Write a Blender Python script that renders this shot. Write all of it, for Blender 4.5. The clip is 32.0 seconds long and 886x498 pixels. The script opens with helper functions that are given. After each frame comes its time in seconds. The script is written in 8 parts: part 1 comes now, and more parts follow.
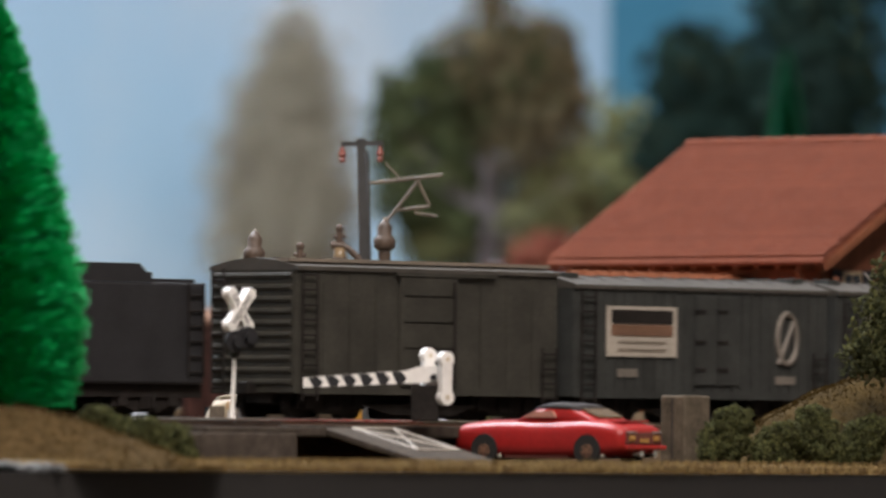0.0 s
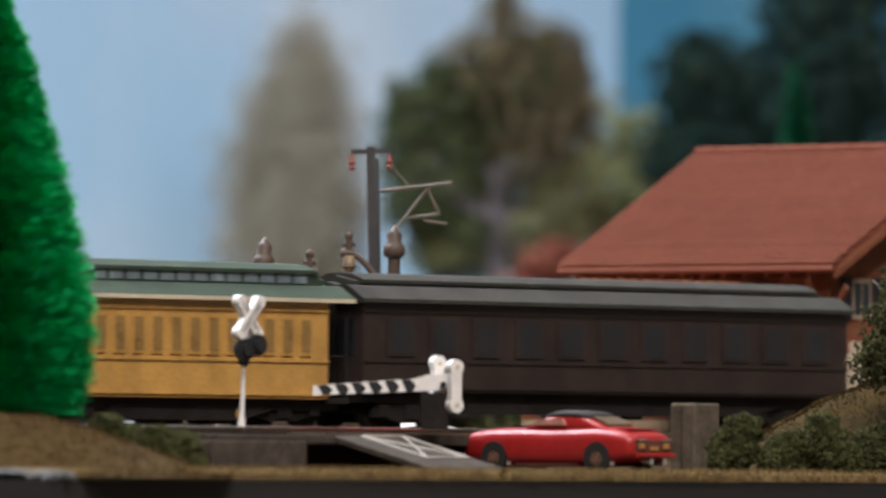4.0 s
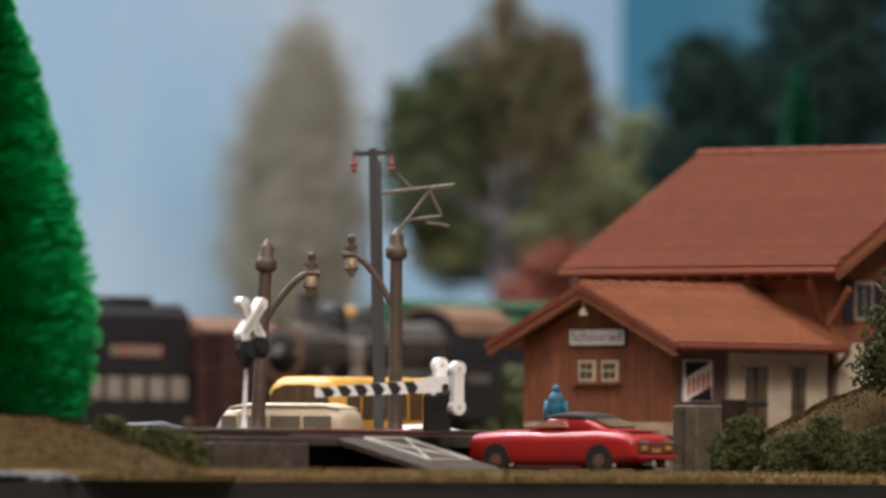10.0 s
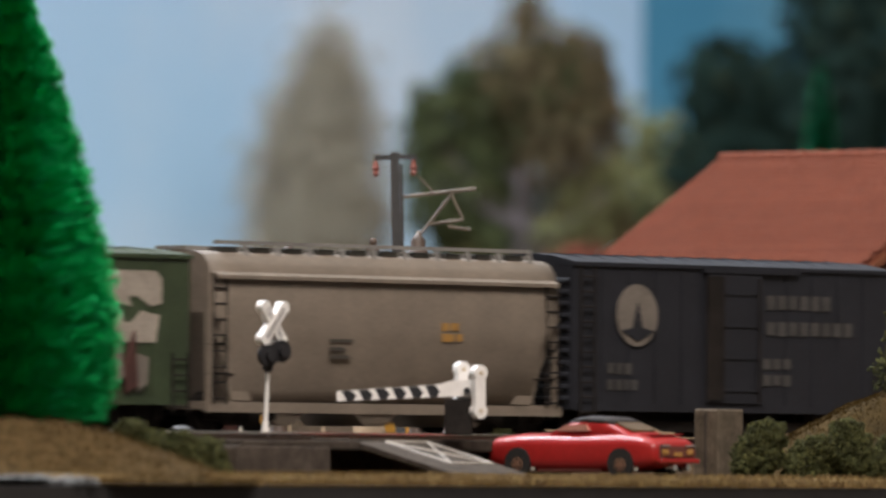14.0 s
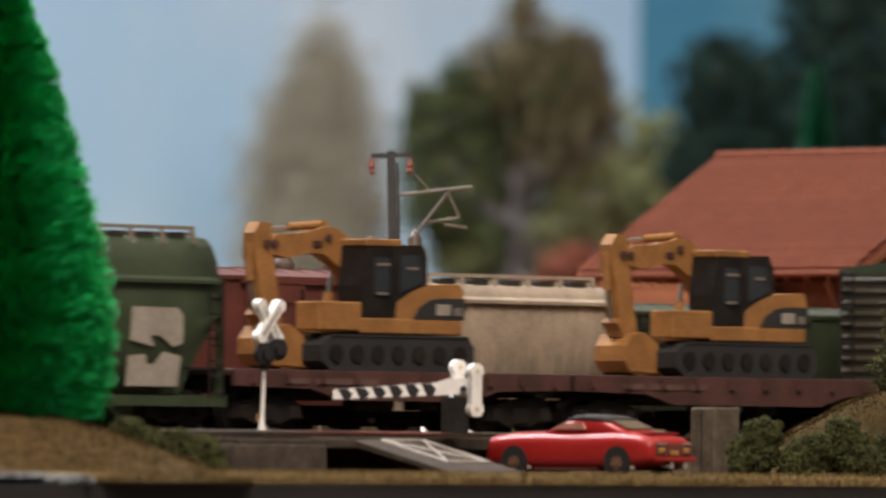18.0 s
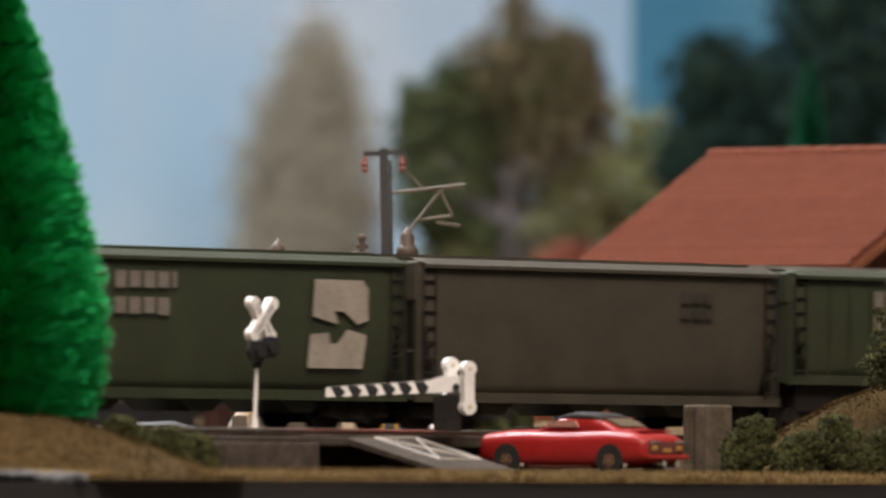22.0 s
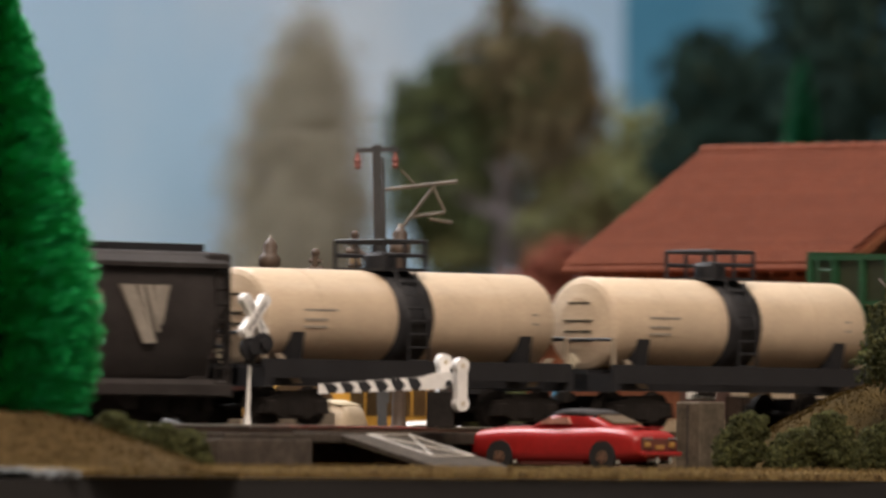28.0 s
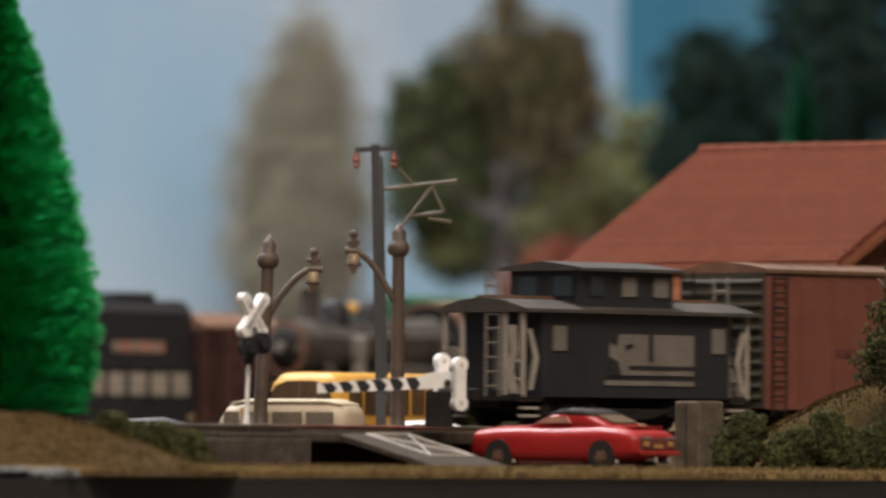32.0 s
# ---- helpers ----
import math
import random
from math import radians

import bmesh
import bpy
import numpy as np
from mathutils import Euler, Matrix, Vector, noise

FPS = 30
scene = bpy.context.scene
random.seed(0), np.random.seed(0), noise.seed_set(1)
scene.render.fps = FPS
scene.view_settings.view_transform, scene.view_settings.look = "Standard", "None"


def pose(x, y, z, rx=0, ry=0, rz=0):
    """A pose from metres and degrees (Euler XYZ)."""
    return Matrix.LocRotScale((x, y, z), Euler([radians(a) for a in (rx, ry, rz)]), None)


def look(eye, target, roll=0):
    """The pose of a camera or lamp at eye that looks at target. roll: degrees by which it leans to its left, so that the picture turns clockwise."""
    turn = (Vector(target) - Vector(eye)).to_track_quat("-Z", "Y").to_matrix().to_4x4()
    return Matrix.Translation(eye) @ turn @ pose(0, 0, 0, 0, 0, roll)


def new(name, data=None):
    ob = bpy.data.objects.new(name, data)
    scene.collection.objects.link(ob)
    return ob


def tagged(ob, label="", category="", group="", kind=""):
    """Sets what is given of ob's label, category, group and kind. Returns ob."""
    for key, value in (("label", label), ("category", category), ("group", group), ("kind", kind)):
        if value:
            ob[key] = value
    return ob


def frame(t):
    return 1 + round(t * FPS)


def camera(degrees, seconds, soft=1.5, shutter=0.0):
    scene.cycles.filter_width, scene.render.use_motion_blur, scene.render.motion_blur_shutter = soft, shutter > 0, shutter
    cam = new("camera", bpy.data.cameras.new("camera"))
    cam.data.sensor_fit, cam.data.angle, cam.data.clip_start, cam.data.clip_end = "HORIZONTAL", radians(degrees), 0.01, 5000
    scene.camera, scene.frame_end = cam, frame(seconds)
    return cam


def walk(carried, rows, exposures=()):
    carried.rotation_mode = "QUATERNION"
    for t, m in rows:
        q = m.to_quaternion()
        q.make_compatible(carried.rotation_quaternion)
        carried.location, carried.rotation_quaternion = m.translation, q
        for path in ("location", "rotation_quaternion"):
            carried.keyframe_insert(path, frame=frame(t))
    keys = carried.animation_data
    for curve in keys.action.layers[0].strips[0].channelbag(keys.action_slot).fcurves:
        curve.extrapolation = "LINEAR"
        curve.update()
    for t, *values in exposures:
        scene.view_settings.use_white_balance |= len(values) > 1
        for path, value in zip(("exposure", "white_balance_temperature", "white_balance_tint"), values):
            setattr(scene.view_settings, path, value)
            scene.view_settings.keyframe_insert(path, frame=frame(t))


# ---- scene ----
# All models are HO scale (1:87); lengths below are in millimetres unless MM is applied.
MM = 0.001

# ---- camera: a long lens on a stand that settles by fractions of a degree ----
cam = camera(5.2, 32.0, soft=2.4, shutter=0.35)
cam.data.dof.use_dof = True
cam.data.dof.focus_distance = 2.69
cam.data.dof.aperture_fstop = 27.0
EYE_Z, UP, ROLL = -9.4, 1.2577, 0.4
# seconds, degrees turned to the left, degrees turned up
DRIFT = [
         (0, -0.0840, -0.0350), (0.5, -0.0712, -0.0287), (1, -0.0725, -0.0224), (1.5, -0.0612, -0.0224), (2, -0.0574, -0.0148), (2.5, -0.0472, -0.0071),
         (3, -0.0307, 0.0004), (3.5, -0.0282, 0.0106), (5.5, -0.0256, 0.0055), (6, -0.0320, 0.0004), (6.5, -0.0217, -0.0033), (7, -0.0103, -0.0008),
         (7.5, -0.0205, 0.0056), (8, -0.0180, 0.0106), (8.5, -0.0117, 0.0106), (9, -0.0205, 0.0144), (9.5, -0.0230, 0.0157), (10, -0.0142, 0.0221),
         (10.5, -0.0027, 0.0208), (11, 0.0023, 0.0183), (11.5, 0.0328, 0.0285), (12, 0.0633, 0.0374), (12.5, 0.0861, 0.0362), (13, 0.1000, 0.0411),
         (13.5, 0.1077, 0.0411), (14, 0.1128, 0.0436), (14.5, 0.1166, 0.0436), (16.5, 0.1078, 0.0411), (17, 0.1091, 0.0349), (17.5, 0.0963, 0.0348),
         (18, 0.0913, 0.0335), (18.5, 0.0874, 0.0309), (19, 0.0810, 0.0259), (19.5, 0.0798, 0.0259), (20, 0.0696, 0.0259), (20.5, 0.0684, 0.0157),
         (21, 0.0608, 0.0182), (21.5, 0.0544, 0.0183), (22, 0.0480, 0.0208), (22.5, 0.0468, 0.0169), (23, 0.0405, 0.0157), (23.5, 0.0392, 0.0131),
         (24, 0.0341, 0.0131), (24.5, 0.0315, 0.0119), (25, 0.0227, 0.0094), (25.5, 0.0175, 0.0081), (27.5, 0.0125, 0.0017), (28, 0.0062, 0.0017),
         (28.5, 0.0036, -0.0008), (29, 0.0010, -0.0020), (29.5, 0.0010, -0.0020), (30, -0.0002, 0.0017), (30.5, -0.0015, -0.0008), (31, 0.0049, -0.0020),
         (31.5, -0.0015, 0.0017), (32, -0.0015, -0.0020)]
walk(cam, [(t, pose(0, 0, EYE_Z * MM, 90 + UP + up, 0, left) @ pose(0, 0, 0, 0, 0, ROLL)) for t, left, up in DRIFT],
     exposures=[(0, 0.34, 5700, 10), (1, 0.26, 6050, 10), (3, 0.3, 5550, 10), (8, 0.24, 5650, 10), (10, 0.24, 5750, 10), (12, 0.28, 5550, 10), (14, 0.3, 5700, 10), (17, 0.32, 5850, 10),
                (19, 0.28, 6150, 12), (21, 0.32, 6000, 12), (23, 0.28, 6000, 12), (25, 0.24, 5800, 12), (28, 0.06, 6150, 12), (29, 0.0, 6500, 12), (30, 0.06, 6550, 10), (31, 0.14, 6350, 10),
                (32, 0.08, 6050, 10)])

# ---- light: a dim hall with warm ceiling lamps and one added fill lamp ----
scene.view_settings.exposure = 0.0
world = bpy.data.worlds.new("world")
scene.world = world
world.use_nodes = True
world.node_tree.nodes["Background"].inputs["Color"].default_value = (0.55, 0.6, 0.7, 1)
world.node_tree.nodes["Background"].inputs["Strength"].default_value = 0.085


def area_lamp(name, eye, target, sx, sy, watts, colour):
    lamp = bpy.data.lights.new(name, "AREA")
    lamp.shape, lamp.size, lamp.size_y, lamp.energy, lamp.color = "RECTANGLE", sx, sy, watts, colour
    ob = new(name, lamp)
    ob.matrix_world = look(eye, target)
    return ob


area_lamp("ceiling_and_fill_light", (0.38, 1.2, 2.05), (0.0, 2.75, 0.0), 1.3, 0.5, 56, (1.0, 0.82, 0.665))
area_lamp("ceiling_and_fill_light", (-1.2, 3.95, 2.3), (-0.45, 5.0, 0.3), 2.2, 0.4, 196, (0.98, 0.96, 0.93))
# unseen fill lamp behind the camera, added to lift the shadows
area_lamp("ceiling_and_fill_light", (-0.6, -1.4, 2.5), (0.0, 2.6, 0.0), 2.4, 0.5, 58, (1.0, 0.83, 0.69))
area_lamp("ceiling_and_fill_light", (1.7, 3.6, 2.2), (1.0, 4.2, 0.1), 1.2, 0.4, 8, (1.0, 0.90, 0.78))

# ---- materials ----


def nodes_of(name):
    m = bpy.data.materials.new(name)
    m.use_nodes = True
    nt = m.node_tree
    return m, nt, nt.nodes["Principled BSDF"]


def add(nt, kind, **values):
    n = nt.nodes.new(kind)
    for key, v in values.items():
        n.inputs[key.replace("_", " ")].default_value = v
    return n


def paint(name, rgb, rough=0.5, metal=0.0, vary=0.25, grain=900.0, bump=0.15, second=None, spots=0.0, coat=0.0, random=0.0, stretch=(1, 1, 1), spec=0.5, island=0.0):
    """A worn coloured surface: broad stains, fine grain, uneven gloss and relief."""
    m, nt, bsdf = nodes_of(name)
    links = nt.links.new
    co = nt.nodes.new("ShaderNodeTexCoord")
    mp = nt.nodes.new("ShaderNodeMapping")
    mp.inputs["Scale"].default_value = stretch
    links(co.outputs["Object"], mp.inputs["Vector"])
    big = add(nt, "ShaderNodeTexNoise", Scale=grain * 0.12, Detail=5.0, Roughness=0.6)
    fine = add(nt, "ShaderNodeTexNoise", Scale=grain, Detail=4.0, Roughness=0.65)
    for n in (big, fine):
        links(mp.outputs[0], n.inputs["Vector"])
    ramp = nt.nodes.new("ShaderNodeValToRGB")
    dark = [c * (1 - vary) for c in rgb]
    light = [min(1, c * (1 + vary * 0.6)) for c in rgb] if second is None else second
    ramp.color_ramp.elements[0].position, ramp.color_ramp.elements[1].position = 0.32, 0.68
    ramp.color_ramp.elements[0].color, ramp.color_ramp.elements[1].color = (*dark, 1), (*light, 1)
    links(big.outputs["Fac"], ramp.inputs["Fac"])
    mix = nt.nodes.new("ShaderNodeMix")
    mix.data_type, mix.blend_type = "RGBA", "OVERLAY"
    mix.inputs["Factor"].default_value = 0.25 + vary * 0.6
    links(ramp.outputs["Color"], mix.inputs[6])
    links(fine.outputs["Fac"], mix.inputs[7])
    out = mix.outputs[2]
    if random:
        info = nt.nodes.new("ShaderNodeObjectInfo")
        hsv = nt.nodes.new("ShaderNodeHueSaturation")
        mr = add(nt, "ShaderNodeMapRange")
        mr.inputs["To Min"].default_value, mr.inputs["To Max"].default_value = 1 - random, 1 + random
        links(info.outputs["Random"], mr.inputs["Value"])
        links(mr.outputs[0], hsv.inputs["Value"])
        links(out, hsv.inputs["Color"])
        out = hsv.outputs["Color"]
    if island:
        geo = nt.nodes.new("ShaderNodeNewGeometry")
        leaf = nt.nodes.new("ShaderNodeHueSaturation")
        lo = add(nt, "ShaderNodeMapRange")
        lo.inputs["To Min"].default_value, lo.inputs["To Max"].default_value = 1 - island, 1 + island
        hu = add(nt, "ShaderNodeMapRange")
        hu.inputs["To Min"].default_value, hu.inputs["To Max"].default_value = 0.5 - island * 0.06, 0.5 + island * 0.06
        links(geo.outputs["Random Per Island"], lo.inputs["Value"])
        links(big.outputs["Fac"], hu.inputs["Value"])
        links(lo.outputs[0], leaf.inputs["Value"])
        links(hu.outputs[0], leaf.inputs["Hue"])
        links(out, leaf.inputs["Color"])
        out = leaf.outputs["Color"]
    links(out, bsdf.inputs["Base Color"])
    rr = add(nt, "ShaderNodeMapRange")
    rr.inputs["To Min"].default_value, rr.inputs["To Max"].default_value = max(0.03, rough - 0.12), min(1, rough + 0.12)
    links(big.outputs["Fac"], rr.inputs["Value"])
    links(rr.outputs[0], bsdf.inputs["Roughness"])
    bsdf.inputs["Metallic"].default_value = metal
    bsdf.inputs["Coat Weight"].default_value = coat
    bsdf.inputs["Specular IOR Level"].default_value = spec
    if bump:
        bp = add(nt, "ShaderNodeBump", Strength=bump, Distance=0.0004)
        links(fine.outputs["Fac"], bp.inputs["Height"])
        links(bp.outputs[0], bsdf.inputs["Normal"])
    return m


def glass(name, rgb=(0.6, 0.65, 0.68)):
    m, nt, bsdf = nodes_of(name)
    bsdf.inputs["Base Color"].default_value = (*rgb, 1)
    bsdf.inputs["Roughness"].default_value = 0.08
    bsdf.inputs["Transmission Weight"].default_value = 0.85
    bsdf.inputs["IOR"].default_value = 1.3
    return m


def sky_board(name, top, low, cloud):
    """Painted sky on a board: a blue that pales downwards, with soft sprayed clouds."""
    m, nt, bsdf = nodes_of(name)
    links = nt.links.new
    co = nt.nodes.new("ShaderNodeTexCoord")
    sep = nt.nodes.new("ShaderNodeSeparateXYZ")
    links(co.outputs["Object"], sep.inputs[0])
    mr = add(nt, "ShaderNodeMapRange")
    mr.inputs["From Min"].default_value, mr.inputs["From Max"].default_value = 0.0, 0.22
    links(sep.outputs["Z"], mr.inputs["Value"])
    mix = nt.nodes.new("ShaderNodeMix")
    mix.data_type = "RGBA"
    mix.inputs[6].default_value, mix.inputs[7].default_value = (*low, 1), (*top, 1)
    links(mr.outputs[0], mix.inputs["Factor"])
    no = add(nt, "ShaderNodeTexNoise", Scale=5.0, Detail=6.0, Roughness=0.55)
    links(co.outputs["Object"], no.inputs["Vector"])
    cr = nt.nodes.new("ShaderNodeValToRGB")
    cr.color_ramp.elements[0].position, cr.color_ramp.elements[1].position = 0.42, 0.72
    links(no.outputs["Fac"], cr.inputs["Fac"])
    mix2 = nt.nodes.new("ShaderNodeMix")
    mix2.data_type = "RGBA"
    mix2.inputs[7].default_value = (*cloud, 1)
    links(cr.outputs["Color"], mix2.inputs["Factor"])
    links(mix.outputs[2], mix2.inputs[6])
    links(mix2.outputs[2], bsdf.inputs["Base Color"])
    bsdf.inputs["Roughness"].default_value = 0.85
    return m


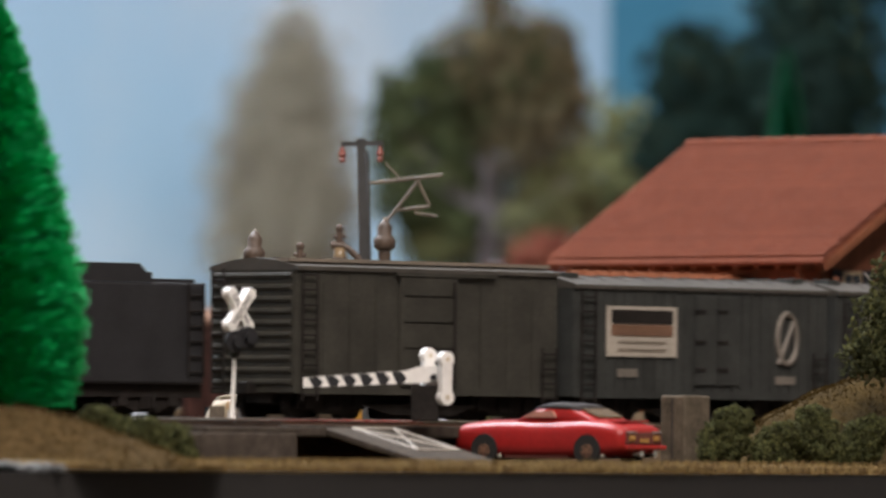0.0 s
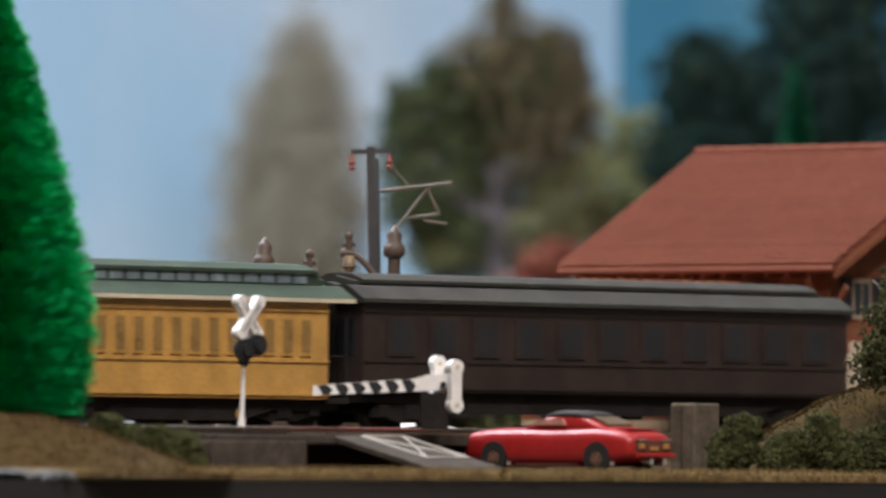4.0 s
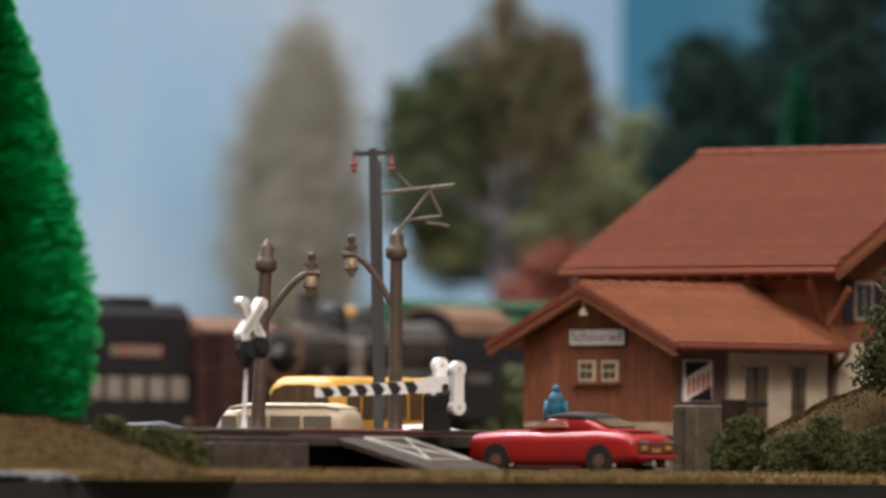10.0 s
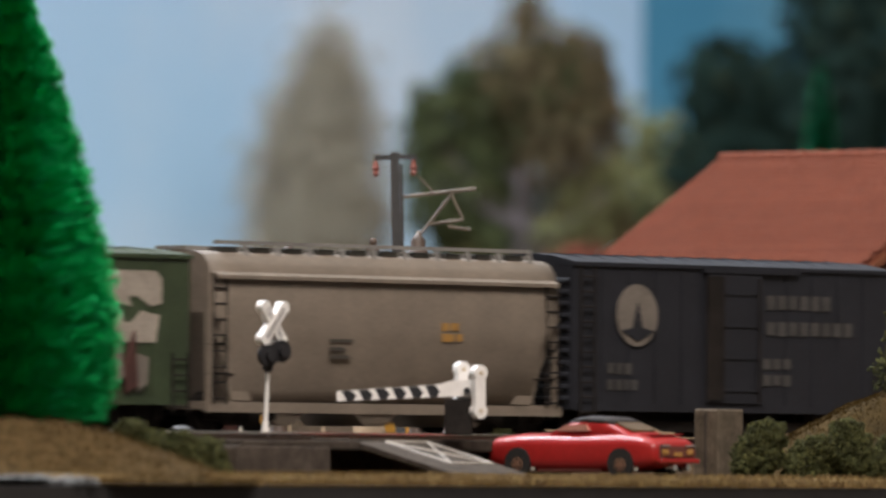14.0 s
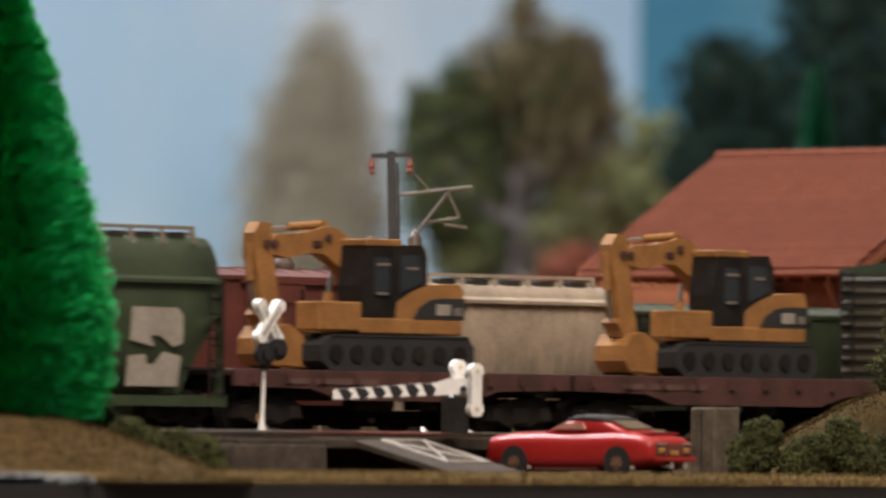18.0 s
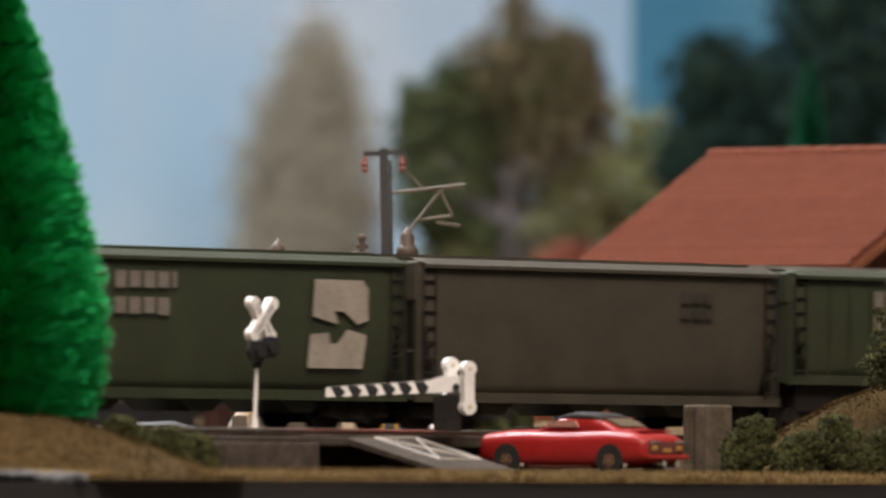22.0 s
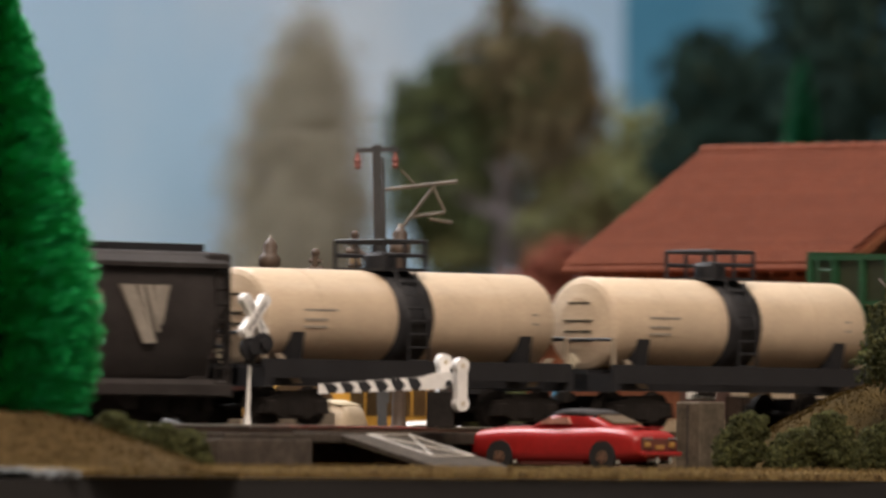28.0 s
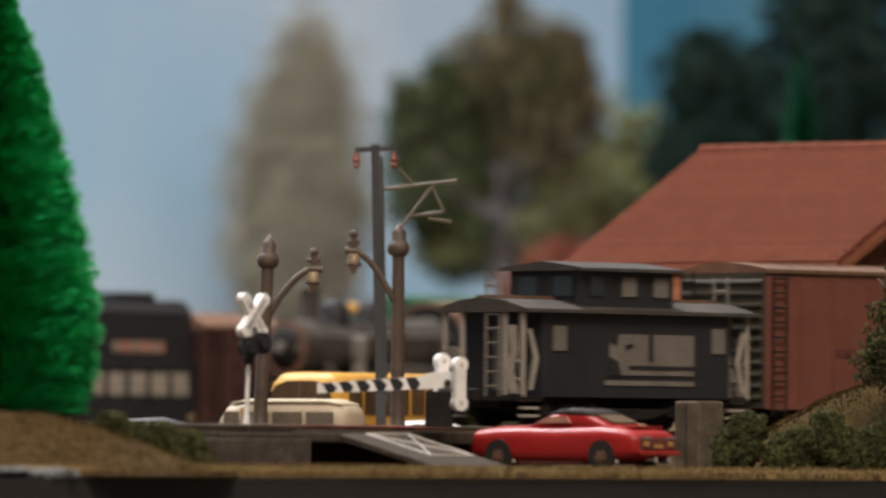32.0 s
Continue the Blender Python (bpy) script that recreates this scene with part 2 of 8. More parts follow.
M = {
    "black": paint("black_paint", (0.022, 0.022, 0.024), 0.55, vary=0.2, spec=0.3),
    "truck": paint("grimy_black_metal", (0.02, 0.017, 0.015), 0.7, vary=0.4, spec=0.12),
    "steel": paint("worn_steel", (0.45, 0.42, 0.38), 0.35, metal=0.9, vary=0.3),
    "rust": paint("rusty_rail", (0.13, 0.075, 0.045), 0.75, vary=0.4),
    "white": paint("white_paint", (0.84, 0.82, 0.78), 0.45, vary=0.12),
    "letter": paint("faded_white_lettering", (0.32, 0.285, 0.235), 0.6, vary=0.2),
    "dimletter": paint("dirty_lettering", (0.165, 0.145, 0.12), 0.65, vary=0.2),
    "cream": paint("cream_paint", (0.62, 0.54, 0.38), 0.5, vary=0.15),
    "olive": paint("dark_olive_paint", (0.042, 0.040, 0.032), 0.6, vary=0.3, spec=0.3),
    "reefer": paint("dark_grey_green_paint", (0.036, 0.038, 0.035), 0.6, vary=0.3, spec=0.3),
    "roofgrey": paint("pale_roof_metal", (0.22, 0.21, 0.19), 0.55, vary=0.2),
    "yellowcoach": paint("mustard_yellow_paint", (0.50, 0.285, 0.065), 0.5, vary=0.2),
    "greenroof": paint("dark_green_roof", (0.034, 0.055, 0.032), 0.6, vary=0.3),
    "browncoach": paint("dark_brown_coach_paint", (0.032, 0.022, 0.018), 0.5, vary=0.3, spec=0.3),
    "bluegreen": paint("blue_green_loco_paint", (0.010, 0.036, 0.047), 0.45, vary=0.18),
    "locobrown": paint("dark_brown_loco_paint", (0.022, 0.018, 0.018), 0.5, vary=0.18, spec=0.3),
    "boxblack": paint("blue_black_box_paint", (0.018, 0.019, 0.024), 0.6, vary=0.18, spec=0.3),
    "hopgrey": paint("weathered_grey_hopper_paint", (0.195, 0.163, 0.125), 0.6, vary=0.14),
    "green": paint("freight_green_paint", (0.034, 0.051, 0.022), 0.6, vary=0.22),
    "green2": paint("bright_freight_green_paint", (0.013, 0.07, 0.026), 0.55, vary=0.3),
    "darkgreen": paint("dark_dirty_green_paint", (0.026, 0.034, 0.014), 0.6, vary=0.2),
    "mudolive": paint("muddy_olive_paint", (0.047, 0.041, 0.026), 0.65, vary=0.2),
    "flatbrown": paint("flatcar_brown_paint", (0.07, 0.028, 0.022), 0.65, vary=0.35),
    "catyellow": paint("digger_yellow_plastic", (0.30, 0.145, 0.045), 0.68, vary=0.25, spec=0.25),
    "skyglass": paint("pale_blue_glazing", (0.16, 0.20, 0.22), 0.25, vary=0.25, bump=0),
    "ghostletter": paint("worn_grey_lettering", (0.055, 0.052, 0.048), 0.65, vary=0.3),
    "bronzeglass": paint("bronze_tinted_glazing", (0.10, 0.062, 0.028), 0.2, vary=0.3, bump=0),
    "postercream": paint("aged_poster_paper", (0.40, 0.36, 0.30), 0.6, vary=0.12),
    "bandcream": paint("grimy_cream_band", (0.26, 0.215, 0.13), 0.6, vary=0.35),
    "oliveglass": paint("dusty_olive_glazing", (0.27, 0.16, 0.045), 0.3, vary=0.25),
    "darkbark": paint("dark_purple_grey_bark", (0.135, 0.12, 0.125), 0.9, vary=0.35, grain=900, bump=0.6, spec=0.12),
    "pink": paint("faded_pink_paint", (0.41, 0.20, 0.15), 0.6, vary=0.12),
    "tank": paint("cream_white_tank_paint", (0.60, 0.475, 0.335), 0.38, vary=0.08),
    "redbox": paint("oxide_red_paint", (0.165, 0.054, 0.033), 0.6, vary=0.13),
    "deepred": paint("dark_red_box_paint", (0.11, 0.03, 0.022), 0.6, vary=0.3),
    "lumber": paint("sawn_pale_timber", (0.38, 0.21, 0.125), 0.75, vary=0.22, second=(0.47, 0.285, 0.185), random=0.18, stretch=(0.12, 1, 1), spec=0.12),
    "redwrap": paint("red_plastic_wrap", (0.50, 0.08, 0.04), 0.5, vary=0.25),
    "tractor": paint("tractor_green_paint", (0.017, 0.040, 0.012), 0.8, vary=0.3, spec=0.2),
    "hubyellow": paint("wheel_yellow_paint", (0.42, 0.29, 0.06), 0.45, vary=0.15),
    "rubber": paint("black_rubber", (0.02, 0.02, 0.02), 0.8, vary=0.2),
    "orange": paint("coach_orange_paint", (0.50, 0.17, 0.045), 0.5, vary=0.2),
    "coachgreen": paint("coach_green_paint", (0.02, 0.07, 0.03), 0.5, vary=0.25),
    "coachbrown": paint("coach_tan_brown_paint", (0.16, 0.085, 0.05), 0.5, vary=0.25),
    "coal": paint("coal_lumps", (0.02, 0.02, 0.02), 0.9, vary=0.5, grain=2500, bump=0.8, spec=0.12),
    "boiler": paint("dusty_boiler_metal", (0.05, 0.042, 0.034), 0.6, vary=0.4),
    "roofdull": paint("dull_roof_metal", (0.062, 0.055, 0.045), 0.5, vary=0.25),
    "dullyellow": paint("dusty_yellow_glazing", (0.37, 0.205, 0.048), 0.35, vary=0.2),
    "batten": paint("stained_timber_ends", (0.27, 0.125, 0.07), 0.8, vary=0.25, spec=0.12),
    "ink": paint("dark_brown_lettering", (0.10, 0.045, 0.04), 0.7, vary=0.2),
    "glass": glass("window_glass"),
    "dustglass": paint("dusty_grey_glazing", (0.18, 0.15, 0.115), 0.25, vary=0.2, bump=0),
    "darkglass": paint("dark_glazing", (0.02, 0.025, 0.03), 0.12, vary=0.1, bump=0),
    "redcar": paint("glossy_red_lacquer", (0.31, 0.015, 0.013), 0.36, vary=0.08, bump=0.02, coat=0.08, spec=0.4),
    "cartop": paint("black_vinyl_roof", (0.016, 0.011, 0.009), 0.75, vary=0.2, bump=0.05),
    "chrome": paint("chrome", (0.75, 0.72, 0.66), 0.2, metal=1.0, vary=0.1, bump=0),
    "vw": paint("cream_van_paint", (0.47, 0.385, 0.27), 0.4, vary=0.1),
    "busyellow": paint("yellow_bus_paint", (0.62, 0.33, 0.045), 0.4, vary=0.12),
    "lamp": paint("bronze_brown_lamp_post", (0.085, 0.058, 0.040), 0.55, vary=0.3),
    "lampglass": paint("yellowed_lamp_glass", (0.26, 0.19, 0.105), 0.3, vary=0.2),
    "polegrey": paint("dark_grey_mast", (0.045, 0.045, 0.045), 0.6, vary=0.3),
    "masttan": paint("tan_mast_bracket", (0.14, 0.115, 0.085), 0.6, vary=0.3),
    "insul": paint("red_brown_insulator", (0.22, 0.05, 0.03), 0.4, vary=0.2),
    "wallbrown": paint("brown_boarded_wall", (0.235, 0.092, 0.050), 0.75, vary=0.25, random=0.06, stretch=(1, 1, 0.15), spec=0.12),
    "timber": paint("brown_timber_trim", (0.21, 0.082, 0.042), 0.7, vary=0.25, spec=0.12),
    "wallgrey": paint("grey_brown_boarded_wall", (0.145, 0.09, 0.075), 0.75, vary=0.25, random=0.06, stretch=(1, 1, 0.15), spec=0.12),
    "wallcream": paint("cream_plaster", (0.52, 0.43, 0.32), 0.8, vary=0.15, spec=0.12),
    "tile": paint("red_brown_roof_tile", (0.165, 0.054, 0.030), 0.85, vary=0.1, random=0.08, spec=0.12),
    # roof tile made paler, the annex's stronger light put into the colour
    "annexlit": paint("lit_orange_roof_tile", (0.25, 0.094, 0.045), 0.85, vary=0.12, random=0.08, spec=0.12),
    "straw": paint("straw_verge_turf", (0.20, 0.14, 0.058), 0.95, vary=0.4, grain=2600, bump=0.8, spec=0.12, island=0.5),
    "hopcream": paint("dusty_cream_hopper_paint", (0.34, 0.275, 0.20), 0.65, vary=0.25),
    "plinth": paint("pale_stone_plinth", (0.46, 0.36, 0.24), 0.85, vary=0.2, spec=0.12),
    "concrete": paint("grey_stained_concrete", (0.118, 0.096, 0.068), 0.85, vary=0.4, grain=1500, bump=0.4, spec=0.12),
    "darkconcrete": paint("dark_stained_concrete", (0.075, 0.062, 0.05), 0.85, vary=0.45, grain=1500, bump=0.4, spec=0.12),
    "roadgrey": paint("grey_road_surface", (0.062, 0.051, 0.040), 0.85, vary=0.35, grain=2500, bump=0.4, spec=0.12),
    "sleeper": paint("dark_sleeper_timber", (0.035, 0.024, 0.018), 0.85, vary=0.4, random=0.2, spec=0.12),
    "ballast": paint("grey_brown_ballast", (0.13, 0.10, 0.075), 0.95, vary=0.5, grain=3000, bump=1.0, spec=0.12),
    "earth": paint("brown_scenic_earth", (0.10, 0.07, 0.04), 0.95, vary=0.45, grain=2500, bump=1.0, spec=0.12),
    "grass": paint("dry_olive_turf", (0.082, 0.057, 0.021), 0.95, vary=0.4, second=(0.14, 0.096, 0.042), grain=2600, bump=1.0, spec=0.12),
    # golden turf and blades, darkened to offset strong light on the right mound
    "dimgoldturf": paint("dimmed_golden_turf", (0.044, 0.029, 0.0075), 0.95, vary=0.3, second=(0.066, 0.043, 0.0125), grain=2600, bump=0.5, spec=0.08),
    "dimgoldblade": paint("dimmed_golden_fibres", (0.052, 0.034, 0.009), 0.95, vary=0.2, random=0.2, spec=0.05, island=0.15),
    "hopblack": paint("sooty_black_hopper_paint", (0.036, 0.031, 0.029), 0.6, vary=0.3, spec=0.3),
    "grassblade": paint("straw_turf_fibres", (0.088, 0.061, 0.022), 0.9, vary=0.3, random=0.2, spec=0.12, island=0.18),
    "leafdark": paint("dark_green_foam_foliage", (0.055, 0.060, 0.024), 0.9, vary=0.4, grain=2500, bump=0.8, spec=0.12, island=0.3),
    "leafbright": paint("yellow_green_foam_foliage", (0.095, 0.098, 0.034), 0.9, vary=0.5, grain=2500, bump=0.8, spec=0.12, island=0.35),
    "brush": paint("bright_green_bristle", (0.018, 0.39, 0.10), 0.5, vary=0.2, second=(0.034, 0.53, 0.15), island=0.3),
    # darker copy of the bristle green, shade put into the colour
    "brushshade": paint("shaded_green_bristle", (0.006, 0.12, 0.05), 0.6, vary=0.25),
    "brushcore": paint("twisted_wire_core", (0.01, 0.06, 0.012), 0.6, vary=0.3),
    "tanleaf": paint("tan_grey_foliage", (0.31, 0.285, 0.22), 0.95, vary=0.12, grain=60, bump=0.3, spec=0.12, island=0.1),
    "oakleaf": paint("autumn_olive_foliage", (0.045, 0.072, 0.032), 0.95, vary=0.45, second=(0.085, 0.095, 0.040), grain=700, bump=0.6, spec=0.12, island=0.5),
    "oakbrown": paint("autumn_brown_foliage", (0.105, 0.085, 0.046), 0.95, vary=0.45, grain=900, bump=0.6, spec=0.12, island=0.5),
    "palegreenleaf": paint("pale_yellow_green_foliage", (0.15, 0.155, 0.07), 0.95, vary=0.4, grain=900, bump=0.6, spec=0.12, island=0.45),
    "pineleaf": paint("deep_green_foliage", (0.013, 0.028, 0.022), 0.95, vary=0.5, grain=900, bump=0.6, spec=0.12, island=0.4),
    "redleaf": paint("rust_red_foliage", (0.17, 0.055, 0.035), 0.95, vary=0.4, grain=900, bump=0.6, spec=0.12, island=0.4),
    "bark": paint("grey_bark", (0.23, 0.21, 0.20), 0.9, vary=0.35, grain=900, bump=0.6, spec=0.12),
    "blue": paint("blue_plastic_figure", (0.02, 0.12, 0.20), 0.6, vary=0.2),
    "fascia": paint("black_fascia_board", (0.012, 0.011, 0.010), 0.75, vary=0.15),
    "snow": paint("pale_blue_grey_gravel", (0.25, 0.27, 0.28), 0.9, vary=0.3, grain=2500, bump=0.6, spec=0.12, island=0.3),
    "hallwall": paint("grey_hall_wall", (0.66, 0.64, 0.60), 0.9, vary=0.1, grain=20, bump=0),
    "hallfloor": paint("brown_hall_floor", (0.30, 0.24, 0.18), 0.6, vary=0.2, grain=20, bump=0),
    "ceiling": paint("white_ceiling", (0.8, 0.78, 0.75), 0.9, vary=0.1, grain=20, bump=0),
    "skyleft": sky_board("pale_painted_sky", (0.41, 0.62, 0.84), (0.42, 0.67, 0.88), (0.66, 0.76, 0.86)),
    "skyright": sky_board("strong_blue_painted_sky", (0.06, 0.24, 0.40), (0.12, 0.34, 0.50), (0.15, 0.35, 0.49)),
}

# ---- building helpers ----


def part(name, bm, material, parent=None, label="", smooth=False, scale=MM):
    """Link a bmesh, given in millimetres, as one mesh object under a thing or part."""
    me = bpy.data.meshes.new(name)
    if scale != 1:
        bmesh.ops.scale(bm, vec=(scale,) * 3, verts=bm.verts)
    bmesh.ops.recalc_face_normals(bm, faces=bm.faces)
    bm.to_mesh(me)
    bm.free()
    for p in me.polygons:
        p.use_smooth = smooth
    me.materials.append(M[material])
    ob = new(name, me)
    ob.parent = parent
    if label:
        tagged(ob, label)
    return ob


def again(ob, name, parent, m):
    """Another object on the same mesh."""
    o = new(name, ob.data)
    o.parent = parent
    o.matrix_basis = m
    return o


def mm(x, y, z, rx=0, ry=0, rz=0):
    return pose(x * MM, y * MM, z * MM, rx, ry, rz)


def thing(name, label, category, m=None, group="", kind=""):
    ob = new(name)
    ob.empty_display_size = 0.01
    if m is not None:
        ob.matrix_basis = m
    return tagged(ob, label, category, group, kind)


def box(bm, x0, x1, y0, y1, z0, z1, bevel=0.0):
    r = bmesh.ops.create_cube(bm, size=1, matrix=Matrix.LocRotScale(((x0 + x1) / 2, (y0 + y1) / 2, (z0 + z1) / 2), None, (abs(x1 - x0), abs(y1 - y0), abs(z1 - z0))))
    if bevel:
        edges = list({e for v in r["verts"] for e in v.link_edges})
        bmesh.ops.bevel(bm, geom=edges, offset=bevel, segments=2, affect="EDGES", profile=0.5)
    return bm


def B(*a, **k):
    return box(bmesh.new(), *a, **k)


def rod(bm, p, q, r0, r1=None, n=8):
    p, q = Vector(p), Vector(q)
    d = q - p
    m = Matrix.Translation((p + q) / 2) @ d.to_track_quat("Z", "Y").to_matrix().to_4x4()
    bmesh.ops.create_cone(bm, cap_ends=True, segments=n, radius1=r0, radius2=r0 if r1 is None else r1, depth=d.length, matrix=m)
    return bm


def R(*a, **k):
    return rod(bmesh.new(), *a, **k)


def ball(bm, c, r, n=10, sq=(1, 1, 1)):
    bmesh.ops.create_uvsphere(bm, u_segments=n, v_segments=max(4, n // 2 + 1), radius=r, matrix=Matrix.LocRotScale(c, None, sq))
    return bm


def prism(bm, pts, axis, a, b):
    """Extrude a 2D outline along an axis ('x': outline in y,z; 'y': in x,z; 'z': in x,y) from a to b."""
    def at(p, k):
        return {"x": (k, p[0], p[1]), "y": (p[0], k, p[1]), "z": (p[0], p[1], k)}[axis]
    v0 = [bm.verts.new(at(p, a)) for p in pts]
    v1 = [bm.verts.new(at(p, b)) for p in pts]
    n = len(pts)
    bm.faces.new(v0)
    bm.faces.new(v1[::-1])
    for i in range(n):
        bm.faces.new((v0[i], v0[(i + 1) % n], v1[(i + 1) % n], v1[i]))
    return bm


def PR(*a, **k):
    return prism(bmesh.new(), *a, **k)


def lathe(bm, outline, n=12, centre=(0, 0)):
    """Turn an outline of (radius, z) round an upright axis."""
    rings = [[bm.verts.new((centre[0] + r * math.cos(2 * math.pi * i / n), centre[1] + r * math.sin(2 * math.pi * i / n), z)) for i in range(n)] for r, z in outline]
    for a, b in zip(rings, rings[1:]):
        for i in range(n):
            bm.faces.new((a[i], a[(i + 1) % n], b[(i + 1) % n], b[i]))
    bm.faces.new(rings[0][::-1])
    bm.faces.new(rings[-1])
    return bm


# ---- plan: both running lines share one direction; offsets are across the tracks, away from the camera ----
ALONG = 48.0
CA, SA = math.cos(radians(ALONG)), math.sin(radians(ALONG))
NEAR, FAR, MIDDLE, YARD, SIDING = 0.0, 50.0, 430.0, 560.0, 520.0


def plan(s, off, z=0.0):
    """The place s mm along the line and off mm across it."""
    return Vector(((s * CA - off * SA), 2700 + s * SA + off * CA, z))


def on_line(s, off, z=0.0, turn=0.0):
    p = plan(s, off, z)
    return mm(p.x, p.y, p.z, 0, 0, ALONG + turn)


# ---- rolling stock: x runs along the car, the side at -y faces the camera, z is above the rail ----
WHEEL = None


def wheelset(parent, x, z=5.6, half=8.6):
    """Two wheels on one axle, each a part of its bogie."""
    global WHEEL
    for y in (-half, half):
        if WHEEL is None:
            bm = bmesh.new()
            rod(bm, (0, -0.9, 0), (0, 0.9, 0), 5.2, 5.2, 16)
            rod(bm, (0, 0.9, 0), (0, 1.5, 0), 5.8, 5.8, 16)
            rod(bm, (0, -1.5, 0), (0, -0.9, 0), 1.6, 2.4, 10)
            WHEEL = part("wheel", bm, "truck", parent)
            WHEEL.location = (x * MM, y * MM, z * MM)
        else:
            again(WHEEL, "wheel", parent, mm(x, y, z, 0, 0, 0 if y < 0 else 180))


def bogie(car, x, axles=2, span=20, metal="truck"):
    bm = bmesh.new()
    half = span / 2 * (axles - 1)
    for y in (-12.2, 10.8):
        prism(bm, [(x - half - 4, 4), (x - half - 3, 8), (x - half + 4, 9), (x - 5, 10), (x + 5, 10), (x + half - 4, 9), (x + half + 3, 8), (x + half + 4, 4), (x + half - 3, 3.4), (x + 5, 2.4), (x - 5, 2.4), (x - half + 3, 3.4)], "y", y, y + 1.4)
    box(bm, x - 4, x + 4, -12, 12, 6, 10)
    for k in range(axles):
        rod(bm, (x - half + k * span, -11, 5.6), (x - half + k * span, 11, 5.6), 0.9)
    ob = part("bogie", bm, metal, car)
    for i in range(3):
        part("spring", R((x - 2 + 2 * i, -12.6, 3.4), (x - 2 + 2 * i, -12.6, 7.6), 0.75, n=6), "truck", ob)
    for k in range(axles):
        wheelset(ob, x - half + k * span)
        part("axle_box", B(x - half + k * span - 1.8, x - half + k * span + 1.8, -13.2, -11.6, 3.8, 7.4, bevel=0.4), "truck", ob)
    return ob


def couplers(car, L, z=9.5):
    for k in (-1, 1):
        bm = B(min(k * L / 2, k * (L / 2 + 5)), max(k * L / 2, k * (L / 2 + 5)), -1.4, 1.4, z - 1.2, z + 1.2)
        box(bm, min(k * (L / 2 + 3.2), k * (L / 2 + 5.2)), max(k * (L / 2 + 3.2), k * (L / 2 + 5.2)), -2.6, 1.2, z - 1.8, z + 1.8, bevel=0.5)
        part("coupler", bm, "truck", car)


def ladder(parent, x, z0, z1, y=-17.2, w=6.0, material="truck", step=4.2):
    bm = bmesh.new()
    for dx in (-w / 2, w / 2):
        rod(bm, (x + dx, y, z0), (x + dx, y, z1), 0.32, n=5)
    z = z0 + 1.5
    while z < z1:
        rod(bm, (x - w / 2, y, z), (x + w / 2, y, z), 0.3, n=5)
        z += step
    return part("ladder", bm, material, parent)


def end_ladder(parent, x, z0, z1, y0, y1, material="truck", step=5.0):
    bm = bmesh.new()
    for y in (y0, y1):
        rod(bm, (x, y, z0), (x, y, z1), 0.35, n=5)
    z = z0 + 1.5
    while z < z1:
        rod(bm, (x, y0, z), (x, y1, z), 0.35, n=5)
        z += step
    return part("end_ladder", bm, material, parent)


def bars(parent, x, z, rows, material="letter", h=2.6, gap=1.4, y=-16.35, thick=0.25, rnd=None, letters=False, name="lettering"):
    """Unreadable lettering as bars: each row is a list of widths; a negative width is a space."""
    r = rnd or random.Random(int(x * 7 + z * 13))
    for k, row in enumerate(rows):
        bm = bmesh.new()
        cx, cz = x, z - k * (h + gap)
        for w in row:
            if w > 0:
                hh = h * (r.uniform(0.9, 1.0) if letters else 1)
                box(bm, cx, cx + w, y, y + thick, cz - hh, cz)
            cx += abs(w) + (1.3 if letters else 0.0)
        if bm.verts:
            part(name, bm, material, parent)
        else:
            bm.free()


def emblem_bn(parent, x, z, w=15.0, h=19.0, material="letter", y=-16.35):
    """A squared pale emblem with a slanting break through its middle."""
    part("emblem", PR([(x + w * 0.12, z), (x + w * 0.9, z), (x + w, z - h * 0.1), (x + w, z - h * 0.45), (x + w * 0.82, z - h * 0.5), (x + w * 0.6, z - h * 0.36), (x + w * 0.44, z - h * 0.36), (x + w * 0.5, z - h * 0.5), (x + w * 0.08, z - h * 0.42)], "y", y, y + 0.25), material, parent)
    part("emblem", PR([(x, z - h), (x + w * 0.9, z - h), (x + w * 0.97, z - h * 0.62), (x + w * 0.66, z - h * 0.56), (x + w * 0.5, z - h * 0.72), (x + w * 0.36, z - h * 0.72), (x + w * 0.34, z - h * 0.6), (x + w * 0.05, z - h * 0.62)], "y", y, y + 0.25), material, parent)


def underframe(car, L, z0, z1, material="truck", half=5.0, deep=3.0):
    bm = B(-L / 2 + 2, L / 2 - 2, -half, half, z0, z1)
    prism(bm, [(-L / 2 + 30, z0), (L / 2 - 30, z0), (L / 2 - 42, z0 - deep), (-L / 2 + 42, z0 - deep)], "y", -13.5, -12.5)
    rod(bm, (-12, -6, z0 - 2), (4, -6, z0 - 2), 2.4, n=10)
    box(bm, 12, 20, -10, -4, z0 - 4, z0)
    return part("underframe", bm, material, car)


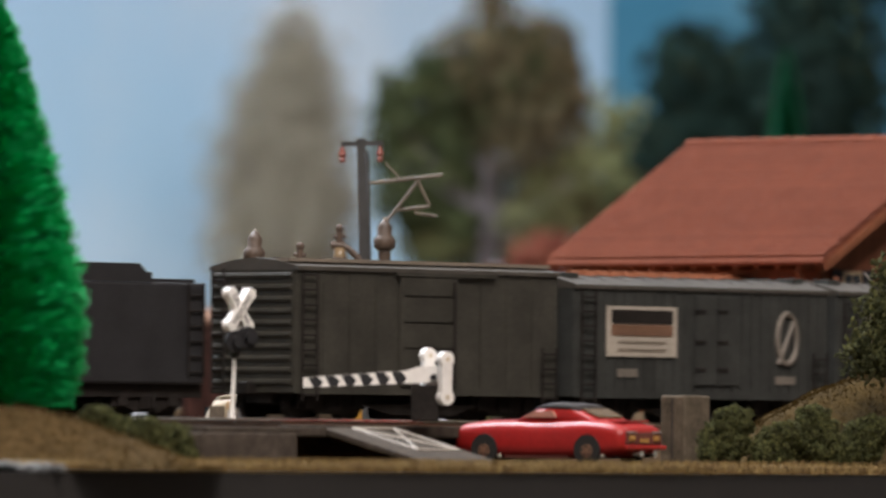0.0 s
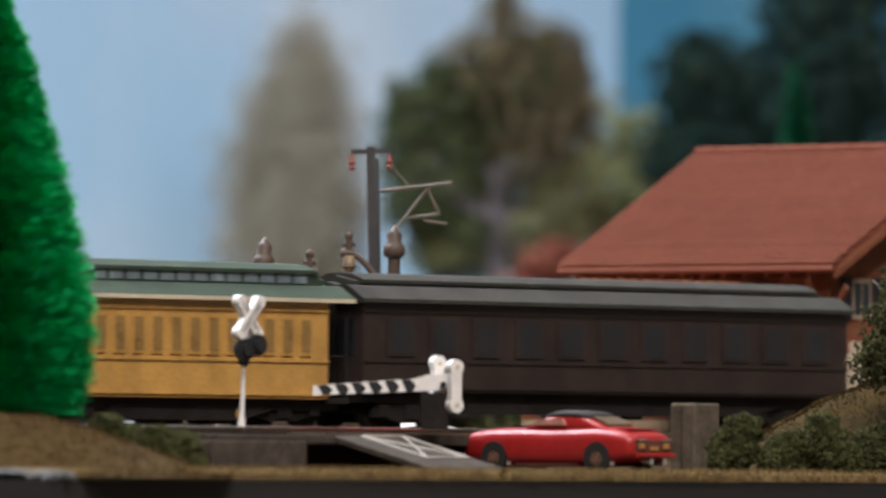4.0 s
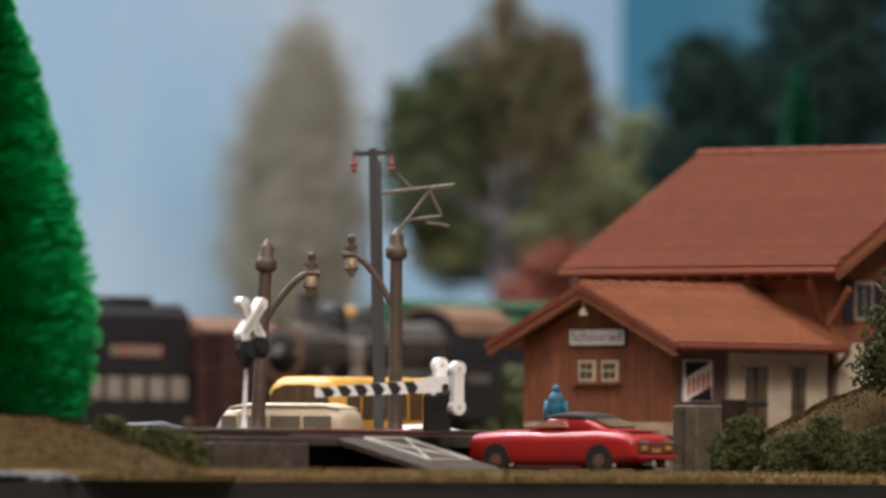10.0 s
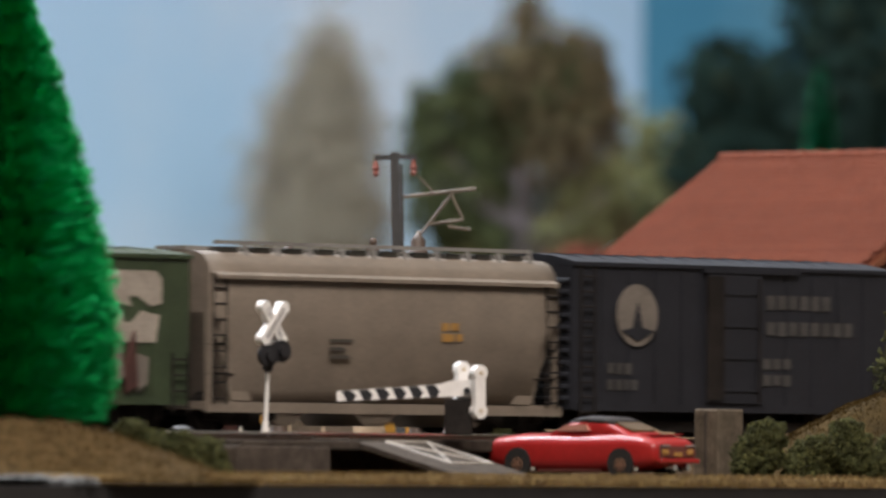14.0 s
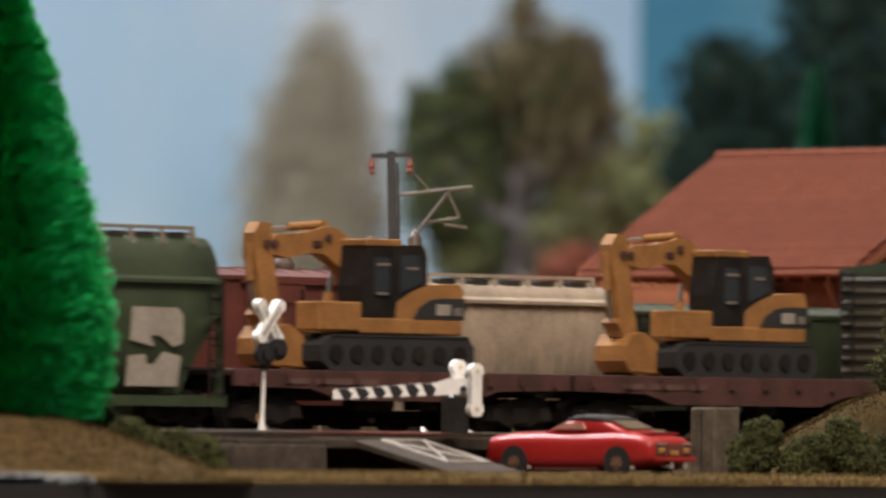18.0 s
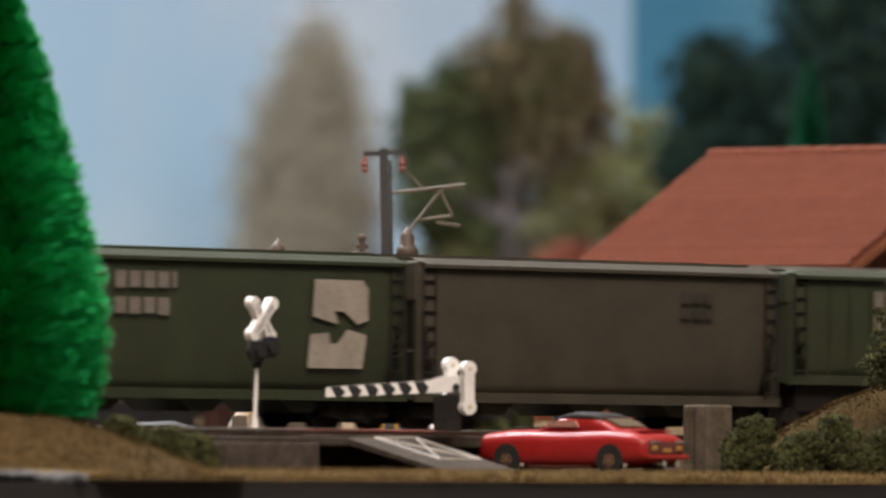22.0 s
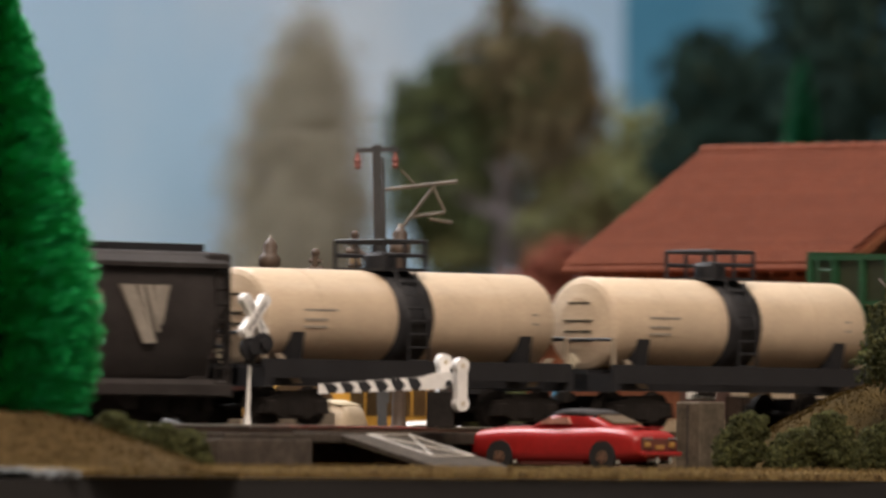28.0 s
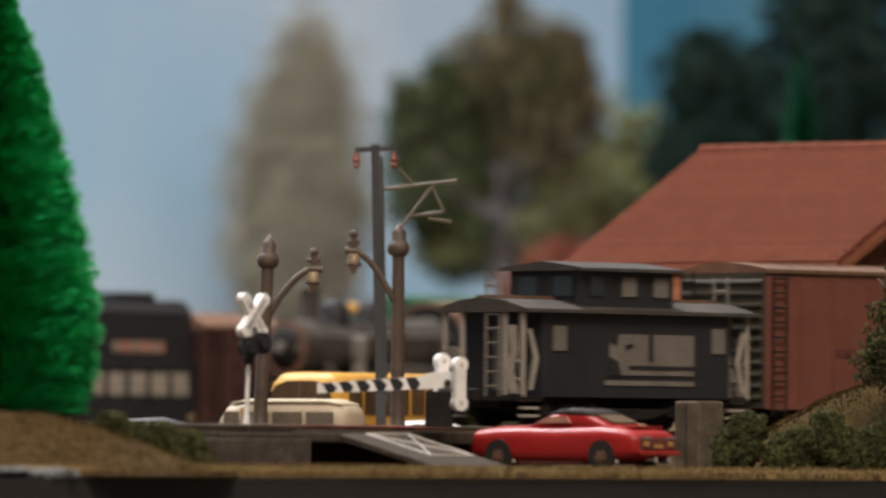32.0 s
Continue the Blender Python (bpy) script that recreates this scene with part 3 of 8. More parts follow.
def boxcar(label, L, colour, z0=7.5, z1=47.0, top=50.5, roof=None, door=True, ribs=True, group="", name="boxcar", half=16.0, endcolour=None, panels=0, plug=False, metal_end=True):
    car = thing(name, label, "freight car", group=group)
    h = L / 2
    part("body", B(-h, h, -half, half, z0, z1, bevel=0.35), colour, car)
    rp = [(-half - 0.7, z1 - 0.6), (half + 0.7, z1 - 0.6), (half + 0.7, z1 + 0.5), (half * 0.5, top - 0.7), (0, top), (-half * 0.5, top - 0.7), (-half - 0.7, z1 + 0.5)]
    rf = part("roof", PR(rp, "x", -h - 0.6, h + 0.6), roof or colour, car)
    bm = bmesh.new()
    n = int(L / 9)
    for i in range(1, n):
        x = -h + i * L / n
        prism(bm, [(-half - 0.9, z1 + 0.2), (-half * 0.5, top - 0.4), (0, top + 0.3), (half * 0.5, top - 0.4), (half * 0.5, top - 0.9), (0, top - 0.2), (-half * 0.5, top - 0.9), (-half - 0.9, z1 - 0.4)], "x", x - 0.35, x + 0.35)
    part("roof_rib", bm, roof or colour, rf)
    for k in (-1, 1):
        ep = part("end_panel", B(min(k * h, k * (h + 0.5)), max(k * h, k * (h + 0.5)), -half + 0.4, half - 0.4, z0 + 0.4, z1 - 0.4), endcolour or colour, car)
        if ribs:
            z = z0 + 3.2
            while z < z1 - 2:
                part("rib", R((k * (h + 0.4), -half + 1.2, z), (k * (h + 0.4), half - 1.2, z), 0.95, n=8), endcolour or colour, ep)
                z += 3.3
        end_ladder(ep, k * (h + 1.7), z0, z1, half - 6, half - 1.5)
    ladder(car, -h + 4.5, z0 - 2, z1 - 1)
    ladder(car, h - 4.5, z0 - 2, z0 + 14)
    if panels:
        for i in range(1, panels):
            x = -h + i * L / panels
            part("side_seam", B(x - 0.3, x + 0.3, -half - 0.3, -half, z0 + 1, z1 - 1), colour, car)
    part("side_sill", B(-h + 1, h - 1, -half - 0.35, -half, z0, z0 + 2.2), colour, car)
    if door:
        dw = 12.5
        d = part("door", B(-dw, dw * 0.9, -half - 1.0, -half, z0 + 2.5, z1 - 1.5, bevel=0.2), colour, car)
        bm = bmesh.new()
        for i in range(4):
            zz = z0 + 6 + i * (z1 - z0 - 10) / 3.4
            box(bm, -dw + 1, dw * 0.9 - 1, -half - 1.4, -half - 1.0, zz, zz + 1.0)
        part("door_rib", bm, colour, d)
        part("door_rail", B(-dw - 2, dw * 2.2, -half - 1.3, -half, z1 - 1.6, z1 - 0.6), colour, car)
        part("latch_bar", R((dw * 0.9 - 2, -half - 1.7, z0 + 3), (dw * 0.9 - 2, -half - 1.7, z1 - 3), 0.35, n=6), "truck", d)
    underframe(car, L, z0 - 2.6, z0)
    bogie(car, -h + 19)
    bogie(car, h - 19)
    couplers(car, L)
    return car


def covered_hopper(label, L, colour, z0=9.0, eave=41.0, top=49.0, light=None, trough=True, group="", ends=11.0, smoothside=False, sill=None, hood=False):
    """A covered hopper: bulging sides, sloping end sheets over open platforms, hatches along the top."""
    car = thing("covered_hopper", label, "freight car", group=group)
    h = L / 2
    mid = (z0 + eave) / 2
    flank = [(13.2, z0), (14.7, z0 + 4), (15.8, mid - 5), (16.4, mid), (16.6, mid + 4), (16.4, eave - 6), (15.9, eave - 2), (15.5, eave), (14.6, eave + (top - eave) * 0.42), (12.8, eave + (top - eave) * 0.72), (10.2, top - 1.2), (6, top - 0.8)]
    if colour in ("darkgreen", "mudolive"):
        flank = [(15.3, z0), (15.8, z0 + 3), (16, mid - 4), (16, mid + 4), (16, eave - 3), (15.7, eave), (14.6, eave + (top - eave) * 0.4), (12.4, eave + (top - eave) * 0.75), (6, top - 0.6)]
    sec = [(-y, z) for y, z in flank] + [(y, z) for y, z in flank[::-1]]
    bm = bmesh.new()
    n = len(sec)
    rings = []
    for x, drop in ((-h + ends * 0.15, 1), (-h + ends, 0), (h - ends, 0), (h - ends * 0.15, 1)):
        ring = []
        for y, z in sec:
            zz = z if not drop else max(z, z0 + (eave - z0) * 0.72)
            ring.append(bm.verts.new((x, y * (0.995 if drop else 1), zz)))
        rings.append(ring)
    for a, b in zip(rings, rings[1:]):
        for i in range(n):
            bm.faces.new((a[i], a[(i + 1) % n], b[(i + 1) % n], b[i]))
    bm.faces.new(rings[0][::-1])
    bm.faces.new(rings[-1])
    body = part("body", bm, colour, car, smooth=True)
    for f in body.data.polygons:
        f.use_smooth = abs(f.normal.x) < 0.3
    for k in (-1, 1):
        x = k * (h - ends)
        part("slope_sheet", PR([(x, z0 + 1), (x - k * 8, z0 + 1), (x + k * ends * 0.8, z0 + (eave - z0) * 0.72)], "y", -14.5, 14.5), colour, car)
        part("end_platform", B(min(k * h, k * (h - ends * 1.1)), max(k * h, k * (h - ends * 1.1)), -15.5, 15.5, z0 - 1.5, z0 + 0.8), colour, car)
        part("end_post", B(min(k * (h - 1), k * (h - 2.4)), max(k * (h - 1), k * (h - 2.4)), -15.6, -14.0, z0, eave + 1), colour, car)
        ladder(car, k * (h - 4.5), z0, eave + 1, y=-16.4, w=5)
        end_ladder(car, k * (h - 0.6), z0, eave + 2, 4, 9)
        bm = bmesh.new()
        for zz in (z0 + 8, z0 + 16):
            rod(bm, (k * (h - 1), -15, zz), (k * (h - ends), -15, zz), 0.35, n=5)
        part("grab_rail", bm, "truck", car)
    for x in (-h, h) if hood else ():
        k = -1 if x < 0 else 1
        part("end_hood", B(min(x, x - k * ends), max(x, x - k * ends), -15.6, 15.6, z0 + (eave - z0) * 0.72, top - 1.6, bevel=0.8), colour, car, "boxed hood over the end platform")
        for y in (-15.7, 11.7):
            part("corner_post", B(min(x - k * 0.4, x - k * 1.6), max(x - k * 0.4, x - k * 1.6), y, y + (4.0 if z0 > 10.5 else 1.2), z0, z0 + (eave - z0) * 0.74), colour, car)
        part("platform_rail", R((x - k, -15, z0 + 11.5), (x - k, 15, z0 + 11.5), 0.5, n=6), colour, car)
    rf = part("roof_walk", B(-h + 2, h - 2, -5.5, 5.5, top - 0.6, top + 0.4), light or colour, car)
    part("eave_rail", PR([(-15.2, eave + 1.4), (-17.3, eave + 0.5), (-17.3, eave - 0.5), (-15.2, eave - 0.5)], "x", -h + ends * 0.25, h - ends * 0.25), colour, car)
    if trough:
        m = int((L - 24) / 11)
        for i in range(m):
            x = -h + 14 + i * (L - 28) / max(1, m - 1)
            # coloured dark to give the shaded gaps along the roof walk
            part("dark_gap_hatch", B(x - 3.4, x + 3.4, -10.6, -5.8, top - 1.4, top + 0.3, bevel=0.3), "olive", rf)
            part("hatch_strut", PR([(-12.6, top - 3.0), (-11.2, top + 1.6), (-10.6, top + 1.6), (-11.8, top - 3.0)], "x", x + 4.6, x + 5.8), light or colour, rf)
        part("hatch_rail", B(-h + 8, h - 8, -11.4, -10.4, top + 0.9, top + 1.9), light or colour, rf)
    part("side_sill", B(-h, h, -15.9, -14.6, z0 - 2.2, z0 + 0.6), sill or colour, car)
    if not smoothside:
        for i in range(1, 15):
            x = -h + ends + i * (L - 2 * ends) / 15
            part("side_stake", PR([(-flank[0][0] - 0.3, z0), (-flank[1][0] - 0.35, flank[1][1]), (-16.85, mid), (-16.3, eave - 1), (-15.0, eave - 1), (-13.0, z0)], "x", x - 0.35, x + 0.35), colour, car)
    bm = bmesh.new()
    for i in range(3):
        x = -L * 0.26 + i * L * 0.26
        prism(bm, [(x - 12, z0), (x + 12, z0), (x + 4, z0 - 5.5), (x - 4, z0 - 5.5)], "y", -11, 11)
    part("discharge_bay", bm, colour, car)
    bogie(car, -h + 17)
    bogie(car, h - 17)
    couplers(car, L)
    return car


def flatcar(label, L, colour="flatbrown", deck=15.5, group=""):
    car = thing("flatcar", label, "freight car", group=group)
    h = L / 2
    part("deck", B(-h, h, -16, 16, deck - 1.6, deck, bevel=0.2), colour, car)
    bm = bmesh.new()
    for i in range(int(L / 6)):
        x = -h + 3 + i * 6
        box(bm, x - 0.08, x + 0.08, -15.8, 15.8, deck, deck + 0.12)
    part("deck_joint", bm, "truck", car)
    for y in (-16.2, 15.0):
        part("side_sill", PR([(-h, deck - 0.2), (h, deck - 0.2), (h, deck - 4.5), (h - 30, deck - 5), (h - 42, deck - 8), (-h + 42, deck - 8), (-h + 30, deck - 5), (-h, deck - 4.5)], "y", y, y + 1.2), colour, car)
    for i in range(10):
        x = -h + 7 + i * (L - 14) / 9
        part("stake_pocket", B(x - 1, x + 1, -17.0, -16.2, deck - 3.6, deck - 1.2), colour, car)
    underframe(car, L, deck - 6.5, deck - 1.6, deep=1.5)
    bogie(car, -h + 17)
    bogie(car, h - 17)
    couplers(car, L)
    bars(car, -h + 20, deck - 2.2, [[9, -3, 14, -3, 7]], "wallgrey", h=1.6, y=-16.5)
    return car


def tank_car(label, L):
    car = thing("tank_car", label, "freight car", group="white tank cars")
    h = L / 2
    zc, r, rl = 30.2, 13.2, L / 2 - 4.5
    outline = [(0.2, -rl - 2.0), (r * 0.55, -rl - 1.5), (r * 0.86, -rl - 0.5), (r * 0.965, -rl + 0.3), (r, -rl + 1.2)] + [(r, -rl + 1.2 + (2 * rl - 2.4) * i / 6) for i in range(1, 6)] + [(r, rl - 1.2), (r * 0.965, rl - 0.3), (r * 0.86, rl + 0.5), (r * 0.55, rl + 1.5), (0.2, rl + 2.0)]
    bm = lathe(bmesh.new(), outline, 40)
    bmesh.ops.rotate(bm, verts=bm.verts, cent=(0, 0, 0), matrix=Matrix.Rotation(math.pi / 2, 3, "Y"))
    bmesh.ops.translate(bm, verts=bm.verts, vec=(0, 0, zc))
    tank = part("tank", bm, "tank", car, "glossy white tank barrel", smooth=True)
    for f in tank.data.polygons:
        f.use_smooth = abs(f.normal.x) < 0.35
    for k in (-1, 1):
        part("placard", PR([(-2.6, 19.4), (0, 22), (2.6, 19.4), (0, 16.8)], "x", k * (h + 0.1) - 0.2, k * (h + 0.1) + 0.2), "cream", car, "pale diamond placard")
    for x in (-rl + 22, rl - 22):
        bm = lathe(bmesh.new(), [(r + 0.08, x - 0.25), (r + 0.12, x), (r + 0.08, x + 0.25)], 40)
        bmesh.ops.rotate(bm, verts=bm.verts, cent=(0, 0, 0), matrix=Matrix.Rotation(math.pi / 2, 3, "Y"))
        bmesh.ops.translate(bm, verts=bm.verts, vec=(0, 0, zc))
        part("weld_seam", bm, "tank", tank)
    bm = lathe(bmesh.new(), [(r + 0.05, -7), (r + 0.5, -7), (r + 0.5, 7), (r + 0.05, 7)], 40)
    bmesh.ops.rotate(bm, verts=bm.verts, cent=(0, 0, 0), matrix=Matrix.Rotation(math.pi / 2, 3, "Y"))
    bmesh.ops.translate(bm, verts=bm.verts, vec=(0, 0, zc))
    part("centre_band", bm, "black", car, "black band round the barrel", smooth=True)
    dome = part("dome", lathe(bmesh.new(), [(4.6, zc + r - 1.5), (4.6, zc + r + 4), (3.8, zc + r + 5), (1, zc + r + 5.4)], 16), "black", car)
    part("valve", R((-2.5, 0, zc + r + 4), (-2.5, 0, zc + r + 7), 0.8, n=8), "black", dome)
    pf = part("platform", B(-8.5, 8.5, -9, 9, zc + r - 0.2, zc + r + 0.7), "black", car)
    bm = bmesh.new()
    for y in (-9, 9):
        for x in (-8.5, 0, 8.5):
            rod(bm, (x, y, zc + r), (x, y, zc + r + 8), 0.6, n=6)
        for z in (4.2, 8):
            rod(bm, (-8.5, y, zc + r + z), (8.5, y, zc + r + z), 0.6, n=6)
    for x in (-8.5, 8.5):
        rod(bm, (x, -9, zc + r + 8), (x, 9, zc + r + 8), 0.6, n=6)
    part("railing", bm, "black", pf)
    bm = bmesh.new()
    for x in (-4, 4):
        rod(bm, (x, -9, zc + r), (x, -14.4, zc), 0.4, n=5)
        rod(bm, (x, -14.4, zc), (x, -14.4, 14), 0.4, n=5)
    for i in range(8):
        z = 15 + i * 3.6
        y = -14.4 if z < zc else -14.4 + (z - zc) * 0.4
        rod(bm, (-4, y, z), (4, y, z), 0.35, n=5)
    part("ladder", bm, "black", car)
    part("underframe", B(-h, h, -6, 6, 11.5, 17.2), "black", car)
    for y in (-15.2, 14.6):
        part("side_rail", B(-h, h, y, y + 0.8, 13.4, 18.6), "black", car)
    for k in (-1, 1):
        x = k * (rl - 12)
        part("saddle", PR([(-11, 15), (11, 15), (12.6, 26), (8, 21.2), (0, 18.6), (-8, 21.2), (-12.6, 26)], "x", x - 2.6, x + 2.6), "black", car)
        part("end_sill", B(min(k * h, k * (h - 2)), max(k * h, k * (h - 2)), -15.5, 15.5, 11, 16), "black", car)
        for y in (-14.6, 14.0):
            part("stanchion", B(min(k * (h - 1), k * (h - 2.2)), max(k * (h - 1), k * (h - 2.2)), y, y + 0.9, 15, 26), "hopcream", car, "pale painted stanchion")
        part("end_handrail", R((k * (h - 1.6), -14, 25.6), (k * (h - 1.6), 14, 25.6), 0.5, n=6), "black", car)
        part("brace", PR([(k * (h - 6), 20), (k * (h - 9), 20), (k * (h - 17), 12), (k * (h - 14), 12)], "y", -13.8, -13.0), "hopcream", car)
    x0 = -rl + 10
    # lettering lies on the curved flank
    for k, (x, zz, w) in enumerate(((x0, 32.0, 22), (x0, 29.4, 15), (x0, 27.4, 15), (rl - 14, 32, 4), (rl - 14, 29.4, 4))):
        ang = math.asin((zz - zc) / r)
        y = -r * math.cos(ang) - 0.15
        part("lettering", B(x + 4, x + 4 + w * 0.6, y, y + 0.4, zz - 0.3, zz + 0.25), "letter", tank)
    for zz, w in ((36, 13), (31, 17), (28, 17), (25.5, 15)):
        part("stencil", B(-rl - 2.2 + abs(zz - zc) * 0.08, -rl - 1.0, -w * 0.3, w * 0.3, zz - 0.3, zz + 0.25), "mudolive", tank)
    bogie(car, -h + 16)
    bogie(car, h - 16)
    couplers(car, L)
    return car


def diesel(label, L, colour, cab_at, cab=24.0, hood_top=47.0, cab_top=49.0, stripe=None, rail="truck", deck=15.5, group="", name="diesel_locomotive", nose=20.0, front=1, cabcolour=None, tail=9.0):
    """A hood unit. front=1: the cab end leads to +x; cab_at: where the cab's middle stands from the front end."""
    loco = thing(name, label, "locomotive", group=group)
    h = L / 2
    f = front

    def X(a):
        return f * (h - a)

    def span(a, b):
        return min(X(a), X(b)), max(X(a), X(b))

    part("frame", B(-h, h, -14.5, 14.5, deck - 4, deck, bevel=0.3), colour, loco)
    part("walkway_edge", B(-h, h, -15.2, -14.4, deck - 1.6, deck + 0.2), stripe or colour, loco)
    x0, x1 = span(cab_at - cab / 2, cab_at + cab / 2)
    cabin = part("cab", PR([(-14.6, deck), (14.6, deck), (14.6, cab_top - 5), (11, cab_top - 0.8), (0, cab_top), (-11, cab_top - 0.8), (-14.6, cab_top - 5)], "x", x0, x1), cabcolour or colour, loco)
    for a, b in ((0.18, 0.46), (0.54, 0.84)):
        part("cab_window", B(x0 + (x1 - x0) * a, x0 + (x1 - x0) * b, -14.9, -14.4, cab_top - 14, cab_top - 6.5), "darkglass", cabin)
    xe = x0 if f < 0 else x1
    for y in (-11, 3):
        part("windscreen", B(xe - 0.3, xe + 0.3, y, y + 8, cab_top - 12, cab_top - 6.5), "darkglass", cabin)
    part("number_board", B(xe - 0.5, xe + 0.5, -6, 6, cab_top - 4.5, cab_top - 2), "letter", cabin)
    a0, a1 = span(cab_at - cab / 2 - nose, cab_at - cab / 2)
    part("short_hood", PR([(-9, deck), (9, deck), (9, cab_top - 19), (7, cab_top - 16.5), (-7, cab_top - 16.5), (-9, cab_top - 19)], "x", a0, a1), cabcolour or colour, loco)
    b0, b1 = span(cab_at + cab / 2, L - tail)
    hood = part("long_hood", PR([(-10.5, deck), (10.5, deck), (10.5, hood_top - 3), (8.5, hood_top), (-8.5, hood_top), (-10.5, hood_top - 3)], "x", b0, b1), colour, loco)
    n = int((b1 - b0) / 12)
    for i in range(n):
        x = b0 + 3 + i * (b1 - b0 - 4) / n
        part("hood_door", B(x, x + (b1 - b0) / n - 2, -10.9, -10.4, deck + 1.5, hood_top - 12, bevel=0.15), colour, hood)
    for k in range(2):
        x = b0 + 6 + k * (b1 - b0) * 0.55
        bm = bmesh.new()
        for j in range(6):
            box(bm, x, x + (b1 - b0) * 0.28, -10.95, -10.4, hood_top - 10 + j * 1.2, hood_top - 9.4 + j * 1.2)
        part("louvre", bm, "truck", hood)
    for k in range(3):
        x = b0 + 12 + k * (b1 - b0 - 24) / 2
        part("roof_fan", R((x, 0, hood_top - 0.2), (x, 0, hood_top + 1.4), 6, n=16), "truck", hood)
    part("exhaust", B((b0 + b1) / 2 + 8, (b0 + b1) / 2 + 13, -2, 2, hood_top, hood_top + 2.6), "truck", hood)
    n = 9
    for i in range(n):
        x = b0 + i * (b1 - b0 + 6) / (n - 1) - 3
        part("rail_stanchion", R((x, -14.6, deck), (x, -14.6, deck + 13), 0.42, n=5), rail, loco)
    bm = R((b0 - 3, -14.6, deck + 13), (b1 + 3, -14.6, deck + 13), 0.45, n=5)
    rod(bm, (b0 - 3, -14.6, deck + 7), (b1 + 3, -14.6, deck + 7), 0.3, n=5)
    if tail > 12:
        for z in (7, 13):
            rod(bm, (b1 + 2, -14.6, deck + z), (f * (h - L + 2), -14.6, deck + z * 0.8), 0.42, n=5)
    part("handrail", bm, rail, loco)
    for k in (-1, 1):
        bm = bmesh.new()
        for y in (-14, -4, 4, 14):
            rod(bm, (k * (h - 1), y, deck), (k * (h - 1), y, deck + 13), 0.42, n=5)
        rod(bm, (k * (h - 1), -14, deck + 13), (k * (h - 1), -4, deck + 13), 0.42, n=5)
        rod(bm, (k * (h - 1), 4, deck + 13), (k * (h - 1), 14, deck + 13), 0.42, n=5)
        part("end_rail", bm, rail, loco)
        part("pilot", PR([(k * h, 4), (k * (h + 1.4), 5), (k * (h + 1.4), deck), (k * h, deck)], "y", -14, 14), colour, loco)
        bm = bmesh.new()
        for j in range(3):
            box(bm, min(k * (h - 1), k * (h - 5)), max(k * (h - 1), k * (h - 5)), -15.6, -13, 5 + j * 3.5, 6 + j * 3.5)
        part("step", bm, "truck", loco)
    part("fuel_tank", R((-18, 0, 9), (18, 0, 9), 7.5, n=16), "truck", loco)
    part("air_tank", R((-16, -11, 10), (10, -11, 10), 2, n=10), "truck", loco)
    bogie(loco, -h + 30, axles=3, span=19)
    bogie(loco, h - 30, axles=3, span=19)
    couplers(loco, L)
    return loco


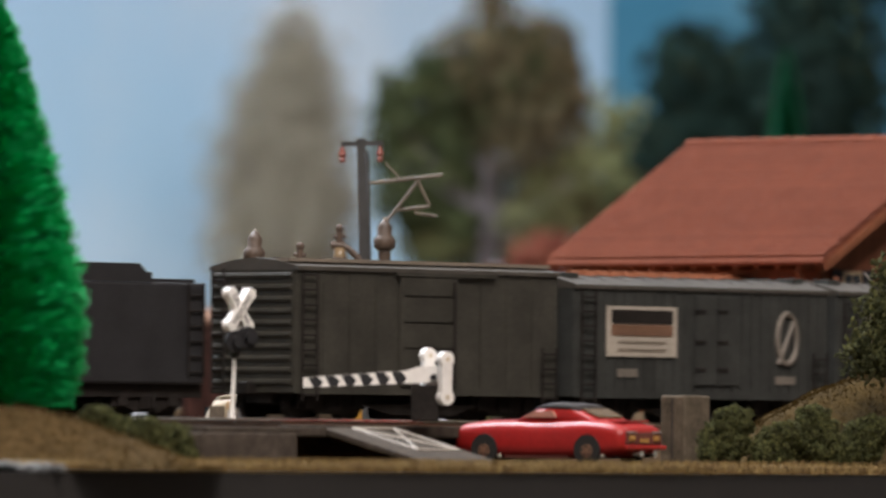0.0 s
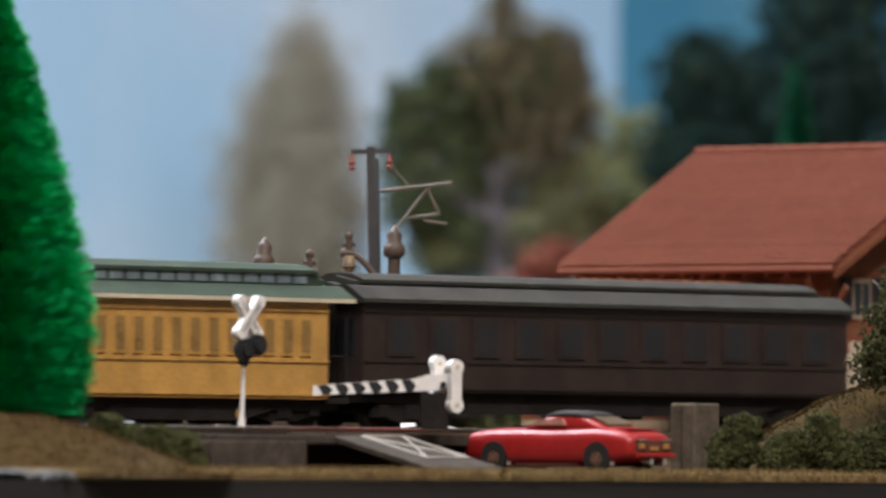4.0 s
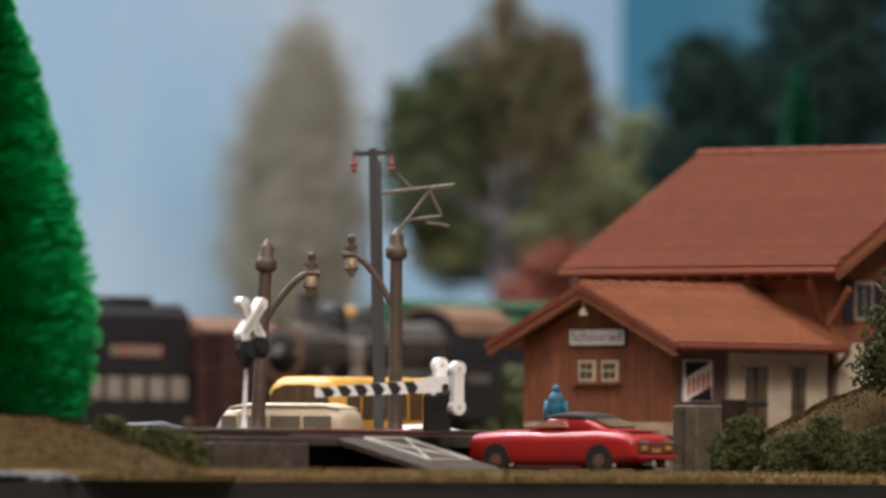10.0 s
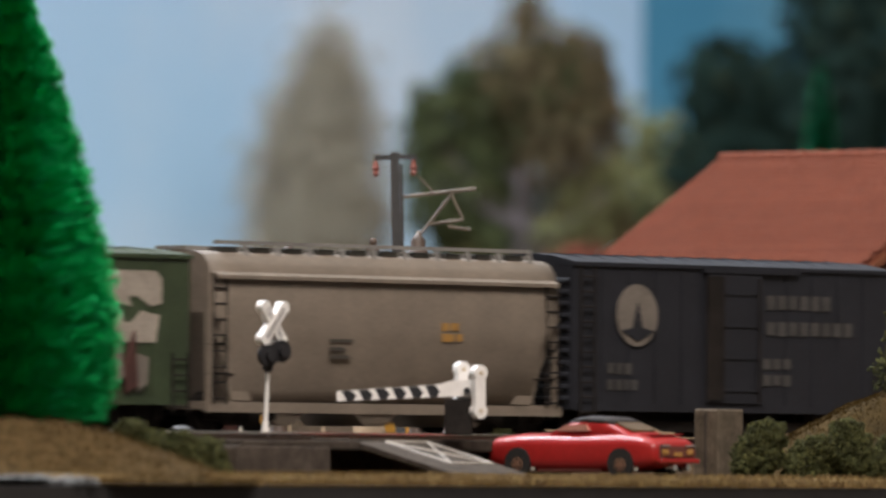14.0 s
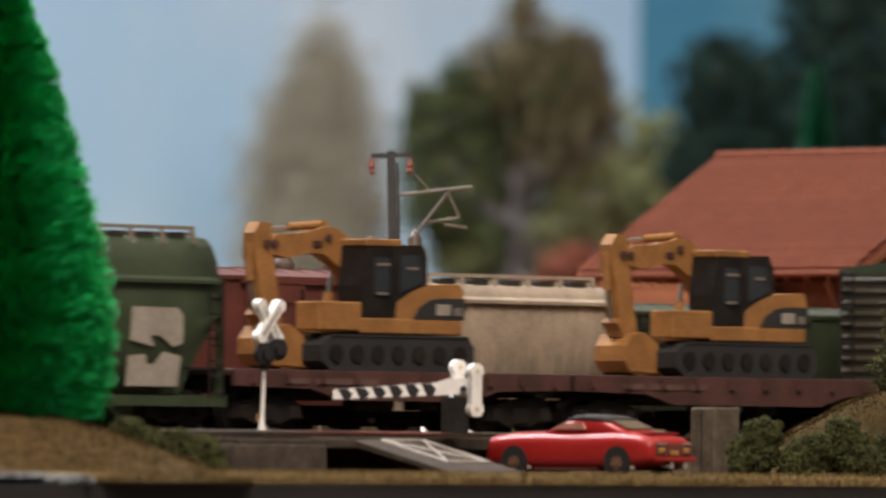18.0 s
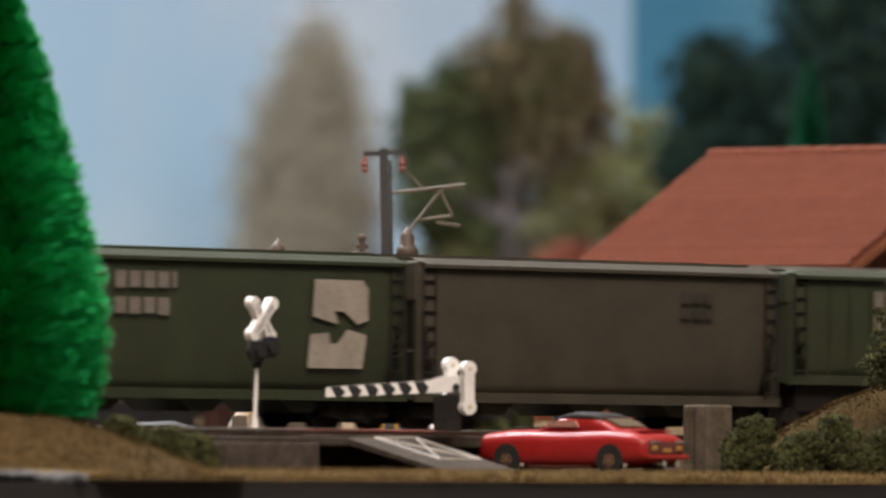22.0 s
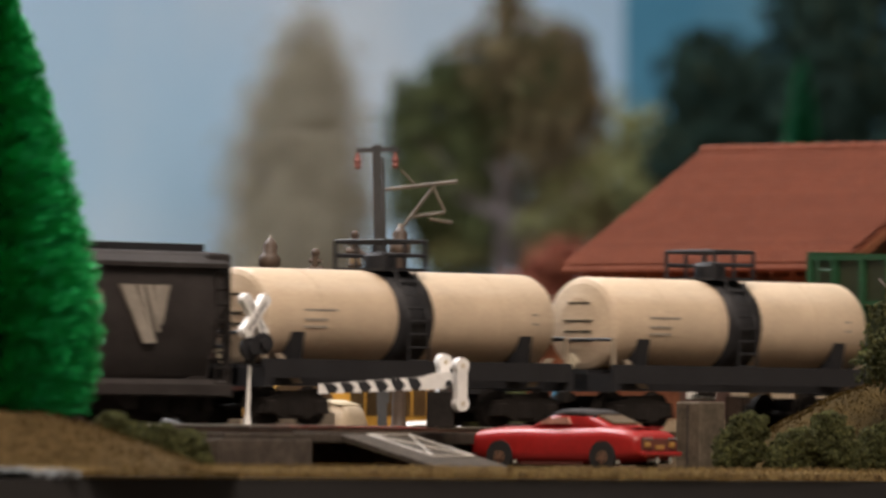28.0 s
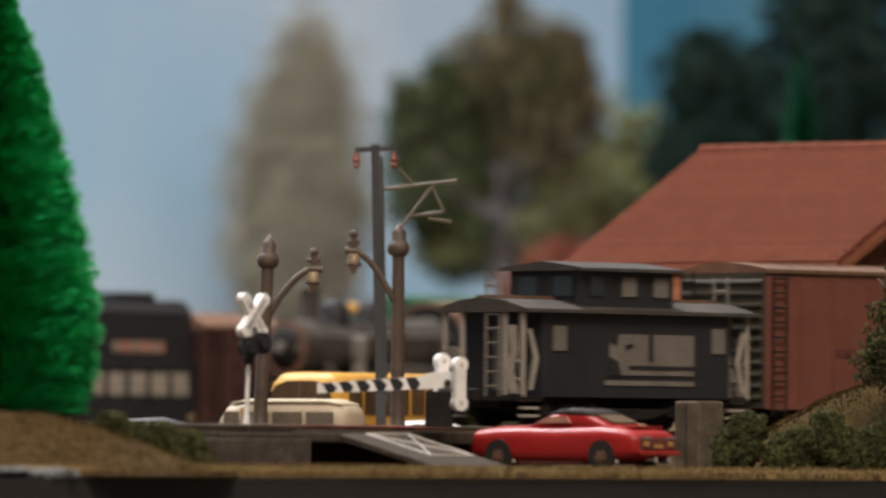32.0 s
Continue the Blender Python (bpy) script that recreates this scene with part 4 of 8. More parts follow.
def coach(label, L, wall, roof, z0=11.0, eave=38.0, top=47.5, windows=9, group="", glass="darkglass", stripe=None, platform=False, low=None, name="passenger_coach", band=None, skirt=None, clear="darkglass"):
    """A clerestory coach."""
    car = thing(name, label, "coach", group=group)
    h = L / 2
    e = 9.0 if platform else 0.5
    body = part("body", B(-h + e, h - e, -15.5, 15.5, z0, eave, bevel=0.3), wall, car)
    rf = part("roof", PR([(-17, eave - 0.6), (17, eave - 0.6), (17, eave + 0.5), (11, eave + 4.2), (9, eave + 4.4), (-9, eave + 4.4), (-11, eave + 4.2), (-17, eave + 0.5)], "x", -h - 1, h + 1), roof, car)
    for k in (-1, 1):
        for i in range(3):
            a0, a1 = h - 8 + i * 3, h - 5 + i * 3
            part("roof_hood", PR([(-8 + i, eave + 3.6), (8 - i, eave + 3.6), (8 - i, top - 2 - 1.9 * i), (0, top - 0.2 - 1.9 * i), (-8 + i, top - 2 - 1.9 * i)], "x", min(k * a0, k * a1), max(k * a0, k * a1)), roof, rf)
    cl = part("clerestory", PR([(-8, eave + 4), (8, eave + 4), (8, top - 2), (5, top - 0.3), (0, top), (-5, top - 0.3), (-8, top - 2)], "x", -h + 8, h - 8), roof, car)
    part("clerestory_roof", PR([(-9, top - 2.4), (9, top - 2.4), (9, top - 1.4), (5, top + 0.2), (0, top + 0.6), (-5, top + 0.2), (-9, top - 1.4)], "x", -h + 7, h - 7), roof, car)
    for i in range(windows + 3):
        x = -h + 13 + i * (L - 26) / (windows + 2)
        part("clerestory_light", B(x - 2.6, x + 2.6, -8.4, -7.8, eave + 4.9, top - 2.6), clear, cl)
    part("gutter", B(-h, h, -17.6, -16.6, eave - 0.5, eave + 0.6), stripe or roof, rf)
    w = (L - 2 * e - 12) / windows
    for i in range(windows):
        x = -h + e + 6 + i * w
        fr = part("window_frame", B(x + w * 0.18, x + w * 0.82, -16.0, -15.4, eave - 15.5, eave - 4.5, bevel=0.15), wall, body)
        part("pane", B(x + w * 0.26, x + w * 0.74, -16.15, -15.9, eave - 14.6, eave - 5.4), glass, fr)
    for z in (eave - 17.2, eave - 3.2, z0 + 1.0):
        part("moulding", B(-h + e, h - e, -15.95, -15.4, z, z + 0.7), band or wall, body)
    if low:
        part("lower_panel", B(-h + e, h - e, -15.75, -15.4, z0, z0 + 15.5), low, body)
    if skirt:
        part("letterboard", B(-h + e, h - e, -15.8, -15.4, eave - 3, eave - 0.4), skirt, body)
    for k in (-1, 1):
        part("end_door", B(min(k * (h - e - 0.1), k * (h - e + 0.4)), max(k * (h - e - 0.1), k * (h - e + 0.4)), -4, 4, z0 + 1, eave - 3), "darkglass", body)
        for y in (-12, 6):
            part("end_window", B(min(k * (h - e - 0.1), k * (h - e + 0.35)), max(k * (h - e - 0.1), k * (h - e + 0.35)), y, y + 6, eave - 15, eave - 5), "darkglass", body)
        if platform:
            part("end_platform", B(min(k * h, k * (h - e)), max(k * h, k * (h - e)), -15, 15, z0 - 1, z0 + 0.6), "truck", car)
            bm = bmesh.new()
            for y in (-14.5, -5, 5, 14.5):
                rod(bm, (k * (h - 0.7), y, z0), (k * (h - 0.7), y, z0 + 12 if abs(y) < 10 else eave), 0.5, n=6)
            rod(bm, (k * (h - 0.7), -14.5, z0 + 12), (k * (h - 0.7), -5, z0 + 12), 0.4, n=5)
            rod(bm, (k * (h - 0.7), 5, z0 + 12), (k * (h - 0.7), 14.5, z0 + 12), 0.4, n=5)
            part("platform_rail", bm, "truck", car)
        else:
            part("diaphragm", B(min(k * h, k * (h + 1.6)), max(k * h, k * (h + 1.6)), -5.5, 5.5, z0 + 1, eave - 1, bevel=0.4), "truck", car)
    underframe(car, L, z0 - 3, z0, half=13)
    bogie(car, -h + 24, axles=2, span=24)
    bogie(car, h - 24, axles=2, span=24)
    couplers(car, L)
    return car


def caboose(label, L, colour="black", end_rail="letter"):
    car = thing("caboose", label, "caboose")
    h = L / 2
    e = 9.0
    body = part("body", B(-h + e, h - e, -15, 15, 9, 33, bevel=0.3), colour, car)
    part("roof", PR([(-17, 32.6), (17, 32.6), (17, 33.6), (8, 36), (0, 36.8), (-8, 36), (-17, 33.6)], "x", -h - 0.5, h + 0.5), "boiler", car, "dusty dark roof")
    part("roof_edge", B(-h, h, -17.3, -16.8, 32.6, 33.4), "roofdull", car)
    part("roof_walk", B(-h + 1, h - 1, -3, 3, 36.6, 37.4), "coachbrown", car)
    c0, c1 = -h + 27, h - 32
    cup = part("cupola", B(c0, c1, -13.5, 13.5, 34, 45, bevel=0.3), colour, car)
    part("cupola_roof", PR([(-15.5, 44.6), (15.5, 44.6), (15.5, 45.4), (0, 47.4), (-15.5, 45.4)], "x", c0 - 2.5, c1 + 2.5), "boiler", cup)
    part("cupola_roof_edge", B(c0 - 2.4, c1 + 2.4, -15.8, -15.3, 44.5, 45.3), "roofdull", cup)
    for i in range(3):
        x = c0 + 3 + i * (c1 - c0 - 6) / 2.4
        part("cupola_window", B(x, x + 6, -13.9, -13.4, 37.5, 43), "dimletter" if i else "darkglass", cup)
    for y in (-10, 3):
        part("cupola_window", B(c0 - 0.4, c0 + 0.1, y, y + 7, 37.5, 43), "darkglass", cup)
    for x in (-h + 13, h - 17):
        part("window", B(x, x + 5.5, -15.4, -14.9, 22, 29), "dimletter", body)
    part("smoke_jack", R((h - 30, 4, 35), (h - 30, 4, 43), 1.2, n=8), "truck", car)
    sign = part("sign_panel", B(-12, 24, -15.35, -14.9, 15.5, 27), "dimletter", body, "pale painted herald panel")
    part("panel_figure", PR([(-12.2, 15.4), (-7.5, 15.4), (-9, 19.5), (-12.2, 20.5)], "y", -15.6, -15.3), "black", sign)
    part("panel_figure", PR([(-12.2, 24.6), (-9.5, 23.6), (-8.6, 27.2), (-12.2, 27.2)], "y", -15.6, -15.3), "black", sign)
    part("panel_figure", B(4.4, 6.2, -15.6, -15.3, 19.5, 27.1), "black", sign)
    part("panel_figure", B(-4, 24.2, -15.6, -15.3, 17.2, 18.2), "black", sign)
    part("panel_figure", PR([(-5.5, 22.5), (-2.5, 23.4), (-2.5, 24.4), (-5.5, 24)], "y", -15.6, -15.3), "black", sign)
    part("panel_stripe", B(-14, 24, -15.3, -14.9, 12.6, 14.0), "dimletter", body)
    for k in (-1, 1):
        part("end_platform", B(min(k * h, k * (h - e)), max(k * h, k * (h - e)), -15, 15, 8, 9.6), "truck", car)
        bm = bmesh.new()
        for y in (-14.5, -8, 8, 14.5):
            rod(bm, (k * (h - 1), y, 9), (k * (h - 1), y, 33), 0.8, n=6)
        for z in (14, 19):
            rod(bm, (k * (h - 1), -14.5, z), (k * (h - 1), -8, z), 0.45, n=5)
            rod(bm, (k * (h - 1), 8, z), (k * (h - 1), 14.5, z), 0.45, n=5)
        part("end_railing", bm, end_rail, car, "pale grey end railing")
        bm = bmesh.new()
        for y in (-6.5, -1.5):
            rod(bm, (k * (h - 0.2), y, 9), (k * (h - 0.2), y, 44), 0.4, n=5)
        for i in range(8):
            rod(bm, (k * (h - 0.2), -6.5, 12 + i * 4), (k * (h - 0.2), -1.5, 12 + i * 4), 0.35, n=5)
        part("roof_ladder", bm, "dimletter", car)
        part("brake_stand", PR([(-13, 10), (-10.5, 10), (-8.6, 16), (-10.8, 22), (-9, 29), (-12, 29), (-13, 22), (-11.4, 16)], "x", k * (h - 0.6) - 0.4, k * (h - 0.6) + 0.4), end_rail, car)
        part("brake_wheel", R((k * (h - 0.4), 11, 20), (k * (h + 0.4), 11, 20), 3.2, n=16), "dimletter", car)
        part("side_grab", PR([(k * (h - 3), 11), (k * (h - 4.4), 11), (k * (h - 6.6), 20), (k * (h - 3.6), 28), (k * (h - 2.2), 28), (k * (h - 5), 20)], "y", -15.4, -14.8), end_rail, car)
        for y in (-14.6, 12):
            bm = bmesh.new()
            for j in range(3):
                box(bm, min(k * (h - 2), k * (h - 8)), max(k * (h - 2), k * (h - 8)), y, y + 2.6, 3.4 + j * 2.2, 4.2 + j * 2.2)
            part("step", bm, end_rail, car)
        part("end_door", B(min(k * (h - e - 0.1), k * (h - e + 0.4)), max(k * (h - e - 0.1), k * (h - e + 0.4)), -3.5, 3.5, 11, 29), "dimletter", body)
    underframe(car, L, 6.2, 9)
    bogie(car, -h + 22)
    bogie(car, h - 22)
    couplers(car, L)
    return car


def tender(label, L, name="tender"):
    car = thing(name, label, "tender")
    h = L / 2
    part("tank", B(-h, h, -15, 15, 10, 38, bevel=0.8), "black", car)
    bm = bmesh.new()
    rr = random.Random(5)
    for i in range(170):
        x = rr.uniform(-h + 4, h - 22)
        y = rr.uniform(-11, 11)
        ball(bm, (x, y, 37.5 + 3.2 * (1 - (y / 13) ** 2) * min(1, (h - 18 - x) / 14) + rr.uniform(-0.4, 0.5)), rr.uniform(0.9, 1.7), 6)
    tagged(part("coal_load", bm, "coal", car), "heap of small black coal lumps", kind="stuff")
    part("rear_deck", B(h - 20, h - 2, -13, 13, 38, 39), "black", car)
    part("filler_hatch", R((h - 11, 0, 38), (h - 11, 0, 41), 4, n=12), "black", car)
    part("coping", PR([(-h, 38), (h - 26, 38), (h - 20, 38), (h - 26, 43), (-h, 43)], "y", -15, -14.3), "black", car)
    ladder(car, h - 4, 12, 38, y=-15.6)
    part("underframe", B(-h - 1, h + 1, -13, 13, 6.5, 10), "truck", car)
    bogie(car, -h + 20)
    bogie(car, h - 20)
    couplers(car, L)
    return car
# ---- the hall and the layout's table ----
LOW, ROADBED = -12.0, -3.0

hall = thing("hall_walls", "plain grey hall walls round the layout", "wall", kind="structure")
for k, (x0, x1, y0, y1) in enumerate(((-7.2, -7.0, -7, 9), (7.0, 7.2, -7, 9), (-7.2, 7.2, 9, 9.2), (-7.2, 7.2, -7.2, -7))):
    part("wall_panel", B(x0, x1, y0, y1, -1.0, 2.6), "hallwall", hall, scale=1)
tagged(part("floor", B(-7.2, 7.2, -7.2, 9.2, -1.1, -1.0), "hallfloor", scale=1), "brown hall floor", "floor", kind="structure")
tagged(part("ceiling", B(-7.2, 7.2, -7.2, 9.2, 2.6, 2.7), "ceiling", scale=1), "white hall ceiling", "ceiling", kind="structure")


def rough(s, off, k=1.0):
    return k * noise.fractal(Vector((s * 0.03, off * 0.03, 0.0)), 1.0, 2.0, 3)


def smooth(a, b, v):
    t = max(0.0, min(1.0, (v - a) / (b - a)))
    return t * t * (3 - 2 * t)


def ground_height(s, off):
    up = smooth(-92, -84, off) * (1 - smooth(70, 84, off))
    z = LOW + (ROADBED - LOW) * up
    return z + (rough(s, off, 0.8) if up < 0.5 else 0.0)


def ground_sheet():
    """One sheet of scenery over the whole table: low ground, the raised roadbed, low ground behind."""
    ss = [-6400, -3000, -1200, -600] + [-420 + 12 * i for i in range(76)] + [700, 1200, 2600, 4200]
    oo = [-166, -160, -150, -140, -130, -120, -110, -100, -95, -92, -90, -88, -86, -84, -80, -60, -30, 0, 30, 60, 70, 74, 78, 82, 86, 100, 130, 170, 220, 300, 400, 500, 600, 700, 800, 1000, 1250, 1505]
    bm = bmesh.new()
    grid = [[bm.verts.new(plan(s, o, ground_height(s, o))) for o in oo] for s in ss]
    for a, b in zip(grid, grid[1:]):
        for i in range(len(oo) - 1):
            bm.faces.new((a[i], b[i], b[i + 1], a[i + 1]))
    g = part("ground", bm, "earth", smooth=True)
    return tagged(g, "brown scenic earth covering of the layout table", "ground", kind="structure")


ground_sheet()
base = thing("table_base", "dark table frame with a black fascia board", "table", on_line(0, 0), kind="structure")
part("table_frame", B(-6400, 4200, -164, 1505, -90, -16), "fascia", base)
part("fascia", B(-6400, 4200, -170, -166.5, -110, -13.6), "fascia", base, "black painted fascia board")
for i in range(9):
    for y in (-140, 1440):
        part("table_leg", B(-6300 + i * 1290, -6250 + i * 1290, y, y + 45, -1000, -90), "fascia", base)

# sky boards behind everything, parallel to the tracks
for name, x0, x1, material, label in (("backdrop_left", -6400, 1804, "skyleft", "pale blue painted sky board with soft clouds"), ("backdrop_right", 1804, 4200, "skyright", "stronger blue painted sky board")):
    b = part(name, B(x0, x1, 1500, 1508, -20, 800), material)
    b.matrix_basis = on_line(0, 0)
    tagged(b, label, "backdrop", kind="structure")


# ---- tracks ----
def track(off, s0, s1, level=0.0, ties=True, label="model railway track with rusty rails on dark sleepers"):
    t = thing("railway_track", label, "track", on_line(0, off, level), kind="structure")
    for y in (-8.25, 8.25):
        bm = B(s0, s1, y - 0.35, y + 0.35, -0.8, 0.0)
        box(bm, s0, s1, y - 0.15, y + 0.15, -1.8, -0.8)
        box(bm, s0, s1, y - 0.75, y + 0.75, -2.1, -1.8)
        part("rail", bm, "rust", t)
        part("rail_head", B(s0, s1, y - 0.33, y + 0.33, 0.0, 0.05), "steel", t)
    bed = part("ballast_bed", PR([(-24, -3.4 + 0.2), (-17, -2.55), (17, -2.55), (24, -3.4 + 0.2)], "x", s0, s1), "ballast", t)
    tie = None
    n0, n1 = -300, 420
    for i in range(int((n1 - n0) / 7.4)):
        x = n0 + i * 7.4
        if tie is None:
            tie = part("sleeper", B(-1.4, 1.4, -15, 15, -2.6, -2.05, bevel=0.1), "sleeper", t)
            tie.location = (x * MM, 0, 0)
        else:
            again(tie, "sleeper", t, mm(x, 0, 0))
    return t


track(NEAR, -6400, 4200)
track(FAR, -6400, 4200)
for off in (MIDDLE, SIDING, YARD):
    track(off, -3000, 3000, -9.2 if off != MIDDLE else -3)


# ---- station ----
def station():
    st = thing("railway_station", "brown boarded model station with red tiled roof and lower annex", "station", on_line(197.6, 85))
    # platform block and plinths
    part("platform", B(-12, 205, -9, 112, -12.5, 0.4, bevel=0.4), "concrete", st, "grey concrete platform block")
    part("apron", B(-70, -12, -10, 27, -12.5, -2.7, bevel=0.4), "concrete", st)
    part("plinth", B(-0.6, 74, -0.6, 58.1, 0.4, 4.4), "plinth", st)
    part("plinth", B(74, 190.6, -0.6, 96.6, 0.4, 4.4), "plinth", st)
    gable = part("gable_wall", PR([(0, 4.4), (57.5, 4.4), (57.5, 29), (28.75, 42.5), (0, 29)], "x", 0, 2), "wallbrown", st)
    n = 38
    for i in range(n):
        y = 0.2 + i * 57.1 / n
        top = 29 + 13.0 * (1 - abs(y + 0.7 - 28.75) / 28.75)
        part("board", B(-0.45 + 0.08 * (i % 3), 0.0, y, y + 1.32, 4.4, top - 0.4), "wallbrown", gable)
    side = part("side_wall", B(2, 74, 0, 2, 4.4, 29.5), "wallgrey", st)
    for i in range(15):
        x = 0.3 + i * 1.62
        part("board", B(x, x + 1.45, -0.42 + 0.06 * (i % 3), 0, 4.4, 29.0), "wallgrey", side)
    part("back_wall", B(2, 74, 55.5, 57.5, 4.4, 29.5), "wallgrey", st)
    for y in (-0.4, 56.2):
        part("corner_post", B(-0.9, 1.4, y - 0.4, y + 1.8, 4.4, 29), "timber", st)
    # whitewashed bay with two doors
    bay = part("plaster_bay", B(25, 71, -1.2, 0.0, 3.0, 25.5), "wallcream", side, "cream plastered bay")
    part("bay_top", B(24.4, 71.6, -1.7, -0.0, 25.5, 27.0), "wallgrey", bay)
    for x0, x1 in ((31.5, 42.5), (53, 60.5)):
        d = part("door", B(x0, x1, -1.6, -1.15, 3.0, 21.5), "bronzeglass", side, "dark glazed door")
        part("door_frame", B(x0 - 0.9, x0, -1.9, -1.15, 3.0, 22.4), "wallcream", d)
        part("door_frame", B(x1, x1 + 0.9, -1.9, -1.15, 3.0, 22.4), "wallcream", d)
        part("door_lintel", B(x0 - 0.9, x1 + 0.9, -1.9, -1.15, 21.5, 22.4), "wallcream", d)
        part("door_rail", B(x0, x1, -1.8, -1.55, 9.5, 10.6), "black", d)
        part("door_mullion", B((x0 + x1) / 2 - 0.4, (x0 + x1) / 2 + 0.4, -1.8, -1.55, 3.0, 21.5), "black", d)
    pipe = bmesh.new()
    rod(pipe, (72.5, -2.2, 3), (72.5, -2.2, 20), 0.8)
    rod(pipe, (72.5, -2.2, 20), (76.5, -5.5, 26.5), 0.8)
    part("downpipe", pipe, "wallgrey", st)
    # enamel poster
    poster = part("poster", B(4.5, 17.5, -1.0, -0.45, 10.5, 23.0), "white", side, "white enamel poster with red and dark shapes")
    part("poster_field", PR([(5, 17.5), (17, 22.6), (5, 22.6)], "y", -1.25, -1.0), "truck", poster)
    part("poster_field", PR([(17, 15.5), (17, 10.9), (6, 10.9)], "y", -1.25, -1.0), "truck", poster)
    for i in range(5):
        x = 6 + i * 2.2
        z = 12.6 + i * 0.55
        part("poster_stripe", PR([(x, z), (x + 0.9, z), (x + 1.2, z + 4.8), (x + 0.3, z + 4.8)], "y", -1.3, -1.0), "redwrap", poster)
    # name board with the place's name
    board = part("name_board", B(-1.4, -0.5, 17.0, 39.6, 27.0, 32.5, bevel=0.15), "black", st, "white name board with a dark rim")
    part("board_face", B(-1.65, -1.4, 17.5, 39.1, 27.5, 32.0), "white", board)
    cu = bpy.data.curves.new("name_text", "FONT")
    cu.body, cu.size, cu.align_x, cu.align_y, cu.extrude = "Schönried", 4.6 * MM, "CENTER", "CENTER", 0.05 * MM
    cu.space_character = 1.08
    tx = new("name_text", cu)
    tx.parent = board
    tx.matrix_basis = mm(-1.72, 28.3, 29.8) @ Matrix(((0, 0, -1, 0), (-1, 0, 0, 0), (0, 1, 0, 0), (0, 0, 0, 1)))
    cu.materials.append(M["black"])
    # twin windows under it
    for y0 in (20.5, 29.6):
        w = part("window", B(-1.0, -0.45, y0, y0 + 6.4, 16.6, 22.8), "cream", gable, "small window with cream frame")
        for a in range(2):
            for b in range(2):
                part("pane", B(-1.2, -0.95, y0 + 0.8 + a * 2.6, y0 + 3.0 + a * 2.6, 17.4 + b * 2.6, 19.5 + b * 2.6), "bronzeglass", w)
    part("window_sill", B(-2.2, -0.4, 18.8, 37.6, 15.4, 16.4, bevel=0.15), "timber", gable)
    hang = bmesh.new()
    rod(hang, (-7.2, 28.75, 42.5), (-7.2, 28.75, 38.2), 0.4)
    rod(hang, (-7.2, 28.75, 38.4), (-7.2, 28.75, 36.2), 0.6, 1.7, 10)
    part("gable_lamp", hang, "plinth", st, "small hanging gable lamp")
    # annex roof: two planes of tiles
    roof = part("annex_roof", PR([(-8, 26.4), (-8, 27.6), (28.75, 45.2), (65.5, 27.6), (65.5, 26.4), (28.75, 43.6)], "x", -8, 74), "annexlit", st)
    tiles(roof, -8.3, 74, -8.4, 27.9, 28.75, 45.5, 15, 0)
    part("ridge_tiles", ridge(-8.5, 74, 28.75, 45.9, 14), "annexlit", roof)
    for k, (ya, za, yb, zb) in enumerate(((-8.2, 26.2, 28.75, 43.4), (65.7, 26.2, 28.75, 43.4))):
        part("barge_board", PR([(ya, za), (ya, za - 2.2), (yb, zb - 2.2), (yb, zb)], "x", -8.8, -7.2), "timber", roof)
        part("verge_tiles", PR([(ya * 1.02 - 0.4, za + 1.9), (ya * 1.02 - 0.4, za), (yb, zb), (yb, zb + 2.4)], "x", -9.3, -7.0), "tile", roof)
    part("gutter", R((-8, -8.6, 26.8), (70, -8.6, 26.8), 1.0), "tile", roof)
    for i in range(5):
        part("rafter_tail", B(2 + i * 15, 4 + i * 15, -7.5, 0, 25.4, 27.2), "timber", roof)
    # main block
    front = part("main_wall", B(74, 76, 0, 96, 4.4, 56), "wallbrown", st)
    for i in range(20):
        z = 30 + i * 1.3
        part("board", B(73.6 + 0.06 * (i % 3), 74, 0.2, 95.8, z, z + 1.15), "wallbrown", front)
    gm = part("main_gable", PR([(74, 4.4), (190, 4.4), (190, 54), (132, 87), (74, 54)], "y", 0, 2), "wallbrown", st)
    for i in range(36):
        z = 30 + i * 1.5
        half = 58 if z < 54 else max(2, 58 * (87 - z) / 33)
        part("board", B(132 - half, 132 + half, -0.4 + 0.06 * (i % 3), 0, z, z + 1.35), "wallbrown", gm)
    part("ground_floor_wall", B(76.5, 189.5, -0.8, 0, 4.4, 29), "wallcream", gm)
    part("main_back_wall", B(188, 190, 2, 96, 4.4, 56), "wallbrown", st)
    part("main_end_wall", PR([(74, 4.4), (190, 4.4), (190, 54), (132, 87), (74, 54)], "y", 94, 96), "wallbrown", st)
    for y in (-0.6, 95):
        part("corner_post", B(73, 75, y - 0.6, y + 1.6, 4.4, 54), "timber", st)
    for x0 in (84, 112, 146):
        w = part("window", B(x0, x0 + 9, -1.0, -0.4, 36, 48), "plinth", gm)
        for a in range(2):
            part("pane", B(x0 + 0.9 + a * 3.9, x0 + 4.2 + a * 3.9, -1.2, -0.95, 37, 47), "darkglass", w)
        for sx in (x0 - 5.4, x0 + 9.4):
            part("shutter", B(sx, sx + 5, -1.5, -0.9, 35.6, 48.4, bevel=0.2), "boxblack", w, "dark navy shutter")
    # main roof
    mr = part("main_roof", PR([(66, 50.2), (66, 51.6), (132, 89.2), (198, 51.6), (198, 50.2), (132, 87.4)], "y", -9, 102), "tile", st)
    main_tiles(mr)
    part("ridge_tiles", ridge_y(-9.4, 102.4, 132, 90.3, 16), "tile", mr)
    part("gutter", R((65.4, -9, 50.6), (65.4, 102, 50.6), 1.1), "tile", mr)
